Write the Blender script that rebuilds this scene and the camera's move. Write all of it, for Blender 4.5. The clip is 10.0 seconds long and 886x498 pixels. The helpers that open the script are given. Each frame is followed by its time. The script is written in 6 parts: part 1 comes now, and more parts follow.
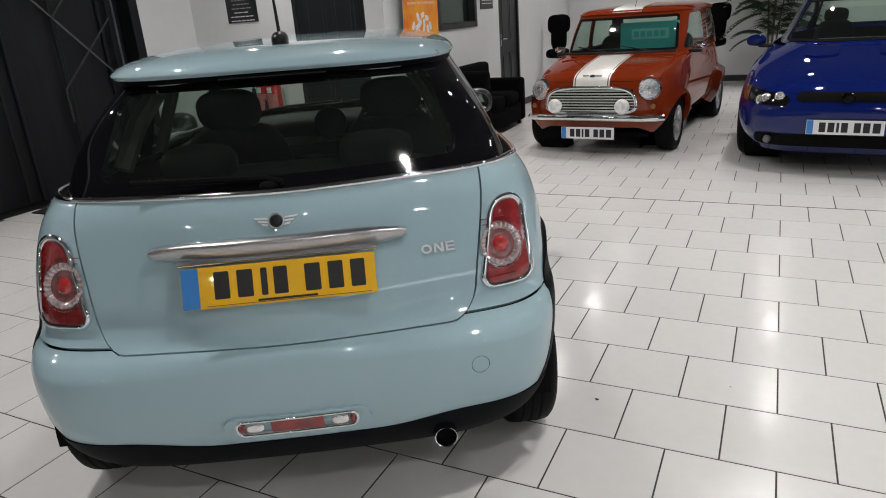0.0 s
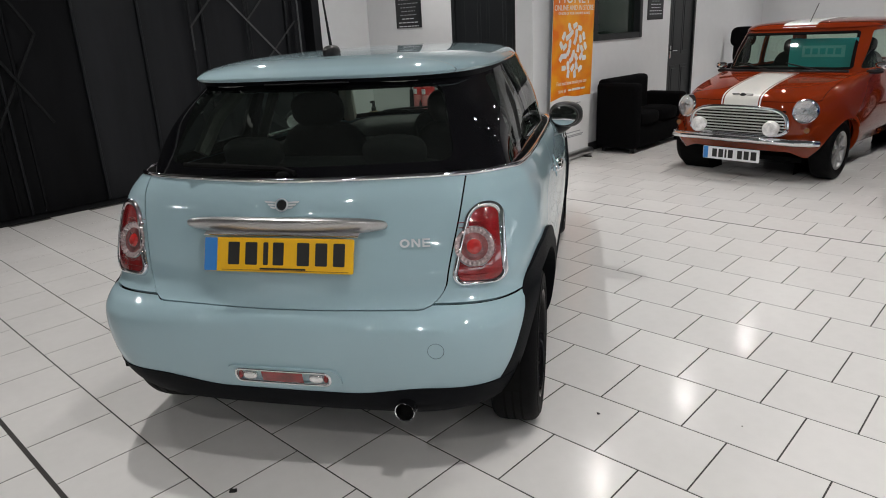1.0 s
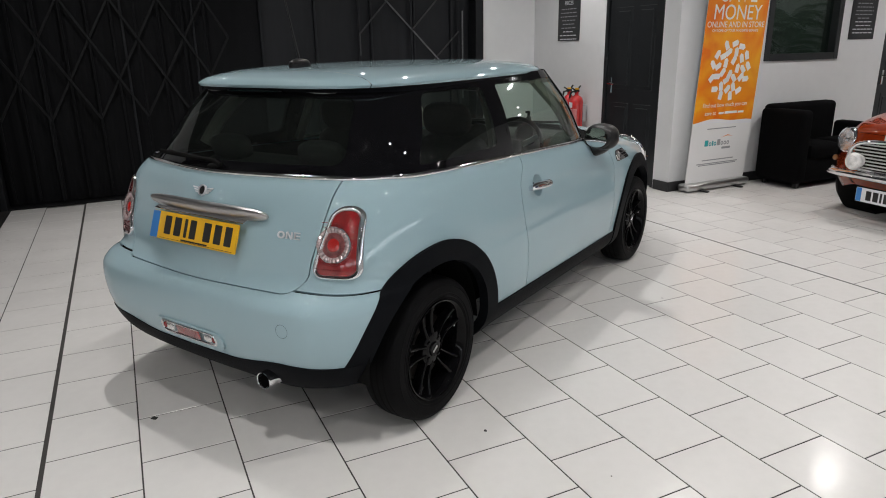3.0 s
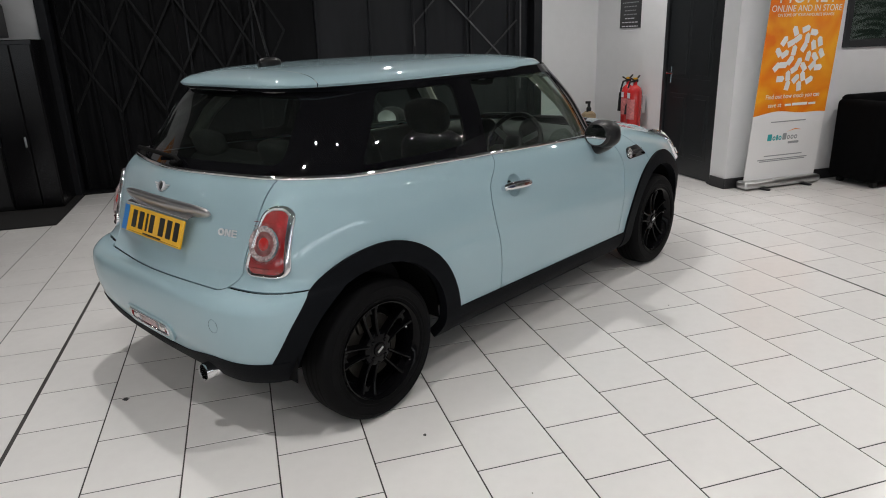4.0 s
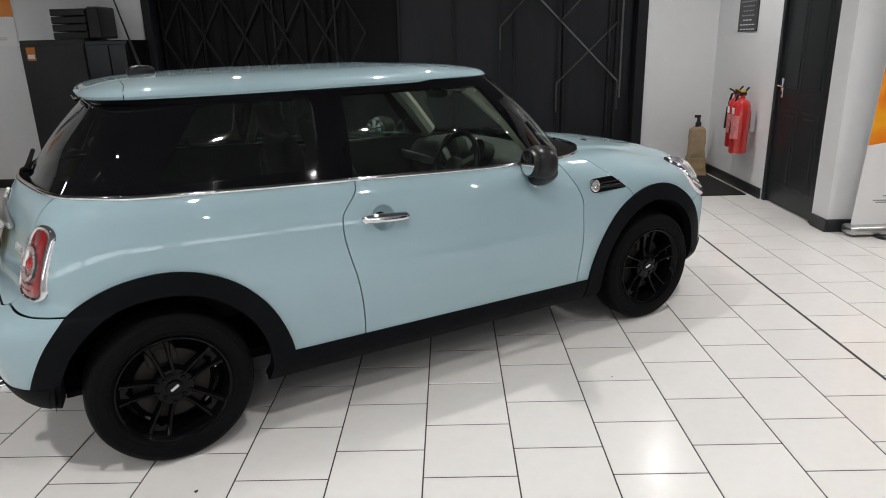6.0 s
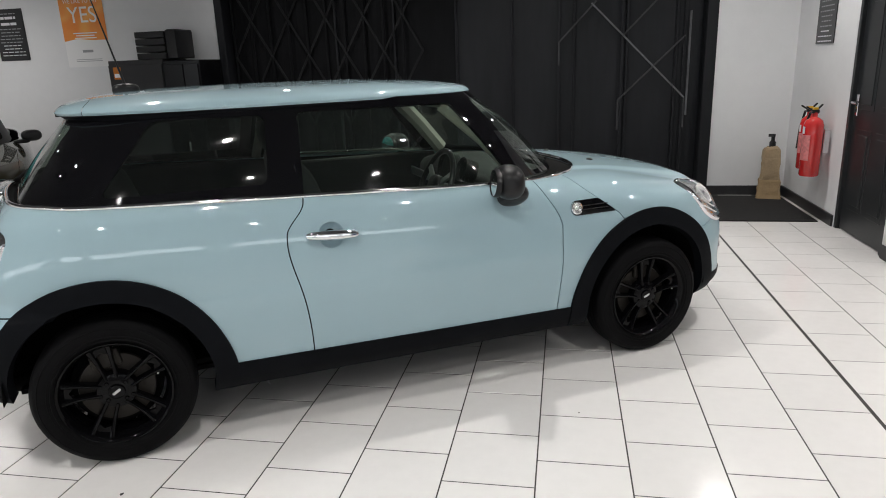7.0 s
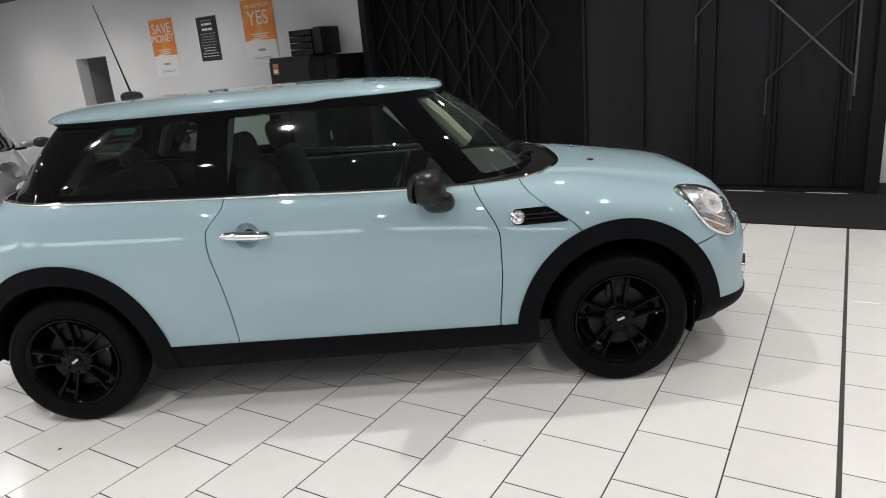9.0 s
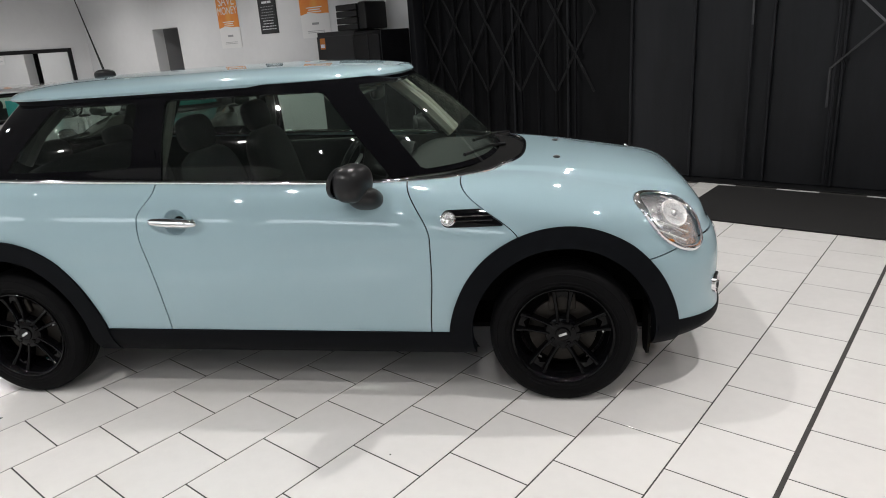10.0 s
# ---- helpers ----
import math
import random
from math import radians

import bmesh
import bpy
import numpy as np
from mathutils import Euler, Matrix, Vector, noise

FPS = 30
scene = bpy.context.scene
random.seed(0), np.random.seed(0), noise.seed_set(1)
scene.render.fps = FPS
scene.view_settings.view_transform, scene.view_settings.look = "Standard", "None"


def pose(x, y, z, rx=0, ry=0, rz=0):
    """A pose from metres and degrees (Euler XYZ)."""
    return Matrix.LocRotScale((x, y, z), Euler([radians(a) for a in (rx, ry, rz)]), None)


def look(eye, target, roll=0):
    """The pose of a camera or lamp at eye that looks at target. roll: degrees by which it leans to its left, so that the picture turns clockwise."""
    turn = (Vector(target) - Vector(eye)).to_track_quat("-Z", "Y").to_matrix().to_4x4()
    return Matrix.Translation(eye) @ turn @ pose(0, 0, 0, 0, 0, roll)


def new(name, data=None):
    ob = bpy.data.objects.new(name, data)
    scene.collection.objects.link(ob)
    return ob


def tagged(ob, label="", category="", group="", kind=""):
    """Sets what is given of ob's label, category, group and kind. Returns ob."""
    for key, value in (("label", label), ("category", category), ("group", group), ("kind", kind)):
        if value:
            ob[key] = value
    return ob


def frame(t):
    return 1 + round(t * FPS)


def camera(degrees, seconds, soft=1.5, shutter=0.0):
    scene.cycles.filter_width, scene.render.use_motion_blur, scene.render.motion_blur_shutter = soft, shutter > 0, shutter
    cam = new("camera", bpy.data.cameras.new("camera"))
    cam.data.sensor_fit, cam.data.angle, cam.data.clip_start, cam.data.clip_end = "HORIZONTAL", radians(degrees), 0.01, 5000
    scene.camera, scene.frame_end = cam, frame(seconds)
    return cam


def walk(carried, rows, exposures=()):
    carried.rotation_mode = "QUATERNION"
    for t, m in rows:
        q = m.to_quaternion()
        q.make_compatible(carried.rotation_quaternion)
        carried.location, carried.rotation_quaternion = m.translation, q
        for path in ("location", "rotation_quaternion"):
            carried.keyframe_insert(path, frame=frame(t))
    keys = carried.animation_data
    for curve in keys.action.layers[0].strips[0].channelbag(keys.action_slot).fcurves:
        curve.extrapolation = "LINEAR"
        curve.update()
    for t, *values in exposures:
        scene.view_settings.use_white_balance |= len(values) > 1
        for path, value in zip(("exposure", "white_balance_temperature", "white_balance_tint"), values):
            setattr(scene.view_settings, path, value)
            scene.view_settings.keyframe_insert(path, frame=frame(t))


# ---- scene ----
cam = camera(67.4, 10.0, soft=1.0)
PATH = [
    (0, (0.077, 0.126, 1.455), (-0.78, 1.806, 0.789), -4.3),
    (0.5, (0.431, 0.202, 1.459), (-0.685, 1.732, 0.814), -4.0),
    (1, (0.718, 0.307, 1.471), (-0.595, 1.681, 0.847), -2.9),
    (1.5, (0.951, 0.524, 1.478), (-0.513, 1.737, 0.858), -1.7),
    (2, (1.2, 0.723, 1.471), (-0.377, 1.801, 0.879), -1.3),
    (2.5, (1.446, 0.927, 1.479), (-0.227, 1.852, 0.891), -1.3),
    (3, (1.602, 1.223, 1.475), (-0.127, 2.042, 0.894), -1.1),
    (3.2, (1.652, 1.347, 1.478), (-0.096, 2.121, 0.89), -1.7),
    (4.3, (1.788, 2.021, 1.508), (-0.063, 2.479, 0.905), -2.2),
    (4.5, (1.738, 2.169, 1.485), (-0.126, 2.592, 0.895), -2.7),
    (5, (1.665, 2.522, 1.496), (-0.224, 2.853, 0.927), -3.3),
    (5.2, (1.684, 2.73, 1.531), (-0.213, 2.968, 0.943), -2.5),
    (6.3, (1.499, 3.453, 1.492), (-0.413, 3.355, 0.913), -2.0),
    (6.5, (1.488, 3.573, 1.488), (-0.424, 3.423, 0.92), -2.3),
    (7, (1.408, 3.941, 1.482), (-0.484, 3.586, 0.94), -2.1),
    (7.5, (1.29, 4.25, 1.473), (-0.555, 3.697, 0.934), -3.5),
    (8, (1.122, 4.562, 1.491), (-0.676, 3.875, 0.95), -3.6),
    (8.5, (1.001, 4.915, 1.498), (-0.727, 4.063, 0.963), -3.4),
    (9, (0.809, 5.165, 1.487), (-0.821, 4.15, 0.928), -4.9),
    (9.5, (0.516, 5.373, 1.508), (-1.031, 4.254, 0.912), -4.4),
    (10, (0.262, 5.603, 1.49), (-1.192, 4.374, 0.879), -4.0),
]
walk(cam, [(t, look(eye, target, roll)) for t, eye, target, roll in PATH],
     ((0.0, -0.1), (3.0, -0.06), (4.5, -0.08), (5.2, -0.02), (6.5, 0.22), (10.0, 0.26)))

# ---- light ----
world = bpy.data.worlds.new("world")
world.use_nodes = True
world.node_tree.nodes["Background"].inputs[0].default_value = (0.55, 0.6, 0.65, 1)
world.node_tree.nodes["Background"].inputs[1].default_value = 0.05
scene.world = world
scene.view_settings.exposure = 0.0
LAMP_WATTS, LAMP_CONE = 100.0, 142.0   # each ceiling spotlight

# ---- materials ----


def material(name, base, rough=0.5, metal=0.0, coat=0.0, spec=0.5, vary=0.0, scale=6.0, bump=0.0, bump_scale=80.0,
             wear=0.0, per_object=0.0, stretch=(1, 1, 1), emit=0.0):
    """A principled surface with two scales of variation in colour and gloss, and fine relief."""
    m = bpy.data.materials.new(name)
    m.use_nodes = True
    nt = m.node_tree
    b = nt.nodes["Principled BSDF"]
    b.inputs["Base Color"].default_value = (*base, 1)
    b.inputs["Roughness"].default_value = rough
    b.inputs["Metallic"].default_value = metal
    b.inputs["Coat Weight"].default_value = coat
    b.inputs["Coat Roughness"].default_value = 0.03
    b.inputs["Specular IOR Level"].default_value = spec
    if emit:
        b.inputs["Emission Color"].default_value = (*base, 1)
        b.inputs["Emission Strength"].default_value = emit
    coord = nt.nodes.new("ShaderNodeTexCoord")
    mp = nt.nodes.new("ShaderNodeMapping")
    mp.inputs["Scale"].default_value = stretch
    nt.links.new(coord.outputs["Object"], mp.inputs[0])
    src = mp.outputs[0]
    if vary or wear or per_object:
        n1 = nt.nodes.new("ShaderNodeTexNoise")
        n1.inputs["Scale"].default_value, n1.inputs["Detail"].default_value = scale, 4
        n2 = nt.nodes.new("ShaderNodeTexNoise")
        n2.inputs["Scale"].default_value, n2.inputs["Detail"].default_value = scale * 9, 5
        for n in (n1, n2):
            nt.links.new(src, n.inputs["Vector"])
        add = nt.nodes.new("ShaderNodeMath")
        add.operation = "MULTIPLY_ADD"
        add.inputs[1].default_value, add.inputs[2].default_value = 0.5, 0.0
        nt.links.new(n2.outputs[0], add.inputs[0])
        nt.links.new(n1.outputs[0], add.inputs[2])
        last = add.outputs[0]
        if per_object:
            info = nt.nodes.new("ShaderNodeObjectInfo")
            o = nt.nodes.new("ShaderNodeMath")
            o.operation = "MULTIPLY_ADD"
            o.inputs[1].default_value = per_object
            nt.links.new(info.outputs["Random"], o.inputs[0])
            nt.links.new(last, o.inputs[2])
            last = o.outputs[0]
        rng = nt.nodes.new("ShaderNodeMapRange")
        rng.inputs[1].default_value, rng.inputs[2].default_value = 0.5, 1.0
        rng.inputs[3].default_value, rng.inputs[4].default_value = 1 - vary, 1 + vary * 0.5
        nt.links.new(last, rng.inputs[0])
        mul = nt.nodes.new("ShaderNodeVectorMath")
        mul.operation = "SCALE"
        mul.inputs[0].default_value = base
        nt.links.new(rng.outputs[0], mul.inputs["Scale"])
        nt.links.new(mul.outputs[0], b.inputs["Base Color"])
        if wear:
            r2 = nt.nodes.new("ShaderNodeMapRange")
            r2.inputs[1].default_value, r2.inputs[2].default_value = 0.45, 1.0
            r2.inputs[3].default_value, r2.inputs[4].default_value = max(0.02, rough - wear), rough + wear
            nt.links.new(last, r2.inputs[0])
            nt.links.new(r2.outputs[0], b.inputs["Roughness"])
    if bump:
        n3 = nt.nodes.new("ShaderNodeTexNoise")
        n3.inputs["Scale"].default_value, n3.inputs["Detail"].default_value = bump_scale, 3
        nt.links.new(src, n3.inputs["Vector"])
        bm_ = nt.nodes.new("ShaderNodeBump")
        bm_.inputs["Strength"].default_value, bm_.inputs["Distance"].default_value = bump, 0.004
        nt.links.new(n3.outputs[0], bm_.inputs["Height"])
        nt.links.new(bm_.outputs[0], b.inputs["Normal"])
    return m


def glass(name, tint, gloss=0.03, haze=0.0, haze_colour=(0.3, 0.36, 0.33)):
    """A thin pane: tinted see-through, glossier towards grazing angles on either side."""
    m = bpy.data.materials.new(name)
    m.use_nodes = True
    nt = m.node_tree
    nt.nodes.remove(nt.nodes["Principled BSDF"])
    out = nt.nodes["Material Output"]
    tr, gl = nt.nodes.new("ShaderNodeBsdfTransparent"), nt.nodes.new("ShaderNodeBsdfGlossy")
    tr.inputs[0].default_value = (*tint, 1)
    gl.inputs["Roughness"].default_value = gloss
    lw, pw, ma, mx = nt.nodes.new("ShaderNodeLayerWeight"), nt.nodes.new("ShaderNodeMath"), nt.nodes.new("ShaderNodeMath"), nt.nodes.new("ShaderNodeMixShader")
    lw.inputs["Blend"].default_value = 0.5
    pw.operation, ma.operation = "POWER", "MULTIPLY_ADD"
    pw.inputs[1].default_value, ma.inputs[1].default_value, ma.inputs[2].default_value = 5.0, 0.92, 0.075
    nt.links.new(lw.outputs["Facing"], pw.inputs[0])
    nt.links.new(pw.outputs[0], ma.inputs[0])
    nt.links.new(ma.outputs[0], mx.inputs[0])
    # a pale diffuse veil stands in for reflected light on the pane
    if haze:
        df, dm, nz, mr = nt.nodes.new("ShaderNodeBsdfDiffuse"), nt.nodes.new("ShaderNodeMixShader"), nt.nodes.new("ShaderNodeTexNoise"), nt.nodes.new("ShaderNodeMapRange")
        df.inputs[0].default_value = (*haze_colour, 1)
        nz.inputs["Scale"].default_value = 5
        mr.inputs[1].default_value, mr.inputs[2].default_value, mr.inputs[3].default_value, mr.inputs[4].default_value = 0.3, 0.7, haze * 0.8, haze * 1.2
        nt.links.new(nz.outputs[0], mr.inputs[0])
        nt.links.new(mr.outputs[0], dm.inputs[0])
        nt.links.new(tr.outputs[0], dm.inputs[1])
        nt.links.new(df.outputs[0], dm.inputs[2])
        tr = dm
    nt.links.new(tr.outputs[0], mx.inputs[1])
    nt.links.new(gl.outputs[0], mx.inputs[2])
    nt.links.new(mx.outputs[0], out.inputs["Surface"])
    return m


M = {
    "tile": material("white glazed tile", (0.70, 0.688, 0.675), 0.16, spec=0.32, vary=0.05, scale=2.5, wear=0.06, per_object=0.25, bump=0.02, bump_scale=9),
    "grout": material("dark grout", (0.045, 0.042, 0.04), 0.85, vary=0.3, scale=5),
    "wall": material("white wall paint", (0.71, 0.715, 0.725), 0.6, vary=0.04, scale=1.2, bump=0.15, bump_scale=140),
    "ceiling": material("dark ceiling paint", (0.05, 0.05, 0.052), 0.8, vary=0.05, scale=1.0),
    "skirting": material("black skirting", (0.02, 0.02, 0.022), 0.4, vary=0.3, scale=6),
    "blackdoor": material("black painted door", (0.016, 0.018, 0.02), 0.38, vary=0.25, scale=4, bump=0.1, bump_scale=120),
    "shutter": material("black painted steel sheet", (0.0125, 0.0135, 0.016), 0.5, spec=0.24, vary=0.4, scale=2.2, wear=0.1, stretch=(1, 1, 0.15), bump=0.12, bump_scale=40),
    # the same sheet with the shade of the gate's dim half in its colour
    "shutter_shaded": material("shaded black steel sheet", (0.0062, 0.0065, 0.0076), 0.6, spec=0.10, vary=0.4, scale=2.2, stretch=(1, 1, 0.15), bump=0.12, bump_scale=40),
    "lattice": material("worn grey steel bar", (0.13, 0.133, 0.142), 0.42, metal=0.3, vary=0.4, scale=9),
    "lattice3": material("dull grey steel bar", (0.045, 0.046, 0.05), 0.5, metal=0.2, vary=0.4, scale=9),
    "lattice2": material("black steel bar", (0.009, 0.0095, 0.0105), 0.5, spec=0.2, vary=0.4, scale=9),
    "mat": material("black entrance mat", (0.007, 0.0065, 0.0065), 0.95, vary=0.4, scale=30, bump=0.6, bump_scale=400),
    "paint": material("ice blue car paint", (0.318, 0.443, 0.488), 0.5, coat=1.0, spec=0.08, vary=0.015, scale=3),
    "trim": material("black grained plastic", (0.0045, 0.0052, 0.0068), 0.6, spec=0.06, vary=0.2, scale=20, bump=0.15, bump_scale=600),
    "gloss": material("gloss black pillar", (0.004, 0.004, 0.005), 0.03, spec=0.5),
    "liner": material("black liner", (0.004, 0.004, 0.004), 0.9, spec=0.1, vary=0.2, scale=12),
    "chrome": material("chrome", (0.78, 0.78, 0.8), 0.08, metal=1.0, vary=0.03, scale=12),
    "satin": material("satin metal", (0.6, 0.6, 0.61), 0.28, metal=1.0, vary=0.05, scale=14),
    "tyre": material("tyre rubber", (0.0035, 0.0035, 0.004), 0.6, spec=0.08, vary=0.3, scale=25, bump=0.3, bump_scale=200),
    "rim": material("gloss black alloy", (0.0025, 0.0025, 0.003), 0.06, spec=0.13, vary=0.2, scale=9),
    "disc": material("brake disc steel", (0.020, 0.017, 0.014), 0.5, metal=0.6, vary=0.3, scale=20),
    "redlens": material("red lamp lens", (0.25, 0.008, 0.010), 0.10, coat=1.0, vary=0.5, scale=22, bump=0.35, bump_scale=70),
    "pinklens": material("bright red reflector", (0.42, 0.016, 0.014), 0.12, coat=1.0, vary=0.4, scale=40, bump=0.5, bump_scale=90),
    "bowl": material("silvered lamp bowl", (0.86, 0.85, 0.85), 0.22, metal=0.85, coat=0.5, vary=0.15, scale=30, bump=0.9, bump_scale=45),
    "grillechrome": material("bright polished grille metal", (0.82, 0.81, 0.79), 0.25, metal=0.7, vary=0.05, scale=14),
    "smokebowl": material("smoked lamp housing", (0.16, 0.155, 0.15), 0.3, metal=0.5, coat=1.0, vary=0.3, scale=12),
    "headbowl": material("bright lamp reflector", (0.93, 0.92, 0.91), 0.3, metal=0.1, coat=0.6, vary=0.4, scale=18, bump=0.5, bump_scale=40),
    "ribclear": material("ribbed clear lens", (0.52, 0.42, 0.42), 0.2, metal=0.5, coat=0.6, vary=0.3, scale=40),
    "pinkdark": material("pale red lamp bowl", (0.30, 0.10, 0.10), 0.15, metal=0.4, coat=1.0, vary=0.6, scale=35, bump=0.4, bump_scale=80),
    "pinkpaper": material("pale pink printed label", (0.62, 0.20, 0.20), 0.5, vary=0.35, scale=40),
    "bar": material("brushed chrome bar", (0.48, 0.47, 0.47), 0.28, metal=1.0, vary=0.1, scale=10),
    "dullamber": material("dull amber lens", (0.20, 0.085, 0.03), 0.15, coat=1.0),
    "amber": material("amber lens", (0.6, 0.2, 0.03), 0.15, coat=1.0),
    "yellow": material("yellow plate", (0.80, 0.44, 0.006), 0.3, coat=0.5, vary=0.03, scale=15),
    "plateblue": material("blue plate band", (0.03, 0.2, 0.55), 0.3, coat=0.5),
    "platewhite": material("white plate", (0.75, 0.76, 0.78), 0.3, coat=0.5),
    "ink": material("black ink", (0.01, 0.01, 0.01), 0.5),
    "seat": material("charcoal seat cloth", (0.012, 0.012, 0.013), 0.9, vary=0.2, scale=30, bump=0.3, bump_scale=500),
    "headliner": material("pale grey headlining", (0.34, 0.34, 0.31), 0.9, vary=0.05, scale=20),
    "lining": material("pale beige pillar lining", (0.42, 0.40, 0.35), 0.85, vary=0.06, scale=20),
    "darklining": material("grey pillar lining", (0.10, 0.098, 0.088), 0.85, vary=0.06, scale=20),
    "dash": material("dark dashboard plastic", (0.010, 0.0105, 0.011), 0.6, vary=0.2, scale=15),
    # car panes carry a little of that painted reflection haze
    "glass": glass("tinted car glass", (0.76, 0.87, 0.80), haze=0.014),
    "screen": glass("clear windscreen glass", (0.84, 0.93, 0.87), haze=0.028),
    "darkglass": glass("dark privacy glass", (0.63, 0.71, 0.66), haze=0.013),
    "redpaint": material("burnt orange red car paint", (0.215, 0.027, 0.006), 0.5, coat=1.0, spec=0.0, vary=0.02, scale=3),
    "bluepaint": material("deep metallic blue car paint", (0.0035, 0.011, 0.105), 0.5, coat=1.0, spec=0.0, vary=0.03, scale=3),
    "silverpaint": material("silver car paint", (0.42, 0.42, 0.43), 0.3, metal=0.6, coat=1.0, vary=0.02, scale=3),
    "olivepaint": material("dark bronze green car paint", (0.016, 0.015, 0.007), 0.4, spec=0.1, metal=0.0, coat=1.0, vary=0.03, scale=3),
    "whitepaint": material("white stripe paint", (0.78, 0.77, 0.72), 0.3, coat=0.8, vary=0.02, scale=4),
    "teal": material("teal price board", (0.03, 0.34, 0.36), 0.5, vary=0.08, scale=8),
    "paleteal": material("pale teal print", (0.16, 0.46, 0.48), 0.5, vary=0.08, scale=8),
    "silver": material("bright silver badge metal", (0.72, 0.73, 0.75), 0.35, metal=0.35, coat=0.5, vary=0.05, scale=30),
    "sofa": material("black sofa fabric", (0.004, 0.004, 0.0045), 0.95, spec=0.05, vary=0.3, scale=20, bump=0.4, bump_scale=300),
    "white": material("white printed vinyl", (0.78, 0.78, 0.78), 0.4, vary=0.02, scale=5),
    "alu": material("brushed aluminium", (0.55, 0.55, 0.55), 0.35, metal=1.0, vary=0.05, scale=14),
    "grey": material("grey print", (0.3, 0.31, 0.32), 0.5),
    "blacksign": material("black sign board", (0.016, 0.017, 0.019), 0.35, vary=0.1, scale=9),
    "fire": material("red enamel", (0.55, 0.02, 0.02), 0.25, coat=0.6, vary=0.05, scale=8),
    "palepaper": material("pale brown paper", (0.35, 0.26, 0.16), 0.85, vary=0.25, scale=7, bump=0.6, bump_scale=22),
    "paper": material("brown kraft paper", (0.34, 0.24, 0.13), 0.85, vary=0.2, scale=9, bump=0.5, bump_scale=25),
    "cabinet": material("black cabinet laminate", (0.005, 0.005, 0.006), 0.2, spec=0.25, vary=0.2, scale=5),
    "cabgrey": material("dark grey cabinet panel", (0.028, 0.028, 0.03), 0.5, spec=0.3, vary=0.15, scale=5),
    "leaf": material("palm leaf", (0.03, 0.075, 0.02), 0.5, vary=0.3, scale=8),
    "stem": material("palm stem", (0.12, 0.085, 0.05), 0.8, vary=0.3, scale=12, bump=0.5, bump_scale=60),
    "pot": material("dark planter", (0.03, 0.03, 0.032), 0.5, vary=0.2, scale=10),
    "mirror": material("mirror glass", (0.85, 0.86, 0.86), 0.02, metal=1.0),
    "black": material("black plastic", (0.008, 0.008, 0.009), 0.35, spec=0.35, vary=0.2, scale=12),
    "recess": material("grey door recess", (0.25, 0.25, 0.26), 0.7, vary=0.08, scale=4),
    "clear": glass("clear lens", (0.92, 0.93, 0.94)),
}


def lampmat(name, colour, strength):
    m = bpy.data.materials.new(name)
    m.use_nodes = True
    nt = m.node_tree
    nt.nodes.remove(nt.nodes["Principled BSDF"])
    e = nt.nodes.new("ShaderNodeEmission")
    e.inputs[0].default_value, e.inputs[1].default_value = (*colour, 1), strength
    nt.links.new(e.outputs[0], nt.nodes["Material Output"].inputs["Surface"])
    return m


def printed(name, low, high):
    """Printed vinyl that runs from one ink to another in soft swirls."""
    m = material(name, low, 0.35)
    nt = m.node_tree
    nz, cr, co = nt.nodes.new("ShaderNodeTexNoise"), nt.nodes.new("ShaderNodeValToRGB"), nt.nodes.new("ShaderNodeTexCoord")
    nz.inputs["Scale"].default_value, nz.inputs["Detail"].default_value, nz.inputs["Distortion"].default_value = 2.2, 2, 1.2
    cr.color_ramp.elements[0].position, cr.color_ramp.elements[1].position = 0.35, 0.68
    cr.color_ramp.elements[0].color, cr.color_ramp.elements[1].color = (*low, 1), (*high, 1)
    nt.links.new(co.outputs["Object"], nz.inputs["Vector"])
    nt.links.new(nz.outputs[0], cr.inputs[0])
    nt.links.new(cr.outputs[0], nt.nodes["Principled BSDF"].inputs["Base Color"])
    return m


M["orange"] = printed("orange printed vinyl", (0.80, 0.17, 0.008), (0.90, 0.40, 0.02))
# poster orange, made paler so the sheen sits in the ink colours
M["orange_sheen"] = printed("orange printed paper paled by sheen", (0.78, 0.24, 0.035), (0.82, 0.42, 0.10))
M["led"] = lampmat("led lamp", (1.0, 0.97, 0.94), 330.0)
# glow of the sheet added behind the unseen east windows
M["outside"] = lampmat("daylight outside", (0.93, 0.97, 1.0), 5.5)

# ---- mesh helpers ----


def obj(name, bm, mat, parent=None, smooth=False, sharp=None):
    """Links a bmesh as one mesh object, and frees it."""
    me = bpy.data.meshes.new(name)
    bm.to_mesh(me)
    bm.free()
    for m_ in (mat if isinstance(mat, (list, tuple)) else [mat]):
        me.materials.append(m_)
    if smooth:
        me.polygons.foreach_set("use_smooth", [True] * len(me.polygons))
        if sharp is not None:
            me.set_sharp_from_angle(angle=radians(sharp))
    ob = new(name, me)
    if parent:
        ob.parent = parent
    return ob


def part(name, bm, mat, parent, label="", smooth=False, sharp=40):
    ob = obj(name, bm, mat, parent, smooth, sharp)
    return tagged(ob, label)


def thing(name, m, label, category, group="", kind=""):
    ob = new(name)
    ob.matrix_basis = m
    return tagged(ob, label, category, group, kind)


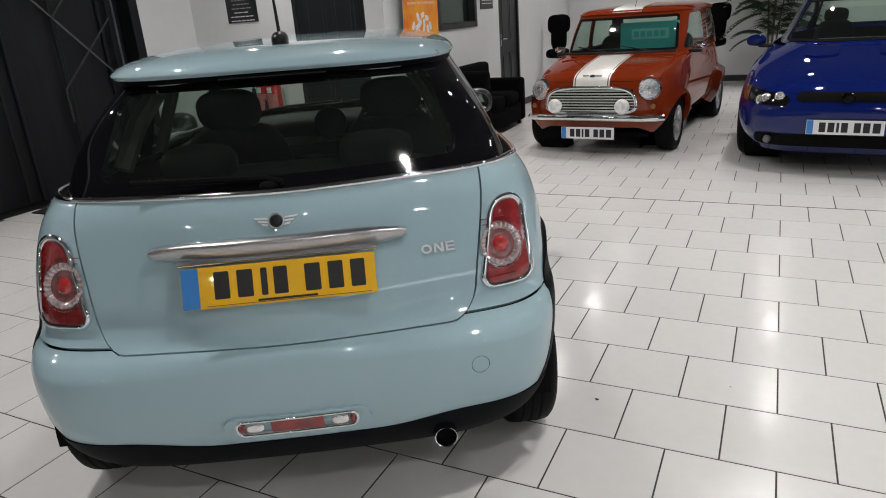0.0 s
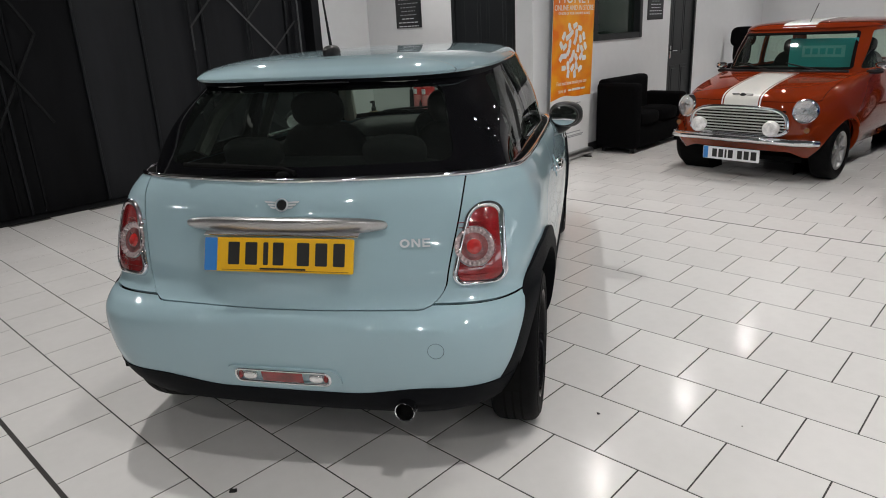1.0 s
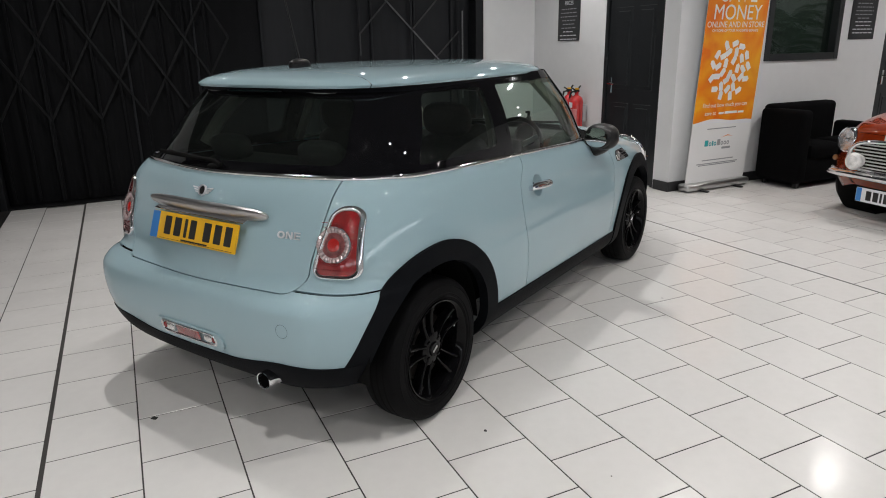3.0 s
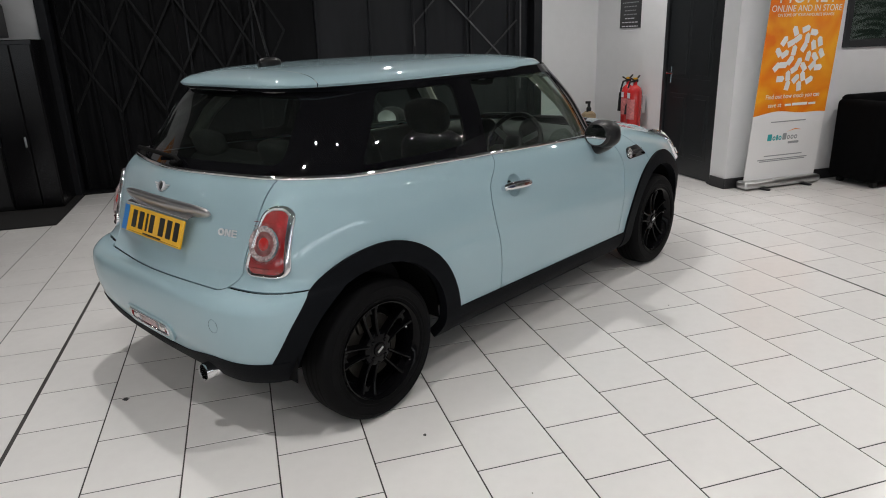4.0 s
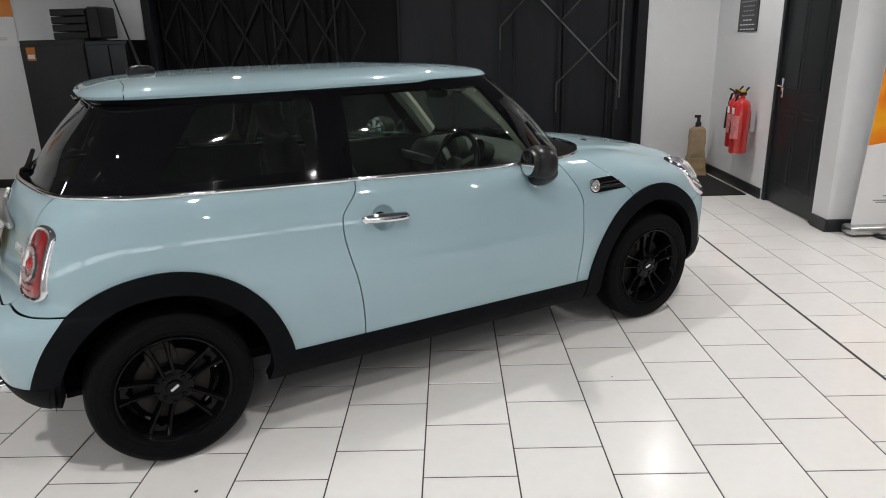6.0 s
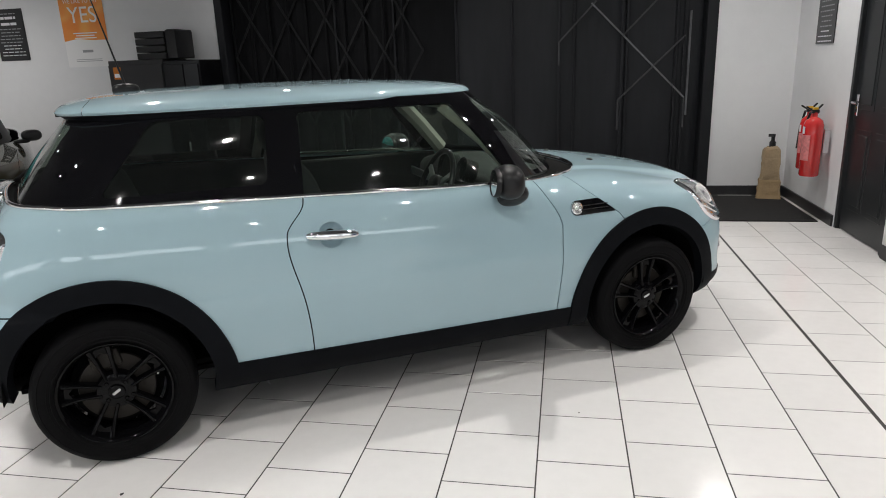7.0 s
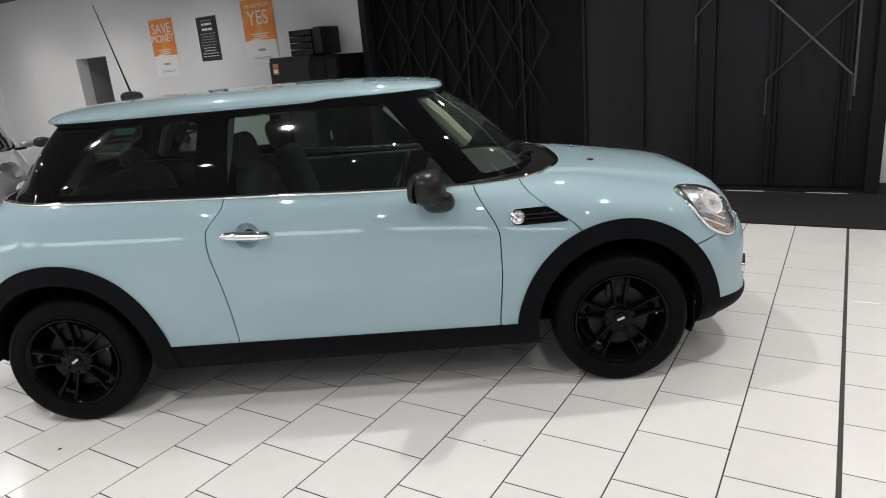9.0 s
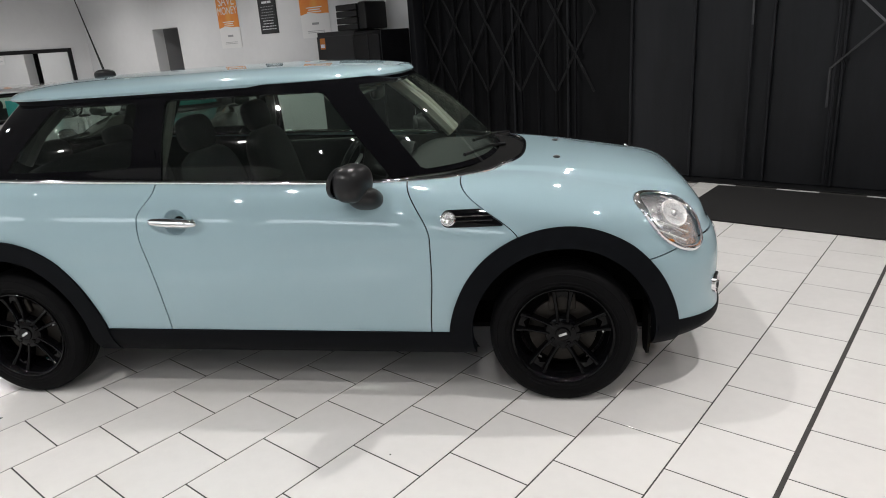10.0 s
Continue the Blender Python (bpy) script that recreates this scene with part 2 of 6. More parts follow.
def box(x0, y0, z0, x1, y1, z1, bevel=0.0, segs=2, bm=None, m=None):
    own = bmesh.new()
    bmesh.ops.create_cube(own, size=1)
    for v in own.verts:
        v.co = Vector(((x0 + x1) / 2 + v.co.x * (x1 - x0), (y0 + y1) / 2 + v.co.y * (y1 - y0), (z0 + z1) / 2 + v.co.z * (z1 - z0)))
    if bevel:
        bmesh.ops.bevel(own, geom=own.edges[:], offset=bevel, segments=segs, affect="EDGES", profile=0.5)
    if m is not None:
        own.transform(m)
    return own if bm is None else join(bm, own)


def join(bm, other):
    me = bpy.data.meshes.new("tmp")
    other.to_mesh(me)
    other.free()
    bm.from_mesh(me)
    bpy.data.meshes.remove(me)
    return bm


def lathe(profile, n=32, m=None, bm=None, start=0.0, sweep=360.0):
    """Turns (radius, height) points round the z axis."""
    own = bmesh.new()
    full = abs(sweep - 360.0) < 0.01
    count = n if full else n + 1
    rings = []
    for k in range(count):
        a = radians(start + sweep * k / n)
        rings.append([own.verts.new((r * math.cos(a), r * math.sin(a), z)) for r, z in profile])
    for k in range(n):
        a, b = rings[k], rings[(k + 1) % count]
        for i in range(len(profile) - 1):
            own.faces.new((a[i], b[i], b[i + 1], a[i + 1]))
    bmesh.ops.remove_doubles(own, verts=own.verts[:], dist=1e-5)
    bmesh.ops.recalc_face_normals(own, faces=own.faces[:])
    if m is not None:
        own.transform(m)
    return own if bm is None else join(bm, own)


def tube(points, r, n=8, bm=None, closed=False, taper=1.0):
    """A round bar along points."""
    own = bmesh.new()
    pts = [Vector(p) for p in points]
    rings = []
    for k, p in enumerate(pts):
        a = pts[k - 1] if (k or closed) else pts[0]
        b = pts[(k + 1) % len(pts)] if (k + 1 < len(pts) or closed) else pts[-1]
        t = (b - a).normalized()
        q = t.to_track_quat("Z", "Y")
        rr = r * (1 + (taper - 1) * k / max(1, len(pts) - 1))
        rings.append([own.verts.new(p + q @ Vector((rr * math.cos(2 * math.pi * i / n), rr * math.sin(2 * math.pi * i / n), 0))) for i in range(n)])
    m_ = len(rings)
    for k in range(m_ if closed else m_ - 1):
        a, b = rings[k], rings[(k + 1) % m_]
        for i in range(n):
            own.faces.new((a[i], a[(i + 1) % n], b[(i + 1) % n], b[i]))
    if not closed:
        own.faces.new(rings[0][::-1])
        own.faces.new(rings[-1])
    bmesh.ops.recalc_face_normals(own, faces=own.faces[:])
    return own if bm is None else join(bm, own)


def blob(rx, ry, rz, m=None, power=2.0, u=24, v=16, bm=None):
    """A rounded solid: an ellipsoid that grows boxier with power."""
    own = bmesh.new()
    bmesh.ops.create_uvsphere(own, u_segments=u, v_segments=v, radius=1)
    for w in own.verts:
        d = sum(abs(c) ** power for c in w.co) ** (1 / power)
        w.co = Vector((w.co.x / d * rx, w.co.y / d * ry, w.co.z / d * rz))
    if m is not None:
        own.transform(m)
    return own if bm is None else join(bm, own)


def plate_shape(outline, z0, z1, m=None, bm=None, bevel=0.0):
    """A flat plate from a plan outline, between two heights."""
    own = bmesh.new()
    f = own.faces.new([own.verts.new((x, y, z0)) for x, y in outline])
    r = bmesh.ops.extrude_face_region(own, geom=[f])
    for v in r["geom"]:
        if isinstance(v, bmesh.types.BMVert):
            v.co.z = z1
    bmesh.ops.recalc_face_normals(own, faces=own.faces[:])
    if bevel:
        bmesh.ops.bevel(own, geom=[e for e in own.edges if abs(e.verts[0].co.z - e.verts[1].co.z) < 1e-6], offset=bevel, segments=2, affect="EDGES")
    if m is not None:
        own.transform(m)
    return own if bm is None else join(bm, own)


def rounded(w, h, r, n=5, cx=0.0, cy=0.0):
    """The outline of a rounded rectangle."""
    pts = []
    for sx, sy, a0 in ((1, 1, 0), (-1, 1, 90), (-1, -1, 180), (1, -1, 270)):
        for k in range(n + 1):
            a = radians(a0 + 90 * k / n)
            pts.append((cx + sx * (w / 2 - r) + r * math.cos(a), cy + sy * (h / 2 - r) + r * math.sin(a)))
    return pts


def text(name, words, size, m, mat, parent, align="CENTER", depth=0.0006, label="", space=1.0, squeeze=1.0):
    cu = bpy.data.curves.new(name, "FONT")
    cu.body, cu.size, cu.align_x, cu.align_y, cu.extrude = words, size, align, "CENTER", depth
    cu.space_character = space
    tmp = bpy.data.objects.new("tmp", cu)
    me = bpy.data.meshes.new_from_object(tmp)
    bpy.data.objects.remove(tmp)
    bm = bmesh.new()
    bm.from_mesh(me)
    bpy.data.meshes.remove(me)
    bm.transform(m @ Matrix.Diagonal((squeeze, 1, 1, 1)))
    left = set(bm.verts)
    while left:                       # each letter becomes a part
        todo, island = [left.pop()], set()
        while todo:
            v = todo.pop()
            island.add(v)
            for e in v.link_edges:
                o = e.other_vert(v)
                if o in left:
                    left.remove(o)
                    todo.append(o)
        one = bmesh.new()
        ids = {v: one.verts.new(v.co) for v in island}
        for f in {f for v in island for f in v.link_faces}:
            one.faces.new([ids[v] for v in f.verts])
        tagged(obj(name, one, mat, parent), label)
    bm.free()


# ---- surfaces of car bodies ----


def smoothstep(a, b, x):
    t = np.clip((x - a) / (b - a), 0, 1)
    return t * t * (3 - 2 * t)


def spline(keys, t):
    """Catmull-Rom through rows of numbers, t from 0 to len - 1."""
    keys = np.asarray(keys, float)
    i = int(min(max(math.floor(t), 0), len(keys) - 2))
    f = t - i
    p1, p2 = keys[i], keys[i + 1]
    p0 = keys[i - 1] if i else 2 * p1 - p2
    p3 = keys[i + 2] if i + 2 < len(keys) else 2 * p2 - p1
    return 0.5 * (2 * p1 + (p2 - p0) * f + (2 * p0 - 5 * p1 + 4 * p2 - p3) * f * f + (3 * p1 - p0 - 3 * p2 + p3) * f ** 3)


def ring(row, n, mid, knee):
    """One level of a car's skin, right half, from the tail's centre to the nose's: rear and front ends, half width, roundness of
    rear and front, and the height at the tail, at the knee and at the nose."""
    xr, xf, w, nr, nf, zr, zs, zf = row
    a = np.linspace(-math.pi / 2, math.pi / 2, 600)
    s, c = np.sin(a), np.cos(a)
    nn = np.where(s < 0, nr, nf)
    reach = np.where(s < 0, mid - xr, xf - mid)
    x = mid + np.sign(s) * reach * np.abs(s) ** (2 / nn)
    y = -w * np.abs(c) ** (2 / nn)
    d = np.concatenate([[0], np.cumsum(np.hypot(np.diff(x), np.diff(y)))])
    u = np.linspace(0, d[-1], n)
    x, y = np.interp(u, d, x), np.interp(u, d, y)
    y[0] = y[-1] = 0
    back = np.clip((x - xr) / (knee - xr), 0, 1)
    front = smoothstep(0, 1, np.clip((x - knee) / (xf - knee + 1e-6), 0, 1))
    z = zr + (zs - zr) * back + (zf - zs) * front
    return np.stack([x, y, z], 1)


class Skin:
    """Faces with shared corners and smooth normals; can be cut along a curve, moved outwards, and given a rim."""

    def __init__(self, pts, nor, faces):
        self.pts, self.nor, self.faces = pts, nor, faces

    @staticmethod
    def loft(rows, mid, knee, n=150, per=8, warp=None):
        levels = np.linspace(0, len(rows) - 1, (len(rows) - 1) * per + 1)
        g = np.array([ring(spline(rows, t), n, mid, knee) for t in levels])
        left = g[:, ::-1] * np.array([1, -1, 1])
        g = np.concatenate([g, left[:, 1:-1]], 1)
        if warp:
            g = warp(g)
        k, m_ = g.shape[:2]
        du = np.roll(g, -1, 1) - np.roll(g, 1, 1)
        dv = np.gradient(g, axis=0)
        nor = np.cross(du, dv)
        nor /= np.linalg.norm(nor, axis=2, keepdims=True) + 1e-12
        idx = np.arange(k * m_).reshape(k, m_)
        q = np.stack([idx[:-1], np.roll(idx, -1, 1)[:-1], np.roll(idx, -1, 1)[1:], idx[1:]], -1).reshape(-1, 4)
        return Skin(g.reshape(-1, 3), nor.reshape(-1, 3), [tuple(f) for f in q.tolist()])

    def cut(self, f, gap=0.0):
        """The part where f(x, y, z) > gap."""
        val = f(self.pts[:, 0], self.pts[:, 1], self.pts[:, 2]) - gap
        pts, nor = [*self.pts], [*self.nor]
        made, faces = {}, []
        pos = val > 0
        for fc in self.faces:
            k = sum(bool(pos[i]) for i in fc)
            if k == len(fc):
                faces.append(fc)
            elif k:
                poly = []
                for a, b in zip(fc, fc[1:] + fc[:1]):
                    if pos[a]:
                        poly.append(a)
                    if pos[a] != pos[b]:
                        key = (a, b) if a < b else (b, a)
                        if key not in made:
                            t = val[key[0]] / (val[key[0]] - val[key[1]])
                            t = min(max(t, 0.001), 0.999)
                            made[key] = len(pts)
                            pts.append(self.pts[key[0]] * (1 - t) + self.pts[key[1]] * t)
                            nn = self.nor[key[0]] * (1 - t) + self.nor[key[1]] * t
                            nor.append(nn / (np.linalg.norm(nn) + 1e-12))
                        poly.append(made[key])
                if len(poly) > 2:
                    faces.append(tuple(poly))
        used = sorted({i for fc in faces for i in fc})
        back = {o: i for i, o in enumerate(used)}
        if not used:
            return Skin(np.zeros((0, 3)), np.zeros((0, 3)), [])
        return Skin(np.array([pts[i] for i in used]), np.array([nor[i] for i in used]), [tuple(back[i] for i in fc) for fc in faces])

    def out(self, d):
        return Skin(self.pts + self.nor * d, self.nor, self.faces)

    def refine(self, times=1):
        """Each four-sided face into four."""
        s = self
        for _ in range(times):
            pts, nor, faces, mids = [*s.pts], [*s.nor], [], {}

            def mid(*ids):
                key = tuple(sorted(ids))
                if key not in mids:
                    mids[key] = len(pts)
                    pts.append(sum(s.pts[i] for i in ids) / len(ids))
                    nn = sum(s.nor[i] for i in ids)
                    nor.append(nn / (np.linalg.norm(nn) + 1e-12))
                return mids[key]
            for fc in s.faces:
                c = mid(*fc)
                k = len(fc)
                for q in range(k):
                    faces.append((fc[q], mid(fc[q], fc[(q + 1) % k]), c, mid(fc[q - 1], fc[q])))
            s = Skin(np.array(pts), np.array(nor), faces)
        return s

    def dome(self, f, width, height):
        """Raised into a rounded bead where f runs from 0 to width; takes fresh normals."""
        v = f(self.pts[:, 0], self.pts[:, 1], self.pts[:, 2]) / width
        h = height * np.sqrt(np.clip(1 - (2 * np.clip(v, 0, 1) - 1) ** 2, 0, 1))
        s = Skin(self.pts + self.nor * h[:, None], self.nor, self.faces)
        n = np.zeros_like(s.pts)
        for fc in s.faces:
            p = s.pts[list(fc)]
            m_ = np.cross(p[2] - p[0], p[-1] - p[1])
            for i in fc:
                n[i] += m_
        n /= np.linalg.norm(n, axis=1, keepdims=True) + 1e-12
        n *= np.sign((n * s.nor).sum(1, keepdims=True) + 1e-9)
        s.nor = n
        return s

    def rim(self, depth):
        """Walls of that depth inwards along the open edges."""
        count = {}
        for fc in self.faces:
            for a, b in zip(fc, fc[1:] + fc[:1]):
                count[(a, b)] = count.get((a, b), 0) + 1
        edges = [(a, b) for (a, b) in count if (b, a) not in count]
        pts, nor, faces = [*self.pts], [*self.nor], [*self.faces]
        mid = self.pts.mean(0)
        new_i = {}
        for a, b in edges:
            e = self.pts[b] - self.pts[a]
            side = np.cross(e, self.nor[a])
            side /= np.linalg.norm(side) + 1e-12
            quad = []
            for i, low in ((a, 0), (a, 1), (b, 1), (b, 0)):
                key = (i, low, round(float(side[0]), 1), round(float(side[1]), 1), round(float(side[2]), 1))
                if key not in new_i:
                    new_i[key] = len(pts)
                    pts.append(self.pts[i] - self.nor[i] * depth * low)
                    nor.append(side)
                quad.append(new_i[key])
            faces.append(tuple(quad))
        return Skin(np.array(pts), np.array(nor), faces)

    def make(self, name, mat, parent, label="", hide=None):
        me = bpy.data.meshes.new(name)
        me.from_pydata(self.pts.tolist(), [], self.faces)
        me.materials.append(mat)
        me.polygons.foreach_set("use_smooth", [True] * len(me.polygons))
        me.validate()
        if len(me.vertices) == len(self.nor):
            me.normals_split_custom_set_from_vertices(self.nor.tolist())
        ob = new(name, me)
        ob.parent = parent
        return tagged(ob, label)


# ---- the room ----
TILE, X0, Y0 = 0.343, -0.5, 2.14
WEST, NORTH, FAR, EAST, SOUTH, HIGH = -6.05, 6.22, 13.0, 5.6, -8.6, 3.0
OFFICE = -3.5   # the face of the side wall behind the sofa


def wall(name, x0, y0, x1, y1, z0=0.0, z1=HIGH):
    return tagged(obj(name, box(x0, y0, z0, x1, y1, z1), M["wall"]), "smooth white painted wall", "wall", kind="structure")


wall("wall_west_1", WEST - 0.2, SOUTH, WEST, -6.02)
wall("wall_west_2", WEST - 0.2, -5.19, WEST, 0.02)
wall("wall_west_3", WEST - 0.2, 5.42, WEST, NORTH + 0.2)
wall("wall_west_4", WEST - 0.2, -6.02, WEST, -5.19, 1.92)
wall("wall_west_5", WEST - 0.2, 0.02, WEST, 5.42, 2.75)
wall("wall_north_1", WEST, NORTH, -4.62, NORTH + 0.15)
wall("wall_north_2", -3.72, NORTH, OFFICE, NORTH + 0.15)
wall("wall_north_3", -4.62, NORTH, -3.72, NORTH + 0.15, 2.08)
wall("wall_office_1", OFFICE - 0.15, NORTH + 0.15, OFFICE, 7.44)
wall("wall_office_2", OFFICE - 0.15, 8.56, OFFICE, 9.40)
wall("wall_office_3", OFFICE - 0.15, 10.24, OFFICE, FAR)
wall("wall_office_4", OFFICE - 0.15, 7.44, OFFICE, 8.56, 0.0, 1.30)
wall("wall_office_5", OFFICE - 0.15, 7.44, OFFICE, 8.56, 2.2)
wall("wall_office_6", OFFICE - 0.15, 9.40, OFFICE, 10.24, 2.06)
wall("wall_far", OFFICE - 0.15, FAR, EAST, FAR + 0.2)
wall("wall_east_1", EAST, SOUTH, EAST + 0.2, FAR + 0.2, 0.0, 1.35)
wall("wall_east_2", EAST, SOUTH, EAST + 0.2, FAR + 0.2, 1.85)
# unseen strip windows, added for the bright band reflected along the car
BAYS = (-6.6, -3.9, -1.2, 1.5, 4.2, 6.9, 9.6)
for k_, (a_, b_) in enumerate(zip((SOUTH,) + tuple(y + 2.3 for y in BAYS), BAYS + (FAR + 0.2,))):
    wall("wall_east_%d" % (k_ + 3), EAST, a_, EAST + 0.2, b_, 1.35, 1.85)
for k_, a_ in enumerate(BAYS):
    sw = thing("window_%d" % (k_ + 2), pose(EAST, a_, 0), "unseen strip window in a white frame, added for its reflection", "window", kind="structure")
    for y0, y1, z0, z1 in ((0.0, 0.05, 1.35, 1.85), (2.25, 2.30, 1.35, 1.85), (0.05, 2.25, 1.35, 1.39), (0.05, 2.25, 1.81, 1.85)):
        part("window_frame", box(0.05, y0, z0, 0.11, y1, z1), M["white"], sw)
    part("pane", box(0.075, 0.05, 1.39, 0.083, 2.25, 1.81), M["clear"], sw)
# glowing sheet added to light those windows from behind
tagged(obj("backdrop", box(EAST + 1.0, SOUTH, -0.5, EAST + 1.02, FAR, 3.2), M["outside"]), "pale glowing sheet added behind the unseen strip windows", "backdrop", kind="structure")
wall("wall_south", WEST - 0.2, SOUTH - 0.2, EAST + 0.2, SOUTH)
tagged(obj("ceiling", box(WEST - 0.2, SOUTH - 0.2, HIGH, EAST + 0.2, FAR + 0.2, HIGH + 0.2), M["ceiling"]), "plain dark painted ceiling", "ceiling", kind="structure")
floor = tagged(obj("floor", box(WEST - 0.2, SOUTH - 0.2, -0.15, EAST + 0.2, FAR + 0.2, -0.0013), M["grout"]),
               "glossy white square floor tiles with dark joints", "floor", kind="structure")

# ---- the pale blue hatchback ----
CAR = thing("hatchback_car", pose(-1.333, 1.843, 0, 0, 0, 120.85), "ice blue three-door hatchback with black arches and black alloy wheels", "car")
BASE = 2.467
BODY = [
    (-0.43, 3.06, 0.72, 6.5, 5.5, 0.20, 0.17, 0.19),
    (-0.53, 3.155, 0.80, 6.6, 5.5, 0.30, 0.26, 0.28),
    (-0.573, 3.145, 0.825, 7.2, 5.5, 0.42, 0.40, 0.42),
    (-0.581, 3.145, 0.834, 7.4, 5.4, 0.54, 0.52, 0.55),
    (-0.563, 3.13, 0.834, 7.3, 5.2, 0.615, 0.60, 0.63),
    (-0.517, 3.10, 0.830, 7.6, 5.0, 0.645, 0.66, 0.68),
    (-0.50, 3.07, 0.826, 8.2, 4.6, 0.74, 0.74, 0.75),
    (-0.46, 2.99, 0.812, 8.4, 4.0, 0.86, 0.82, 0.83),
    (-0.425, 2.83, 0.788, 8.2, 3.4, 0.955, 0.88, 0.876),
    (-0.395, 2.57, 0.765, 7.6, 3.0, 1.005, 0.916, 0.914),
    (-0.375, 2.305, 0.748, 7.2, 2.9, 1.025, 0.933, 0.930),
]
MID, KNEE = 1.2, 2.0


def crown(x, y, z):
    """How far the rear face curves forwards towards its corners."""
    return 0.085 * smoothstep(0.0, 0.62, np.abs(y)) * smoothstep(0.0, -0.26, x) * (0.15 + 0.85 * smoothstep(0.58, 0.70, z))


def rounded_rear(g):
    g[..., 0] += crown(g[..., 0], g[..., 1], g[..., 2])
    return g


def crease(g):
    """Raises the middle of the bonnet above its shoulders."""
    x, y = g[..., 0], np.abs(g[..., 1])
    lift = smoothstep(0.50, 0.43, y + 0.06 * (x - 2.3)) * smoothstep(1.9, 2.2, x) * smoothstep(3.08, 2.85, x)
    round_ = smoothstep(2.25, 2.80, x) * smoothstep(3.10, 2.80, x) * smoothstep(0.76, 0.86, g[..., 2]) * np.minimum((y / 0.45) ** 2, 1.3)
    g[..., 2] += 0.009 * lift - 0.022 * round_
    return rounded_rear(g)


skin = Skin.loft(BODY, MID, KNEE, n=260, per=14, warp=crease)


def near_axle(x, z, rx, rz, lift=0.304):
    """Above zero outside the arch of either axle."""
    d0 = np.hypot(x / rx, (z - lift) / rz)
    d1 = np.hypot((x - BASE) / rx, (z - lift) / rz)
    return (np.minimum(d0, d1) - 1) * rx


def arch(x, y, z, r):
    return np.where(np.abs(y) > 0.35, near_axle(x, z, r, r), 1.0)


def sill(x):
    return 0.345 - 0.012 * x


def skirt(x, y, z):
    """Above zero over the black lower edge."""
    rear = 0.350 + 0.035 * smoothstep(0.22, 0.5, np.abs(y))
    return z - np.where(x < -0.1, rear, np.where(x > 2.6, 0.33 + 0.05 * smoothstep(2.95, 2.7, x), sill(x)))


def door_rear(z):
    return 0.745 - 0.045 * np.exp(-((z - 0.80) / 0.16) ** 2) + 0.055 * smoothstep(0.84, 0.955, z) + 0.022 * smoothstep(0.7, 0.33, z)


def door_front(z):
    return 1.95 - 0.10 * smoothstep(0.72, 0.97, z) - 0.02 * smoothstep(0.6, 0.3, z)


def door_f(x, y, z):
    return np.minimum(x - door_rear(z), door_front(z) - x)


def clam(x, y, z):
    """Above zero ahead of the bonnet's side joint."""
    return x - (2.06 + 0.235 * smoothstep(0.95, 0.70, z) + 0.10 * (0.80 - np.minimum(z, 0.80)))


def hatch_f(x, y, z):
    edge = 0.532 + 0.050 * smoothstep(0.63, 1.02, z)
    low = 0.632
    r = 0.075
    a, b = np.abs(y) - (edge - r), (low + r) - z
    d = np.where((a > 0) & (b > 0), np.hypot(a, b) - r, np.maximum(a, b) - r)
    return np.where(x < 0, -d * (1 + 1.3 * smoothstep(0.70, 0.655, z)), -1.0)


def bumper_rear(x, y, z):
    """Above zero below the rear bumper's joint."""
    return np.where(x < 0.0, 0.643 - z, -1.0)


def bumper_front(x, y, z):
    return np.where(x > 2.4, 0.60 - 0.10 * (x - 2.7) * 0 + 0.06 * smoothstep(2.75, 3.05, x) - z, -1.0)


G = 0.0027
painted = skin.cut(skirt).cut(lambda x, y, z: arch(x, y, z, 0.40))
def cup(x, y, z):
    """Above zero outside the round hollow behind the door handle."""
    return np.hypot(x - 0.878, z - 0.822) - 0.054


door = painted.cut(door_f, G).cut(cup)
door.cut(lambda x, y, z: -y).rim(0.012).make("door", M["paint"], CAR)
DOOR_R = CAR.children[-1]
door.cut(lambda x, y, z: y).rim(0.012).make("door", M["paint"], CAR)
rest = painted.cut(lambda x, y, z: -door_f(x, y, z), G)
hatch = rest.cut(hatch_f, G)
HATCH = hatch.rim(0.012).make("tailgate", M["paint"], CAR)
rest = rest.cut(lambda x, y, z: -hatch_f(x, y, z), G)
rb = rest.cut(bumper_rear, G)
RBUMP = rb.rim(0.012).make("rear_bumper", M["paint"], CAR)
rest = rest.cut(lambda x, y, z: -bumper_rear(x, y, z), G)
fb = rest.cut(bumper_front, G)
FBUMP = fb.rim(0.012).make("front_bumper", M["paint"], CAR)
rest = rest.cut(lambda x, y, z: -bumper_front(x, y, z), G)
bonnet = rest.cut(clam, G)
BONNET = bonnet.rim(0.012).make("bonnet", M["paint"], CAR)
rest = rest.cut(lambda x, y, z: -clam(x, y, z), G)
for name, sgn in (("quarter_panel", 1), ("front_wing", -1)):
    for side in (1, -1):
        rest.cut(lambda x, y, z: sgn * (1.3 - x)).cut(lambda x, y, z: side * y).rim(0.012).make(name, M["paint"], CAR)

# black lower edge, arches and inner shell
low = skin.cut(lambda x, y, z: -skirt(x, y, z)).cut(lambda x, y, z: arch(x, y, z, 0.40)).out(0.004)
low.cut(lambda x, y, z: -0.1 - x).cut(lambda x, y, z: z - 0.246 - 0.036 * smoothstep(0.40, 0.68, np.abs(y))).rim(0.02).make("rear_valance", M["trim"], CAR)
low.cut(lambda x, y, z: x - 2.4).rim(0.02).make("front_spoiler_lip", M["trim"], CAR)
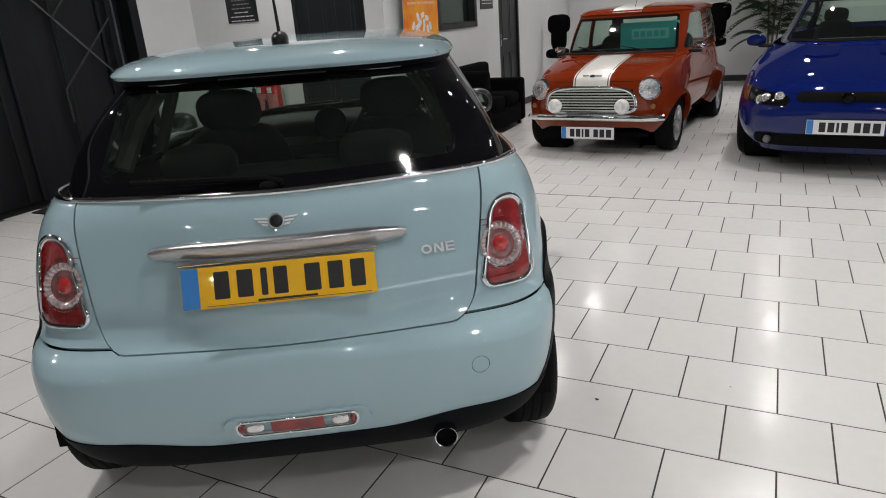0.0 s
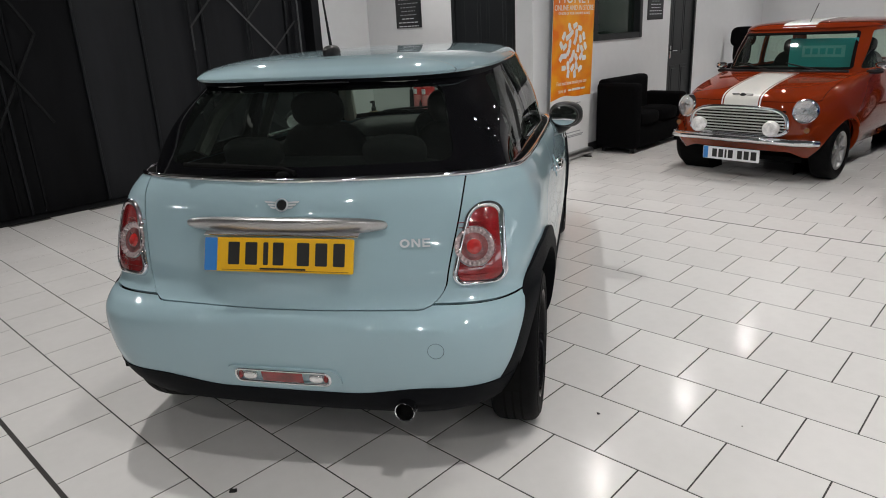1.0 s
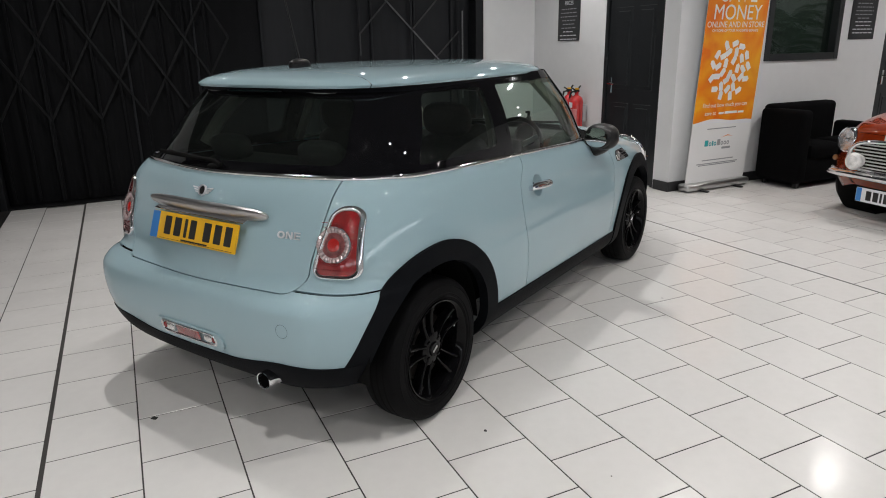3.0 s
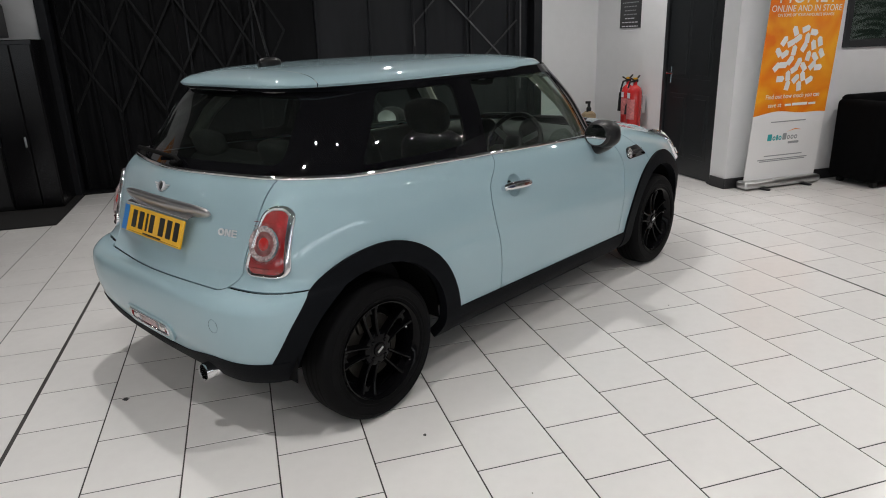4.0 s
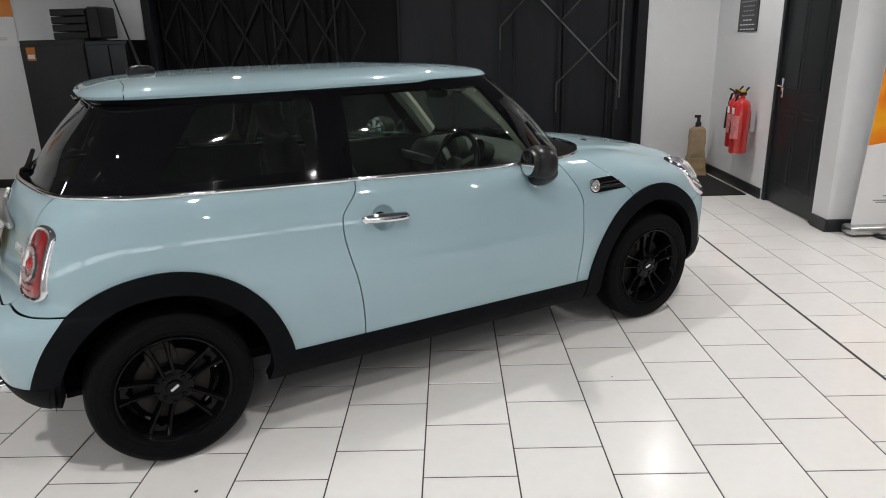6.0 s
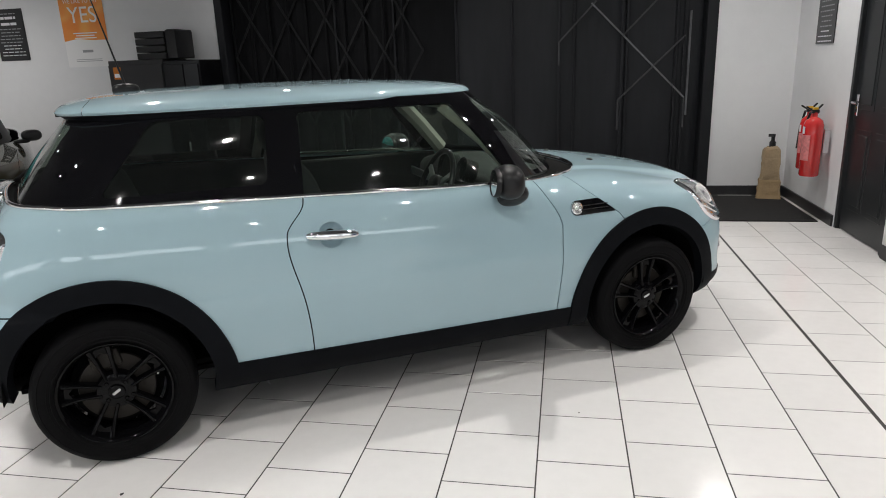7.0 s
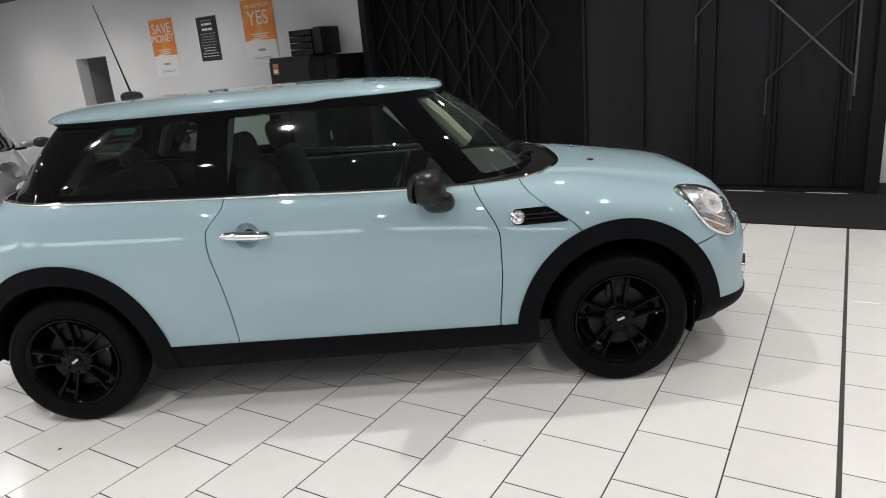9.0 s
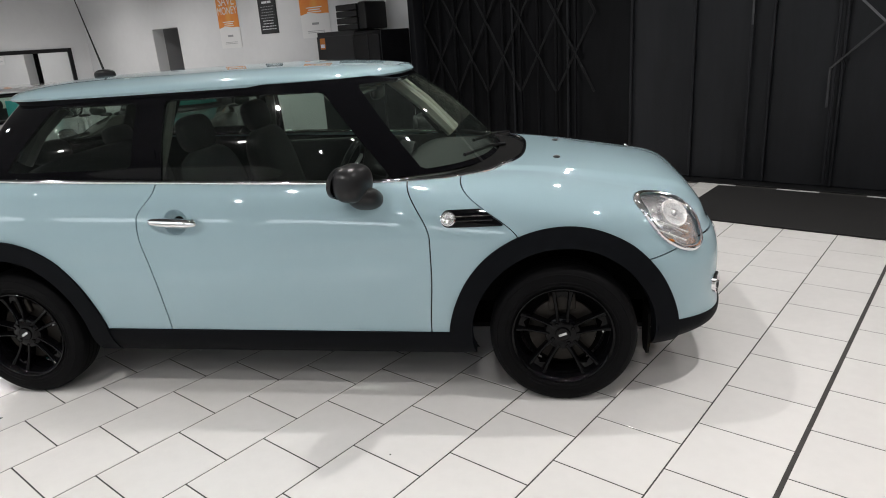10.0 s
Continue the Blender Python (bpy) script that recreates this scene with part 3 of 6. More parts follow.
for side in (1, -1):
    low.cut(lambda x, y, z: np.minimum(np.minimum(x + 0.1, 2.4 - x), z - 0.205)).cut(lambda x, y, z: side * y).out(0.004).rim(0.02).make("sill", M["trim"], CAR)
    for ax in (0.0, BASE):
        ring_ = skin.cut(lambda x, y, z: side * y - 0.35)
        ring_ = ring_.cut(lambda x, y, z: np.hypot(x - ax, z - 0.304) - 0.368)
        ring_ = ring_.cut(lambda x, y, z: 0.452 + 0.012 * smoothstep(0.5, 0.25, z) - np.hypot(x - ax, z - 0.304)).cut(lambda x, y, z: z - np.where(x < 0, 0.284, 0.215))
        flare = 0.013 - 0.0115 * smoothstep(-0.14, -0.38, ring_.pts[:, 0])   # lies flush where it meets the rear bumper
        Skin(ring_.pts + ring_.nor * flare[:, None], ring_.nor, ring_.faces).rim(0.045).make("wheel_arch", M["trim"], CAR)
inner = skin.cut(lambda x, y, z: arch(x, y, z, 0.375)).cut(lambda x, y, z: z - np.where(x < -0.1, 0.30, 0.0)).out(-0.032)
inner.make("inner_shell", M["liner"], CAR)
for side in (1, -1):
    for ax in (0.0, BASE):
        well = lathe([(0.385, -0.02), (0.385, -0.36), (0.0, -0.36)], 40, pose(ax, side * 0.78, 0.304, -90 * side, 0, 0), None, (179 if side > 0 else -1), 182)
        part("wheel_well", well, M["liner"], CAR)
under = box(-0.26, -0.50, 0.20, 2.90, 0.50, 0.22)
part("underbody", under, M["liner"], CAR)

# waist: chrome strip and black scuttle
GREEN = [
    (-0.355, 2.185, 0.728, 7.2, 2.8, 1.012, 0.942, 0.945),
    (-0.232, 1.965, 0.672, 6.2, 2.9, 1.175, 1.155, 1.165),
    (-0.072, 1.722, 0.585, 4.6, 3.0, 1.342, 1.345, 1.345),
]
top_row = spline(BODY, 10.0)
edge = ring(top_row, 160, MID, KNEE)
edge = np.concatenate([edge, (edge[::-1] * np.array([1, -1, 1]))[1:-1]])
edge[:, 0] += crown(edge[:, 0], edge[:, 1], edge[:, 2])
edge[:, 2] += 0.009 * smoothstep(0.50, 0.43, np.abs(edge[:, 1]) + 0.06 * (edge[:, 0] - 2.3)) * smoothstep(1.9, 2.2, edge[:, 0])
out_ = np.stack([np.gradient(edge[:, 1]), -np.gradient(edge[:, 0])], 1)
out_ /= np.linalg.norm(out_, axis=1, keepdims=True) + 1e-9
edge[:, :2] += out_ * 0.004 * np.sign((out_ * (edge[:, :2] - np.array([[1.0, 0.0]]))).sum(1, keepdims=True))
part("chrome_waist_strip", tube([tuple(p) for p in edge], 0.0095, 10, None, True), M["chrome"], CAR, "chrome strip round the waist", True, 80)
scuttle = Skin.loft([top_row, tuple(np.array(GREEN[0]) + np.array((0, 0, 0, 0, 0, -0.004, -0.01, 0.004)))], MID, KNEE, n=150, per=2, warp=rounded_rear)
scuttle.make("scuttle", M["liner"], CAR)

def tapered(g):
    """Draws the rear of the roof in towards the middle."""
    g[..., 1] *= 1 - 0.035 * smoothstep(0.7, -0.1, g[..., 0]) * smoothstep(1.05, 1.34, g[..., 2])
    return g


green = Skin.loft(GREEN, MID, 1.5, n=190, per=14, warp=lambda g: tapered(rounded_rear(g)))


def x_door_glass(z):
    return 1.795 - (z - 0.93) * 0.78


def box_f(x, z, x0, x1, z0, z1, r):
    """Above zero within a rounded box with slanting ends."""
    cx, hx, cz, hz = (x0 + x1) / 2, (x1 - x0) / 2, (z0 + z1) / 2, (z1 - z0) / 2
    a, b = np.abs(x - cx) - (hx - r), np.abs(z - cz) - (hz - r)
    return -(np.hypot(np.maximum(a, 0), np.maximum(b, 0)) + np.minimum(np.maximum(a, b), 0) - r)


def f_screen(x, y, z):
    return np.minimum(np.minimum(x - (x_door_glass(z) + 0.135), 1.315 - z), z - 0.965)


def f_doorglass(x, y, z):
    return np.where(np.abs(y) > 0.4, box_f(x, z, 0.796 + 0.05 * (z - 1.0), x_door_glass(z), 0.90, 1.305, 0.02), -1.0)


def f_quarter(x, y, z):
    return np.where(np.abs(y) > 0.3, box_f(x, z, 0.055 + 0.80 * (z - 1.05), 0.655 + 0.10 * (z - 1.0), 1.035, 1.30, 0.03), -1.0)


def f_rear(x, y, z):
    return np.where(x < 0.2, box_f(y, z, -0.545 + 0.28 * (z - 1.03), 0.545 - 0.28 * (z - 1.03), 1.06, 1.298, 0.04), -1.0)


frame_ = green
for f in (f_screen, f_doorglass, f_quarter, f_rear):
    frame_ = frame_.cut(lambda x, y, z: -f(x, y, z))
frame_ = frame_.cut(lambda x, y, z: np.where(np.abs(y) > 0.4, np.abs(x - (0.770 + 0.05 * (z - 1.0))) - 0.003, 1.0))
frame_.rim(0.015).make("pillar_surround", M["gloss"], CAR, "gloss black pillars and glass border")
green.cut(f_screen).make("windscreen", M["screen"], CAR)
for side in (1, -1):
    green.cut(f_doorglass).cut(lambda x, y, z: side * y).out(-0.003).make("door_window", M["glass"], CAR)
    green.cut(f_quarter).cut(lambda x, y, z: side * y).out(-0.001).make("quarter_window", M["darkglass"], CAR)
green.cut(f_rear).out(-0.001).make("rear_window", M["darkglass"], CAR)

ROOF = [
    (-0.072, 1.722, 0.580, 4.6, 3.0, 1.324, 1.332, 1.332),
    (-0.118, 1.755, 0.602, 4.6, 3.0, 1.329, 1.337, 1.336),
    (-0.120, 1.757, 0.604, 4.6, 3.0, 1.345, 1.352, 1.349),
    (-0.078, 1.716, 0.565, 4.0, 2.9, 1.372, 1.378, 1.372),
    (0.07, 1.53, 0.44, 3.2, 2.6, 1.398, 1.402, 1.395),
    (0.40, 1.18, 0.22, 2.6, 2.3, 1.412, 1.412, 1.410),
    (0.77, 0.81, 0.01, 2.0, 2.0, 1.415, 1.415, 1.415),
]


roof = Skin.loft(ROOF[1:], 0.8, 1.2, n=150, per=8, warp=tapered)
Skin.loft(ROOF[:2], 0.8, 1.2, n=150, per=1, warp=tapered).make("roof_underside", M["trim"], CAR)


def spoiler_f(x, y, z):
    return (0.03 - 0.02 * smoothstep(0.38, 0.56, np.abs(y))) - x


roof.cut(lambda x, y, z: -spoiler_f(x, y, z), 0.0015).make("roof", M["paint"], CAR)
SPOILER = roof.cut(spoiler_f, 0.0015).make("roof_spoiler", M["paint"], CAR)
for side in (1, -1):
    roof.cut(lambda x, y, z: 0.01 - np.abs(spoiler_f(x, y, z))).cut(lambda x, y, z: np.minimum(z - 1.362, side * y)).out(-0.004).make("spoiler_seam", M["liner"], CAR)
seal = Skin.loft([(-0.075, 1.728, 0.584, 4.6, 3.0, 1.308, 1.316, 1.318), (-0.102, 1.742, 0.594, 4.6, 3.0, 1.330, 1.338, 1.338)], 0.8, 1.2, n=150, per=1, warp=tapered)
seal.out(0.006).rim(0.02).make("roof_seal", M["trim"], CAR)
lining = Skin.loft([tuple(np.array(r) + np.array((0.03, -0.03, -0.02, 0, 0, -0.03, -0.03, -0.03))) for r in ROOF[1:6]], 0.8, 1.2, n=60, per=2, warp=tapered)
lining.make("headlining", M["headliner"], CAR)


# wheels
def wheel(m):
    w = new("wheel")
    w.parent, w.matrix_basis = CAR, m
    prof = [(0.203, -0.07), (0.211, -0.085), (0.245, -0.0875), (0.280, -0.082), (0.292, -0.070), (0.2965, -0.060), (0.299, -0.040), (0.299, 0.040), (0.2965, 0.060), (0.292, 0.070), (0.280, 0.082),
            (0.262, 0.0875), (0.236, 0.0872), (0.213, 0.083), (0.204, 0.07)]
    t = lathe(prof, 72)
    tyre = part("tyre", t, M["tyre"], w, "", True, 60)
    for rr_, zz_ in ((0.222, 0.0866), (0.236, 0.0874), (0.268, 0.0866)):
        part("sidewall_ring", lathe([(rr_ - 0.003, zz_ - 0.001), (rr_ - 0.001, zz_ + 0.0018), (rr_ + 0.001, zz_ + 0.0018), (rr_ + 0.003, zz_ - 0.0015)], 60), M["tyre"], tyre, "", True, 60)
    grooves = bmesh.new()
    for gz in (-0.03, 0.0, 0.03):
        lathe([(0.2996, gz - 0.004), (0.3002, gz), (0.2996, gz + 0.004)], 60, None, grooves)
    part("tread_groove", grooves, M["liner"], tyre)
    rim = lathe([(0.204, 0.078), (0.2095, 0.084), (0.2075, 0.0868), (0.203, 0.0855), (0.197, 0.078), (0.192, 0.070), (0.184, 0.052), (0.178, 0.02), (0.172, -0.05), (0.196, -0.075)], 72)
    part("rim", rim, M["rim"], w, "", True, 50)
    for k in range(5):
        a = 72 * k + 90
        for off in (-1, 1):
            sp = bmesh.new()
            n = 12
            prev = None
            for i in range(n + 1):
                f = i / n
                r = 0.052 + (0.190 - 0.052) * f
                h = 0.060 - 0.010 * math.sin(math.pi * f) + 0.010 * f
                wd = 0.0092 - 0.0022 * math.sin(math.pi * f) + 0.003 * f * f
                c = Vector((r, off * (0.0185 + 0.012 * f + 0.006 * f * f), 0))
                row = [sp.verts.new(c + Vector((0, wd * math.sin(q_), h - 0.010 + 0.010 * math.cos(q_) - (0.026 if abs(q_) > 1.8 else 0)))) for q_ in (-1.9, -1.5, -1.0, -0.5, 0.0, 0.5, 1.0, 1.5, 1.9)]
                if prev:
                    for q in range(8):
                        sp.faces.new((prev[q], row[q], row[q + 1], prev[q + 1]))
                prev = row
            bmesh.ops.recalc_face_normals(sp, faces=sp.faces[:])
            sp.transform(pose(0, 0, 0, 0, 0, a))
            part("spoke", sp, M["rim"], w, "", True, 50)
        part("spoke_web", plate_shape([(0.150, -0.024), (0.190, -0.030), (0.190, 0.030), (0.150, 0.024), (0.166, 0.0)], 0.030, 0.048, pose(0, 0, 0, 0, 0, a)), M["rim"], w)
    hub = lathe([(0.0, 0.066), (0.026, 0.066), (0.029, 0.064), (0.031, 0.059), (0.060, 0.056), (0.070, 0.052), (0.075, 0.040), (0.075, 0.0)], 48)
    part("hub", hub, M["rim"], w, "", True, 30)
    part("hub_badge", plate_shape(rounded(0.034, 0.010, 0.002), 0.0662, 0.0672, pose(0, 0, 0, 0, 0, 20)), M["satin"], w, "silver hub badge")
    for k in range(4):
        a = radians(90 * k + 30)
        part("wheel_bolt", lathe([(0.0, 0.062), (0.006, 0.062), (0.009, 0.059), (0.010, 0.040)], 6, pose(0.047 * math.cos(a), 0.047 * math.sin(a), 0)), M["rim"], w)
    part("valve_stem", tube([(0.168, 0.012, 0.03), (0.160, 0.012, 0.062)], 0.0035, 6), M["satin"], w)
    part("brake_disc", lathe([(0.06, 0.0), (0.06, 0.012), (0.138, 0.012), (0.141, 0.0)], 48), M["disc"], w)
    part("disc_bell", lathe([(0.0, 0.030), (0.066, 0.030), (0.072, 0.012)], 32), M["liner"], w)
    part("caliper", box(-0.055, 0.085, -0.03, 0.055, 0.160, 0.028, 0.012), M["disc"], w)
    part("hub_back", lathe([(0.0, -0.02), (0.17, -0.03), (0.17, -0.05)], 32), M["liner"], w)
    return w


for side in (-1, 1):
    for ax, spin in ((0.0, 12), (BASE, 0)):
        wheel(pose(ax, side * 0.724, 0.2965, 90 if side < 0 else -90, 0, 0) @ pose(0, 0, 0, 0, 0, spin))


def spot_on(x, y, z):
    """The skin's point and outward normal nearest to a place."""
    k = int(np.argmin(((skin.pts - np.array((x, y, z))) ** 2).sum(1)))
    return Vector(skin.pts[k]), Vector(skin.nor[k]).normalized()


def frame_at(x, y, z, lift=0.0):
    """A pose on the skin: x across, y up along the skin, z out of it."""
    p, n = spot_on(x, y, z)
    up = (Vector((0, 0, 1)) - n * n.z).normalized()
    across = up.cross(n).normalized()
    m = Matrix((across, up, n)).transposed().to_4x4()
    m.translation = p + n * lift
    return m


def oval(m, a, b, deg=0.0):
    """Above zero within an oval lying on the skin at a pose; a across, b up, in metres of half size."""
    inv = np.array(m.inverted())
    c, s = math.cos(radians(deg)), math.sin(radians(deg))

    def f(x, y, z):
        u = inv[0, 0] * x + inv[0, 1] * y + inv[0, 2] * z + inv[0, 3]
        v = inv[1, 0] * x + inv[1, 1] * y + inv[1, 2] * z + inv[1, 3]
        w = inv[2, 0] * x + inv[2, 1] * y + inv[2, 2] * z + inv[2, 3]
        u, v = u * c + v * s, v * c - u * s
        return np.where(np.abs(w) < 0.16, (1 - np.hypot(u / a, v / b)) * min(a, b), -1.0)
    return f


fine = Skin.loft(BODY, MID, KNEE, n=420, per=18, warp=crease)
fine_rear = fine.cut(lambda x, y, z: -0.05 - x)
fine_front = fine.cut(lambda x, y, z: x - 1.9)
fine_side = fine.cut(lambda x, y, z: np.minimum(x - 0.6, 2.35 - x))

# headlamps
for side in (-1, 1):
    hm = frame_at(2.865, side * 0.60, 0.696)
    tilt = -32 * side
    local = fine_front.cut(oval(hm, 0.15, 0.20, tilt)).refine(1)
    edge_f = oval(hm, 0.108, 0.164, tilt)
    hl = local.cut(edge_f).cut(lambda x, y, z: -oval(hm, 0.086, 0.140, tilt)(x, y, z)).dome(edge_f, 0.0225, 0.017).make("headlamp", M["chrome"], CAR, "chrome ringed headlamp")
    local.cut(oval(hm, 0.088, 0.142, tilt)).out(0.003).make("reflector", M["bowl"], hl)
    turn = hm @ pose(0, 0, 0, 0, 0, -tilt)
    for k in range(5):
        step = box(-0.075 + 0.006 * abs(k - 2), -0.0016, 0.0, 0.075 - 0.006 * abs(k - 2), 0.0016, 0.008, 0.001, 1, None, turn @ pose(0, -0.09 + 0.040 * k, 0.0))
        part("reflector_step", step, M["headbowl"], hl)
    bowl = lathe([(0.012, 0.004), (0.030, 0.005), (0.046, 0.008), (0.055, 0.013), (0.058, 0.012), (0.059, 0.0)], 32, turn @ pose(0.0, 0.012, 0.0))
    part("bulb_bowl", bowl, M["headbowl"], hl, "", True, 40)
    part("bulb_cap", blob(0.013, 0.013, 0.010, turn @ pose(0.0, 0.012, 0.006)), M["satin"], hl, "", True)
    part("indicator", blob(0.011, 0.005, 0.003, turn @ pose(0.0, -0.112, 0.003)), M["amber"], hl, "amber indicator", True)
    local.cut(oval(hm, 0.088, 0.142, tilt)).out(0.014).make("lens", M["clear"], hl)

# tail lamps
def tail_f(grow):
    def f(x, y, z):
        a = np.abs(y)
        lo, hi = 0.550 + 0.21 * (z - 0.70), 0.721 - 0.10 * (z - 0.70)
        return np.where(x < 0.0, box_f(a, z, lo - grow, hi + grow, 0.690 - grow, 0.938 + grow, 0.045 + grow), -1.0)
    return f


for side in (-1, 1):
    half = fine_rear.cut(lambda x, y, z: side * y).cut(tail_f(0.03)).refine(2)
    tl = half.cut(tail_f(0.005)).cut(lambda x, y, z: -tail_f(-0.014)(x, y, z)).dome(tail_f(0.005), 0.0185, 0.012).make("tail_lamp", M["chrome"], CAR, "red tail lamp in a chrome ring")
    lens = half.cut(tail_f(-0.014))
    cm = frame_at(-0.40, side * 0.636, 0.822)
    lens.cut(lambda x, y, z: -oval(cm, 0.064, 0.066)(x, y, z)).out(0.007).make("lens", M["redlens"], tl)
    lens.cut(oval(cm, 0.065, 0.067)).out(-0.004).make("reversing_bowl", M["liner"], tl)
    # clear ring of ribbed facets round a red eye
    ribs = bmesh.new()
    nr, prev = 48, None
    first = None
    for k in range(nr):
        h = 0.004 if k % 2 else 0.0
        ang = 2 * math.pi * k / nr
        row = [ribs.verts.new(cm @ Vector((r_ * math.cos(ang), r_ * math.sin(ang), z_ + h))) for r_, z_ in ((0.064, 0.006), (0.060, 0.009), (0.053, 0.008), (0.045, 0.001))]
        if prev:
            for q in range(3):
                ribs.faces.new((prev[q], prev[q + 1], row[q + 1], row[q]))
        first = first or row
        prev = row
    for q in range(3):
        ribs.faces.new((prev[q], prev[q + 1], first[q + 1], first[q]))
    bmesh.ops.recalc_face_normals(ribs, faces=ribs.faces[:])
    part("reversing_ring", ribs, M["ribclear"], tl, "ribbed clear ring")
    part("brake_lens", lathe([(0.0, 0.012), (0.012, 0.0115), (0.021, 0.008), (0.025, 0.002)], 28, cm), M["pinklens"], tl, "", True, 60)
    part("eye_surround", lathe([(0.024, 0.004), (0.033, 0.001), (0.046, 0.002)], 28, cm), M["pinkdark"], tl, "", True, 60)
    ring_m = lens.cut(oval(cm, 0.069, 0.072)).cut(lambda x, y, z: -oval(cm, 0.063, 0.065)(x, y, z)).dome(oval(cm, 0.069, 0.072), 0.007, 0.007)
    ring_m.out(0.005).make("inner_ring", M["clear"], tl)
    for q, zz in enumerate((0.725, 0.748, 0.883, 0.905)):
        pm = frame_at(-0.40, side * 0.624, zz)
        part("lens_rib", box(-0.048 + 0.008 * (q > 1), -0.0012, 0.004, 0.048 - 0.008 * (q > 1), 0.0012, 0.009, 0.001, 1, None, pm), M["redlens"], tl)

# tailgate fittings
bar = blob(0.018, 0.355, 0.028, pose(-0.448, 0.003, 0.892, 0, -20, 0), 3.2, 48, 20)
for v in bar.verts:
    v.co.x += 0.19 * v.co.y ** 2
part("boot_handle_bar", bar, M["bar"], HATCH, "brushed metal boot handle", True, 60)
part("handle_lip", box(-0.006, -0.27, -0.004, 0.016, 0.27, 0.0, 0.001, 1, None, pose(-0.466, 0.003, 0.869, 0, -20, 0)), M["chrome"], HATCH)
PM = pose(-0.488, 0.004, 0.804, 0, 0, -90) @ pose(0, 0, 0, 70, 0, 0)
plate = part("number_plate", plate_shape(rounded(0.520, 0.111, 0.006), 0.006, 0.012, PM), M["yellow"], HATCH, "yellow number plate")
part("plate_band", plate_shape(rounded(0.046, 0.109, 0.004), 0.0122, 0.0128, PM @ pose(-0.236, 0, 0)), M["plateblue"], plate)
part("plate_border", plate_shape(rounded(0.44, 0.0015, 0.0006), 0.0122, 0.0127, PM @ pose(0.025, -0.050, 0)), M["ink"], plate)
for k, w in enumerate((0.052, 0.054, 0.022, 0.048, 0, 0.054, 0.052, 0.050)):
    if w:
        cx = (-0.165, -0.103, -0.052, -0.008, 0, 0.078, 0.140, 0.200)[k]
        part("plate_mark", plate_shape(rounded(w * 0.78, 0.074, 0.004), 0.0122, 0.0129, PM @ pose(cx + 0.012, 0.004, 0)), M["ink"], plate)
part("plate_mark_small", plate_shape(rounded(0.16, 0.006, 0.002), 0.0122, 0.0128, PM @ pose(0.02, -0.045, 0)), M["ink"], plate)
bm_ = frame_at(-0.43, 0.0, 0.955, 0.003)
bd = part("boot_badge", lathe([(0.0, 0.009), (0.018, 0.007), (0.0195, 0.004), (0.0215, 0.004), (0.022, 0.0)], 28, bm_ @ Matrix.Diagonal((0.78, 0.78, 1, 1))), M["black"], HATCH, "winged badge", True, 30)
part("badge_ring", lathe([(0.0195, 0.005), (0.021, 0.009), (0.0225, 0.005), (0.0225, 0.0)], 28, bm_ @ Matrix.Diagonal((0.98, 0.98, 1.2, 1))), M["silver"], bd, "", True, 30)
for s_ in (-1, 1):
    for q in range(3):
        part("badge_wing", plate_shape([(s_ * 0.022, 0.010 - 0.009 * q), (s_ * (0.060 - 0.010 * q), 0.013 - 0.009 * q), (s_ * (0.056 - 0.010 * q), 0.007 - 0.009 * q), (s_ * 0.022, 0.005 - 0.009 * q)][::s_], 0.001, 0.006, bm_), M["silver"], bd)
ONE = frame_at(-0.43, -0.448, 0.842, 0.002)
for q, dx in enumerate((-0.036, 0.0, 0.034)):
    om = ONE @ pose(dx, 0, 0)
    shape = bmesh.new()
    if q == 0:
        lathe([(0.009, 0.0), (0.009, 0.004), (0.016, 0.004), (0.016, 0.0)], 20, om @ Matrix.Diagonal((1.0, 0.85, 1, 1)), shape)
    elif q == 1:
        for xx in (-0.011, 0.011):
            box(xx - 0.003, -0.013, 0, xx + 0.003, 0.013, 0.004, 0, 1, shape, om)
        box(-0.003, -0.016, 0, 0.003, 0.016, 0.004, 0, 1, shape, om @ pose(0, 0, 0, 0, 0, 38))
    else:
        box(-0.013, -0.013, 0, -0.007, 0.013, 0.004, 0, 1, shape, om)
        for yy in (-0.011, 0, 0.011):
            box(-0.013, yy - 0.0025, 0, 0.012, yy + 0.0025, 0.004, 0, 1, shape, om)
    part("model_badge", shape, M["silver"], HATCH, "chrome model lettering")
blade = tube([(-0.350, -0.02, 1.045), (-0.340, 0.03, 1.058), (-0.322, 0.40, 1.070)], 0.010, 8)
wp = part("rear_wiper", blade, M["liner"], CAR, "black rear wiper")
part("wiper_boss", blob(0.022, 0.026, 0.012, pose(-0.352, 0.02, 1.040)), M["liner"], wp, "", True)
part("brake_light", box(-0.134, -0.16, 1.314, -0.114, 0.16, 1.323, 0.003, 1), M["gloss"], SPOILER, "slim dark high brake light strip")

# rear bumper fittings
fine_rear2 = fine_rear.cut(lambda x, y, z: np.minimum(0.3 - np.abs(y), np.minimum(z - 0.3, 0.5 - z))).refine(2)
fog = fine_rear2.cut(lambda x, y, z: box_f(y, z, -0.203, 0.207, 0.366, 0.446, 0.036)).out(0.009)
fg = fog.cut(lambda x, y, z: -box_f(y, z, -0.161, 0.165, 0.387, 0.432, 0.02)).rim(0.02).make("rear_fog_lamp", M["paint"], RBUMP, "red fog lamp with a chrome edge")
fog_f = lambda x, y, z: box_f(y, z, -0.170, 0.174, 0.380, 0.439, 0.026)
fine_rear2.cut(fog_f).out(0.007).cut(lambda x, y, z: 0.010 - fog_f(x, y, z)).dome(fog_f, 0.010, 0.006).make("fog_surround", M["chrome"], fg)
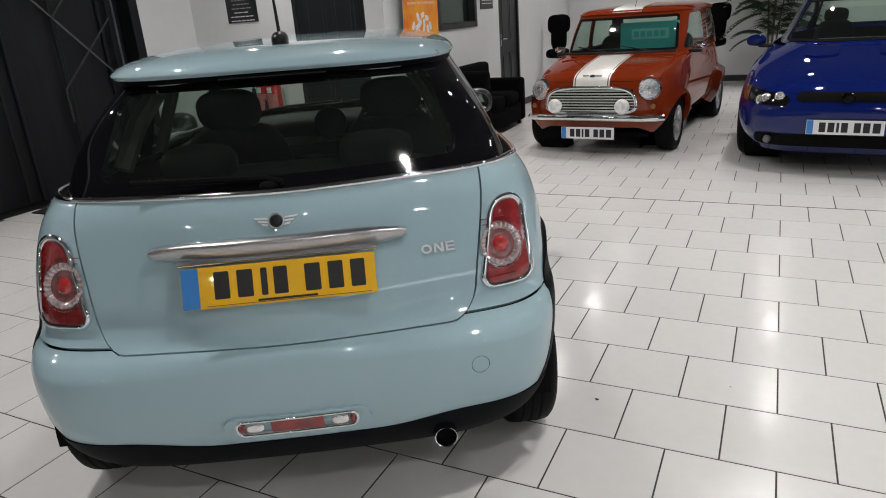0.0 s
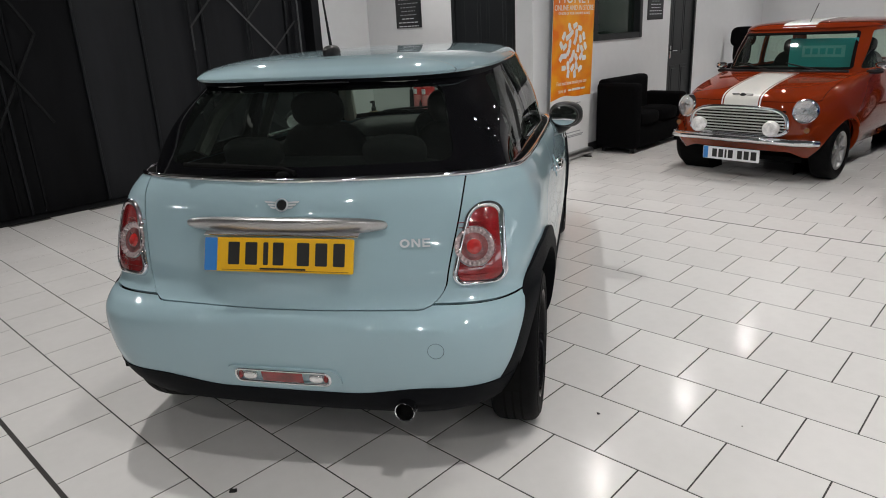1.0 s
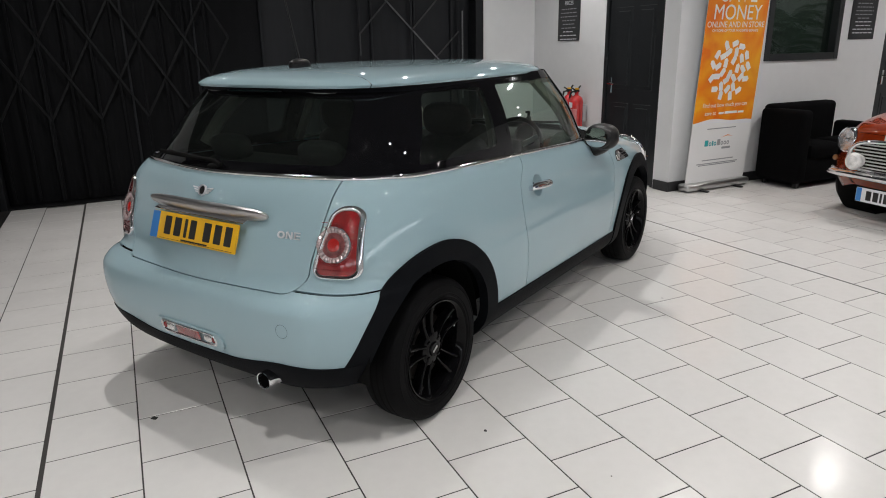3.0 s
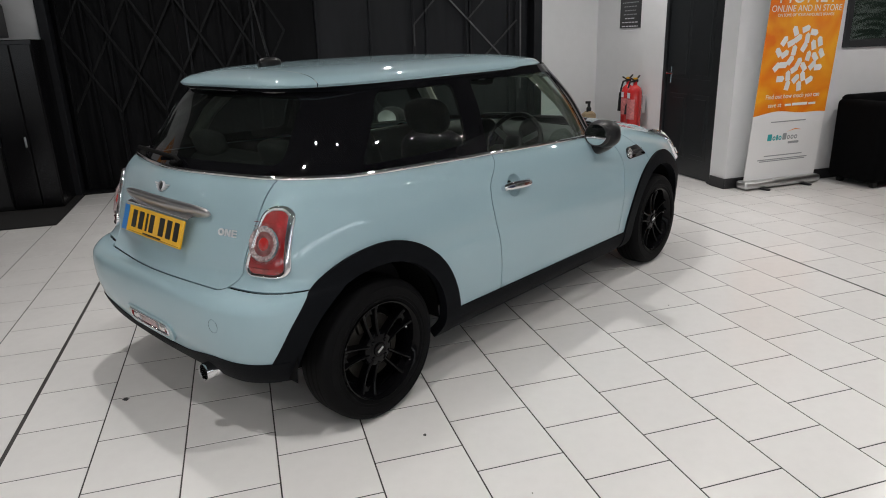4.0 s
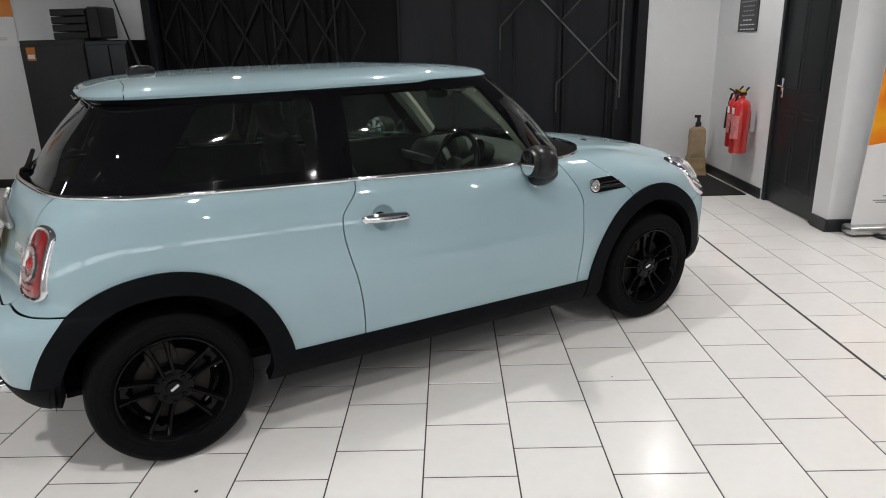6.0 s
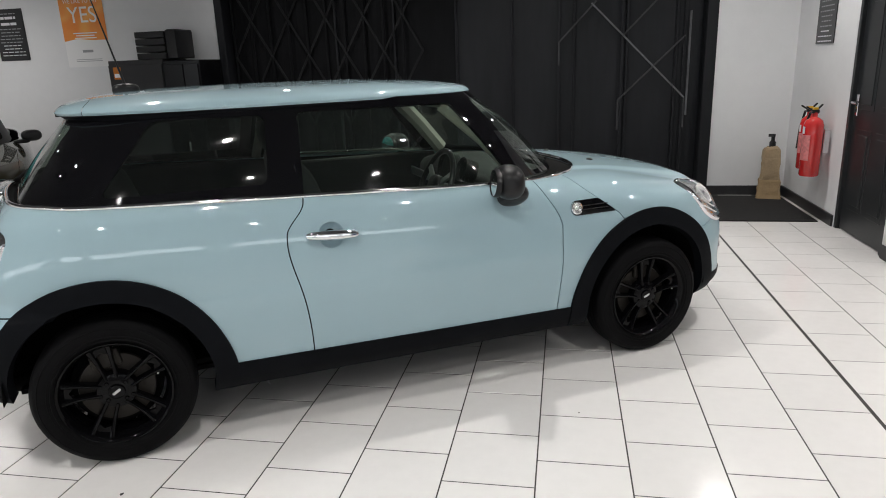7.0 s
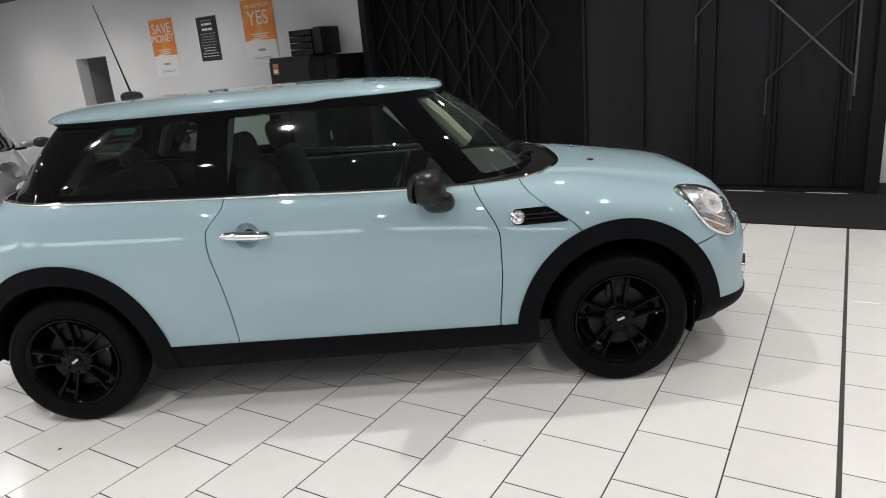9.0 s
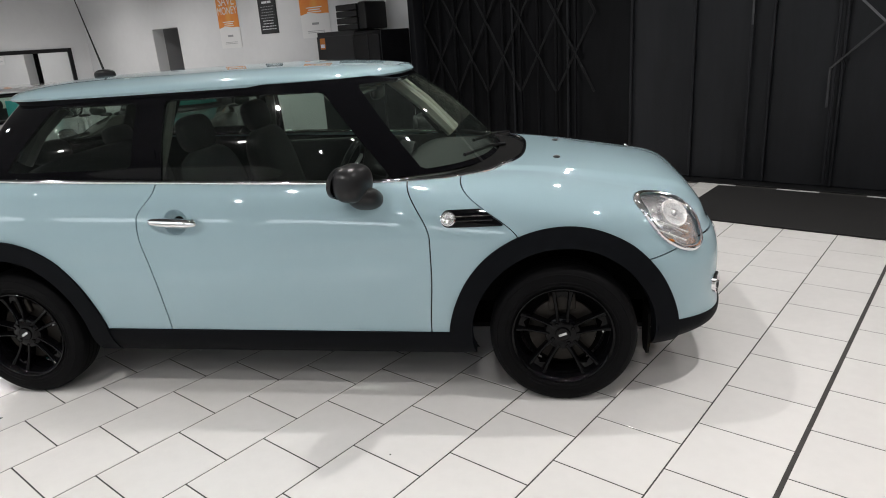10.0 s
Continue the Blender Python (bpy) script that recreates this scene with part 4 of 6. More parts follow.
fine_rear2.cut(lambda x, y, z: box_f(y, z, -0.161, 0.165, 0.386, 0.433, 0.02)).out(-0.010).make("fog_housing", M["smokebowl"], fg, "dark silver lamp housing")
for y0, y1, mt in ((-0.160, -0.072, "clear"), (-0.071, 0.075, "redlens"), (0.076, 0.164, "clear")):
    fine_rear2.cut(lambda x, y, z: np.minimum(box_f(y, z, -0.161, 0.165, 0.388, 0.431, 0.02), np.minimum(y - y0, y1 - y))).out(0.008).make("fog_lens", M[mt], fg)
for s_ in (-1, 1):
    part("fog_reflector", blob(0.010, 0.026, 0.016, pose(-0.572, 0.002 + s_ * 0.118, 0.409), 2.5), M["bowl"], fg, "", True)
    part("fog_reflector", blob(0.010, 0.008, 0.014, pose(-0.572, 0.002 + s_ * 0.152, 0.409), 2.5), M["redlens"], fg, "", True)
tm = frame_at(-0.59, -0.520, 0.528)
part("towing_eye_cover", lathe([(0.0260, 0.0002), (0.0255, 0.0008), (0.0250, 0.0002)], 36, tm), M["liner"], RBUMP, "round towing eye cover")
ex = part("exhaust_tip", lathe([(0.0, 0.05), (0.027, 0.05), (0.0305, -0.004), (0.0335, -0.006), (0.0345, 0.0), (0.0345, 0.16)], 32, pose(-0.566, -0.408, 0.304, 0, 90, 0)), M["chrome"], CAR, "chrome exhaust tip", True, 40)
part("exhaust_inside", lathe([(0.0, 0.03), (0.031, 0.03)], 24, pose(-0.566, -0.408, 0.304, 0, 90, 0)), M["liner"], ex)
part("silencer", blob(0.09, 0.30, 0.05, pose(-0.34, -0.30, 0.315), 4), M["liner"], CAR, "", True)

# doors: handle, mirror, repeater
for side in (-1, 1):
    hm = frame_at(0.878, side * 0.8, 0.822)
    hm.translation = Vector((0.878, hm.translation.y, 0.822))
    dob = DOOR_R if side < 0 else [c for c in CAR.children if c.name.startswith("door.") and "window" not in c.name][0]
    bowl_ = lathe([(0.0, -0.036), (0.022, -0.0335), (0.042, -0.021), (0.050, -0.005), (0.0535, 0.0005), (0.0555, 0.0005)], 44, hm)
    part("handle_recess", bowl_, M["paint"], dob, "", True, 80)
    part("door_handle", blob(0.108, 0.0190, 0.014, hm @ pose(-0.0, 0.0, 0.026, 0, 0, 3.5 * side), 3.0, 40, 14), M["chrome"], dob, "chrome door handle", True, 60)
    part("handle_foot", blob(0.016, 0.014, 0.02, hm @ pose(0.085, 0, 0.012), 3), M["chrome"], dob, "", True)
    part("handle_foot", blob(0.016, 0.014, 0.02, hm @ pose(-0.085, 0, 0.012), 3), M["chrome"], dob, "", True)
    rep = fine_side.cut(lambda x, y, z: side * y).cut(lambda x, y, z: np.minimum(box_f(x, z, 2.0, 2.32, 0.770, 0.836, 0.030), -clam(x, y, z) - 0.004)).out(0.005).rim(0.012).make("side_vent", M["gloss"], CAR, "gloss black side vent with round repeater")
    for q in range(2):
        part("vent_slat", box(-0.07, -0.002, 0, 0.07, 0.002, 0.005, 0.001, 1, None, frame_at(2.13, side * 0.8, 0.795 + 0.018 * q, 0.006)), M["black"], rep)
    rm = frame_at(2.035, side * 0.8, 0.803, 0.005)
    part("repeater", lathe([(0.0, 0.004), (0.010, 0.004), (0.018, 0.007), (0.024, 0.006), (0.024, 0.0)], 28, rm), M["bowl"], rep, "clear side repeater", True, 40)
    part("repeater_bulb", blob(0.006, 0.006, 0.004, rm @ pose(0, 0, 0.006)), M["satin"], rep, "", True)
    part("repeater_ring", lathe([(0.023, 0.002), (0.026, 0.007), (0.030, 0.005), (0.031, 0.0)], 28, rm), M["chrome"], rep, "", True, 40)
    mm = pose(1.648, side * 0.838, 0.967)
    mir = part("door_mirror", blob(0.066, 0.098, 0.074, mm @ pose(0.020, 0, 0, 0, 0, 12 * side), 2.5), M["black"], CAR, "black door mirror", True)
    part("mirror_stalk", blob(0.068, 0.090, 0.043, pose(1.702, side * 0.798, 0.893, 25 * side, 0, 0), 2.4), M["black"], mir, "", True)
    part("mirror_glass", lathe([(0.0, 0.003), (0.076, 0.002)], 32, mm @ pose(0, 0, 0, 0, 0, 14 * side) @ pose(-0.046, 0, 0, 0, -84, 0) @ Matrix.Diagonal((0.72, 1.0, 1, 1))), M["mirror"], mir)
    part("mirror_rim", lathe([(0.076, 0.0), (0.079, 0.005), (0.085, 0.001), (0.087, -0.018)], 36, mm @ pose(0, 0, 0, 0, 0, 14 * side) @ pose(-0.046, 0, 0, 0, -84, 0) @ Matrix.Diagonal((0.72, 1.0, 1, 1))), M["black"], mir, "", True, 50)
    # windscreen wiper and washer jet
    wy = 0.05 if side < 0 else 0.45
    w1 = tube([(2.21, wy, 0.952), (2.15, wy - 0.15, 0.972), (2.065, wy - 0.50, 0.992)], 0.008, 8)
    part("wiper", w1, M["black"], CAR, "black wiper arm")
    jp = spot_on(2.465, side * 0.24, 0.97)[0]
    part("washer_jet", blob(0.017, 0.024, 0.009, Matrix.Translation(jp)), M["black"], BONNET, "", True)
    part("sun_visor", box(1.52, side * 0.36 - 0.17, 1.27, 1.64, side * 0.36 + 0.17, 1.285, 0.006, 1), M["headliner"], CAR)

# front: grille, badge, lower intake
gr = fine_front.cut(lambda x, y, z: np.where(x > 2.7, box_f(y, z, -0.44, 0.44, 0.545, 0.675, 0.05), -1.0)).out(0.004)
g_ob = gr.cut(lambda x, y, z: -box_f(y, z, -0.415, 0.415, 0.565, 0.655, 0.04)).rim(0.02).make("front_grille", M["chrome"], CAR, "black grille in a chrome frame")
for q in range(4):
    z0 = 0.572 + 0.021 * q
    gr.cut(lambda x, y, z: np.minimum(box_f(y, z, -0.415, 0.415, 0.565, 0.655, 0.04), 0.007 - np.abs(z - z0))).make("grille_slat", M["black"], g_ob)
fine_front.cut(lambda x, y, z: np.where(x > 2.7, box_f(y, z, -0.50, 0.50, 0.32, 0.42, 0.04), -1.0)).out(0.003).make("lower_intake", M["black"], CAR, "black lower intake")
for side in (-1, 1):
    fm = frame_at(3.07, side * 0.54, 0.425, 0.002)
    ff = part("front_fog_lamp", lathe([(0.036, 0.002), (0.040, 0.010), (0.046, 0.008), (0.048, -0.01)], 28, fm), M["chrome"], FBUMP, "round front fog lamp in a chrome ring", True, 50)
    part("fog_bowl", lathe([(0.0, 0.004), (0.020, 0.002), (0.037, 0.003)], 24, fm), M["bowl"], ff, "", True)
part("front_number_plate", plate_shape(rounded(0.520, 0.111, 0.006), 0.006, 0.012, frame_at(3.145, 0, 0.47)), M["platewhite"], CAR, "white number plate")

# aerial
am = part("roof_aerial", blob(0.058, 0.026, 0.029, pose(0.145, 0, 1.410), 2.6), M["black"], CAR, "black roof aerial", True)
part("aerial_mast", tube([(0.145, 0, 1.43), (0.12, 0, 1.54), (0.045, 0, 1.87)], 0.0062, 8, None, False, 0.35), M["black"], am)

# cabin
def seat(y):
    s_ = part("front_seat", blob(0.25, 0.24, 0.09, pose(1.15, y, 0.48, 0, -6, 0), 4), M["seat"], CAR, "dark cloth front seat", True)
    part("seat_back", blob(0.075, 0.235, 0.30, pose(0.88, y, 0.77, 0, -14, 0), 3.5), M["seat"], s_, "", True)
    part("headrest", blob(0.05, 0.135, 0.085, pose(0.785, y, 1.13, 0, -12, 0), 3), M["seat"], s_, "", True)
    for d in (-0.05, 0.05):
        part("headrest_post", tube([(0.83, y + d, 1.0), (0.80, y + d, 1.09)], 0.007, 8), M["satin"], s_)


seat(-0.35)
seat(0.35)
rs = part("rear_seat", blob(0.24, 0.55, 0.10, pose(0.30, 0, 0.50, 0, -8, 0), 5), M["seat"], CAR, "dark cloth rear bench", True)
part("seat_back", blob(0.07, 0.55, 0.26, pose(0.05, 0, 0.78, 0, -18, 0), 5), M["seat"], rs, "", True)
for y in (-0.28, 0.28):
    part("headrest", blob(0.045, 0.12, 0.06, pose(-0.045, y, 1.06, 0, -14, 0), 3), M["seat"], rs, "", True)
db = part("dashboard", blob(0.24, 0.66, 0.13, pose(1.93, 0, 0.815), 4), M["dash"], CAR, "dark dashboard", True)
part("dial_housing", lathe([(0.0, 0.0), (0.085, 0.0), (0.092, 0.02), (0.088, -0.05)], 32, pose(1.70, 0.0, 0.91, 0, -80, 0)), M["dash"], db, "", True, 40)
part("dial_housing", lathe([(0.0, 0.0), (0.055, 0.0), (0.062, 0.02), (0.058, -0.05)], 32, pose(1.66, -0.35, 0.955, 0, -70, 0)), M["dash"], db, "", True, 40)
part("dash_trim", box(1.69, -0.62, 0.80, 1.70, 0.62, 0.85, 0.004, 1), M["satin"], db)
SW = pose(1.50, -0.35, 0.885, 0, -68, 0)
ring_pts = [SW @ Vector((0.185 * math.cos(a), 0.185 * math.sin(a), 0)) for a in np.linspace(0, 2 * math.pi, 40, endpoint=False)]
st = part("steering_wheel", tube(ring_pts, 0.014, 10, None, True), M["black"], CAR, "black steering wheel", True)
part("wheel_boss", blob(0.06, 0.065, 0.03, SW, 3), M["black"], st, "", True)
for a in (90, 210, 330):
    part("wheel_spoke", box(0.04, -0.016, -0.008, 0.178, 0.016, 0.006, 0.004, 1, None, SW @ pose(0, 0, 0, 0, 0, a + 90)), M["satin"], st)
part("steering_column", tube([SW @ Vector((0, 0, -0.02)), SW @ Vector((0, 0, -0.25))], 0.035, 12), M["dash"], st)
part("rear_view_mirror", blob(0.02, 0.11, 0.032, pose(1.60, -0.02, 1.245), 3), M["black"], CAR, "rear view mirror", True)
for side in (-1, 1):
    part("door_card", box(0.80, side * 0.70 - 0.02, 0.42, 1.88, side * 0.70 + 0.02, 0.93, 0.015, 2), M["dash"], CAR, "dark inner door card")
    shift = 0.06 if side > 0 else 0.0
    part("pillar_lining", tube([(1.82 + shift, side * 0.585, 0.96), (1.67 + shift, side * 0.545, 1.13), (1.50 + shift, side * 0.475, 1.29)], 0.030 + shift * 0.25, 8), M["lining"], CAR)
    part("pillar_lining", tube([(0.74, side * 0.655, 0.98), (0.78, side * 0.60, 1.15), (0.80, side * 0.535, 1.31)], 0.026, 8), M["darklining"], CAR)
    part("pillar_lining", tube([(0.02, side * 0.545, 1.05), (0.09, side * 0.495, 1.18), (0.19, side * 0.43, 1.29)], 0.032, 8), M["darklining"], CAR)
part("cabin_floor", box(-0.35, -0.64, 0.29, 2.0, 0.64, 0.31), M["liner"], CAR)
part("parcel_shelf", box(-0.28, -0.56, 0.90, 0.02, 0.56, 0.915, 0.004, 1), M["seat"], CAR)
for side in (-1, 1):
    flap = plate_shape([(-0.08, 0.36), (-0.08, 0.22), (-0.04, 0.16), (0.04, 0.145), (0.07, 0.17), (0.08, 0.22), (0.08, 0.36)][::-1], 0.0, 0.012, pose(2.812, side * 0.64, 0, 90, 0, 90))
    part("splash_guard", flap, M["liner"], CAR, "black splash guard")

# ---- entrance gate in the west wall ----
GATE0, GATE1 = 0.02, 5.42
back = box(WEST - 0.62, GATE0 - 0.2, 0.0, WEST - 0.52, GATE1 + 0.2, 2.9)
tagged(obj("wall_behind_gate", back, M["shutter"]), "black sheet behind the folding gate", "wall", kind="structure")
gate = thing("folding_gate", pose(WEST - 0.16, 0, 0), "black painted folding steel gate with crossed lattice bars", "gate")
edges = [GATE0 + 0.06, 0.58, 1.37, 2.05, 2.75, 3.36, 4.03, 4.58, 5.08, GATE1 - 0.05]
rng = random.Random(4)
for a, b in zip(edges, edges[1:]):
    # each leaf is a folded sheet with shallow ribs
    pts, n = [], 14
    for k in range(n + 1):
        f = k / n
        rib = (0.006 if a < 2.0 else 0.0015) if k % 4 in (1, 2) else 0.0
        pts.append((rib + 0.012 * math.sin(math.pi * f), a + 0.012 + (b - a - 0.024) * f))
    leaf = bmesh.new()
    lo = [leaf.verts.new((x, y, 0.02)) for x, y in pts]
    hi = [leaf.verts.new((x, y, 2.74)) for x, y in pts]
    for k in range(n):
        leaf.faces.new((lo[k], lo[k + 1], hi[k + 1], hi[k]))
    r = bmesh.ops.extrude_face_region(leaf, geom=leaf.faces[:])
    for v in r["geom"]:
        if isinstance(v, bmesh.types.BMVert):
            v.co.x -= 0.02
    bmesh.ops.recalc_face_normals(leaf, faces=leaf.faces[:])
    # leaves below y 2.5 have their shade painted in as a darker sheet
    part("gate_leaf", leaf, M["shutter_shaded" if a < 2.5 else "shutter"], gate)
for y in edges[1:-1]:
    part("gate_stile", box(0.0, y - 0.012, 0.02, 0.035, y + 0.012, 2.74, 0.004, 1), M["shutter"], gate)


def lat(y0, z0, y1, z1, mat="lattice", w=0.011, x=0.075):
    d = Vector((0, y1 - y0, z1 - z0))
    m = pose(x, (y0 + y1) / 2, (z0 + z1) / 2, math.degrees(math.atan2(d.z, d.y)), 0, 0)
    part("lattice_bar", box(-0.005, -d.length / 2, -w, 0.005, d.length / 2, w, 0.002, 1, None, m), M[mat], gate)


for k in range(5):          # the tall diamonds
    y = 0.16 + 0.445 * k
    for z0, z1 in ((0.84, 1.62), (1.62, 2.40)):
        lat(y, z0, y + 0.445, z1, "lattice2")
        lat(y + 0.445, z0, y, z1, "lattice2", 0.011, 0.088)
    # posts of the dim half take the darker, shaded colour too
    part("lattice_post", box(0.06, y - 0.012, 0.05, 0.09, y + 0.012, 2.72, 0.003, 1), M["shutter_shaded"], gate)
    part("lattice_post", box(0.06, y + 0.21, 0.05, 0.085, y + 0.234, 2.72, 0.003, 1), M["shutter_shaded"], gate)
for y0, z0, y1, z1 in ((4.20, 2.02, 5.18, 1.03), (3.87, 1.64, 4.25, 2.04), (4.50, 1.02, 5.16, 1.66), (4.53, 1.68, 4.88, 2.04), (4.50, 1.02, 4.50, 0.70), (5.18, 1.03, 5.18, 0.72), (3.87, 1.64, 3.87, 1.40)):
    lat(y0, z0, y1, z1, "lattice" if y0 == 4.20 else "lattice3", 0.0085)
for y in (3.87, 4.53, 5.16):
    part("lattice_post", box(0.05, y - 0.012, 0.05, 0.07, y + 0.012, 2.72, 0.003, 1), M["shutter"], gate)
part("gate_bolt", tube([(0.10, 5.20, 0.85), (0.10, 5.20, 1.9)], 0.010, 8), M["lattice"], gate)
part("gate_bolt", tube([(0.14, 0.06, 0.02), (0.14, 0.05, 0.97)], 0.014, 8), M["shutter"], gate)
for z_ in (0.25, 0.55, 0.85):
    part("bolt_collar", lathe([(0.014, -0.012), (0.022, -0.010), (0.022, 0.010), (0.014, 0.012)], 12, pose(0.14, 0.055, z_)), M["shutter"], gate)
fr = thing("gate_frame", pose(0, 0, 0), "black painted steel door frame", "door frame", kind="structure")
for y0, y1 in ((GATE0 - 0.02, GATE0 + 0.07), (GATE1 - 0.08, GATE1 + 0.03)):
    part("jamb", box(WEST - 0.20, y0, 0.0, WEST + 0.03, y1, 2.78, 0.005, 1), M["shutter"], fr)
part("head", box(WEST - 0.20, GATE0 + 0.07, 2.70, WEST + 0.03, GATE1 - 0.08, 2.78, 0.005, 1), M["shutter"], fr)
part("threshold", box(WEST - 0.5, GATE0 + 0.07, 0.0, WEST + 0.01, GATE1 - 0.08, 0.012, 0.003, 1), M["lattice2"], fr)

# mats
for nm, x0, y0, x1, y1 in (("entrance_mat", -5.95, 3.72, -4.80, 6.16), ("floor_mat", -6.0, -1.25, -4.74, 0.12)):
    m_ = obj(nm, box(x0, y0, 0.0005, x1, y1, 0.012, 0.004, 1), M["mat"])
    tagged(m_, "black ribbed rubber-backed floor mat by the wall", "mat")

# skirting
def skirt_board(name, x0, y0, x1, y1):
    tagged(obj(name, box(x0, y0, 0.0, x1, y1, 0.10, 0.003, 1), M["skirting"]), "black painted skirting board", "baseboard", kind="structure")


skirt_board("baseboard_1", WEST, GATE1 + 0.03, WEST + 0.018, NORTH)
skirt_board("baseboard_2", WEST + 0.018, NORTH - 0.018, -4.64, NORTH)
skirt_board("baseboard_3", -3.70, NORTH - 0.018, OFFICE + 0.018, NORTH)
skirt_board("baseboard_4", OFFICE, NORTH, OFFICE + 0.018, 9.36)
skirt_board("baseboard_5", OFFICE, 10.28, OFFICE + 0.018, FAR)
skirt_board("baseboard_6", OFFICE + 0.018, FAR - 0.018, EAST, FAR)
skirt_board("baseboard_7", WEST, -5.17, WEST + 0.018, GATE0 - 0.02)
skirt_board("baseboard_8", WEST, SOUTH, WEST + 0.018, -6.04)


# doors
def panel_door(name, m, w, h, hinge):
    d = thing(name, m, "black painted panelled door, closed, with a metal lever handle", "door", kind="structure")
    part("door_leaf", box(0.04, 0.0, 0.008, w - 0.04, 0.04, h - 0.04, 0.002, 1), M["blackdoor"], d)
    for x0, x1 in ((0.14, w / 2 - 0.04), (w / 2 + 0.04, w - 0.14)):
        for z0, z1 in ((0.2, 0.85), (1.0, 1.85)):
            bm = box(x0, -0.004, z0, x1, 0.004, z1, 0.003, 1)
            part("door_panel", bm, M["blackdoor"], d)
            part("door_panel_field", box(x0 + 0.04, -0.010, z0 + 0.04, x1 - 0.04, 0.0, z1 - 0.04, 0.006, 1), M["blackdoor"], d)
    for x0, x1 in ((0.0, 0.045), (w - 0.045, w)):
        part("jamb", box(x0, -0.03, 0.0, x1, 0.10, h, 0.004, 1), M["blackdoor"], d)
    part("head", box(0.045, -0.03, h - 0.045, w - 0.045, 0.10, h, 0.004, 1), M["blackdoor"], d)
    hx = 0.11 if hinge > 0 else w - 0.11
    hd = part("door_handle", box(hx - 0.018, -0.012, 0.95, hx + 0.018, 0.0, 1.12, 0.005, 1), M["chrome"], d, "chrome lever handle")
    part("lever", tube([(hx, -0.012, 1.055), (hx, -0.05, 1.055), (hx + 0.11 * hinge, -0.055, 1.05)], 0.009, 8), M["chrome"], hd)
    return d


panel_door("door_1", pose(-4.62, NORTH + 0.03, 0), 0.90, 2.08, 1)
panel_door("door_2", pose(OFFICE - 0.03, 9.40, 0, 0, 0, 90), 0.84, 2.06, 1)


def sign(name, m, w, h, label, rows, seed, title=()):
    """A black board with lines of unreadable pale writing."""
    s_ = thing(name, m, label, "sign")
    part("board", box(-w / 2, -0.004, 0, w / 2, 0.004, h, 0.002, 1), M["blacksign"], s_)
    r = random.Random(seed)
    z = h - (0.16 if title else 0.05)
    for k in range(rows):
        big = k in (1, 2)
        hh = 0.030 if big else 0.010
        wd = w * (r.uniform(0.5, 0.62) if big else r.uniform(0.45, 0.8))
        if big and title:
            text("lettering", title[k - 1], 0.062, pose(0, -0.005, z - hh / 2, 90, 0, 0), M["platewhite"], s_, squeeze=0.9)
        else:
            x0, left_ = -wd / 2, wd
            while left_ > 0.012:              # each word is a bar of its own
                ww = min(left_, r.uniform(0.03, 0.075) * (1.6 if big else 1.0))
                part("writing_bar", box(x0, -0.0055, z - hh, x0 + ww, -0.0042, z), M["platewhite"] if (big or k >= rows - 4) else M["grey"], s_)
                x0, left_ = x0 + ww + 0.012, left_ - ww - 0.012
        z -= hh + (h - 0.13) / rows * (1.0 if big else 0.72)
    return s_


sign("wall_sign", pose(-5.30, NORTH - 0.006, 1.52), 0.43, 0.72, "tall black sign with white heading and pale small writing", 13, 1, ("WARRANTY", "PRICES"))
sign("wall_sign", pose(OFFICE + 0.006, 8.95, 1.475, 0, 0, 90), 0.44, 0.66, "tall black sign with pale lines of small writing", 13, 2)
sign("wall_sign", pose(WEST + 0.006, -2.71, 1.68, 0, 0, 90), 0.41, 0.60, "black price sign with white lines of small writing", 12, 3)

# office window
wn = thing("window_1", pose(OFFICE, 0, 0), "dark window in a black frame", "window", kind="structure")
for y0, y1, z0, z1 in ((7.42, 7.49, 1.27, 2.24), (8.51, 8.58, 1.27, 2.24), (7.49, 8.51, 1.27, 1.34), (7.49, 8.51, 2.17, 2.24)):
    part("window_frame", box(-0.12, y0, z0, 0.02, y1, z1, 0.004, 1), M["blackdoor"], wn)
part("pane", box(-0.07, 7.49, 1.34, -0.064, 8.51, 2.17), M["glass"], wn)
# black sheets added behind the pane so that the office looks dark
part("blind", box(-0.105, 7.49, 1.34, -0.10, 8.51, 2.17), M["blackdoor"], wn)
tagged(obj("office_dark", box(-5.2, 7.2, 0, -5.15, 10.6, 2.6), M["liner"]), "unseen black sheet added behind the office window", "wall", kind="structure")

# doorway niche in the west wall
nic = thing("doorway_recess", pose(WEST, 0, 0), "open doorway with grey reveal and passage darkened by black sheets", "doorway", kind="structure")
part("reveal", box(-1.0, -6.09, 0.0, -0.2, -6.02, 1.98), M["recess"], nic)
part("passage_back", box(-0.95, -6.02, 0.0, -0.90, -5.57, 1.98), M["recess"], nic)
# black sheets put the darkness of the passage into the colour
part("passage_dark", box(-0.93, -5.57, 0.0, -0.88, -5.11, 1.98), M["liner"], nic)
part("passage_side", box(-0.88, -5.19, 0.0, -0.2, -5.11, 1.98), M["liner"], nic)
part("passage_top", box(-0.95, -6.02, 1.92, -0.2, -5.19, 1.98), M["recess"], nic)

# mirror on the south wall
sm = thing("wall_mirror", pose(-4.65, SOUTH, 0), "wide mirror in a black frame on the white wall", "mirror")
for x0, x1, z0, z1 in ((-1.05, -0.98, 0.5, 1.74), (0.98, 1.05, 0.5, 1.74), (-0.98, 0.98, 1.67, 1.74), (-0.98, 0.98, 0.5, 0.57)):
    part("mirror_frame", box(x0, 0.0, z0, x1, 0.04, z1, 0.004, 1), M["black"], sm)
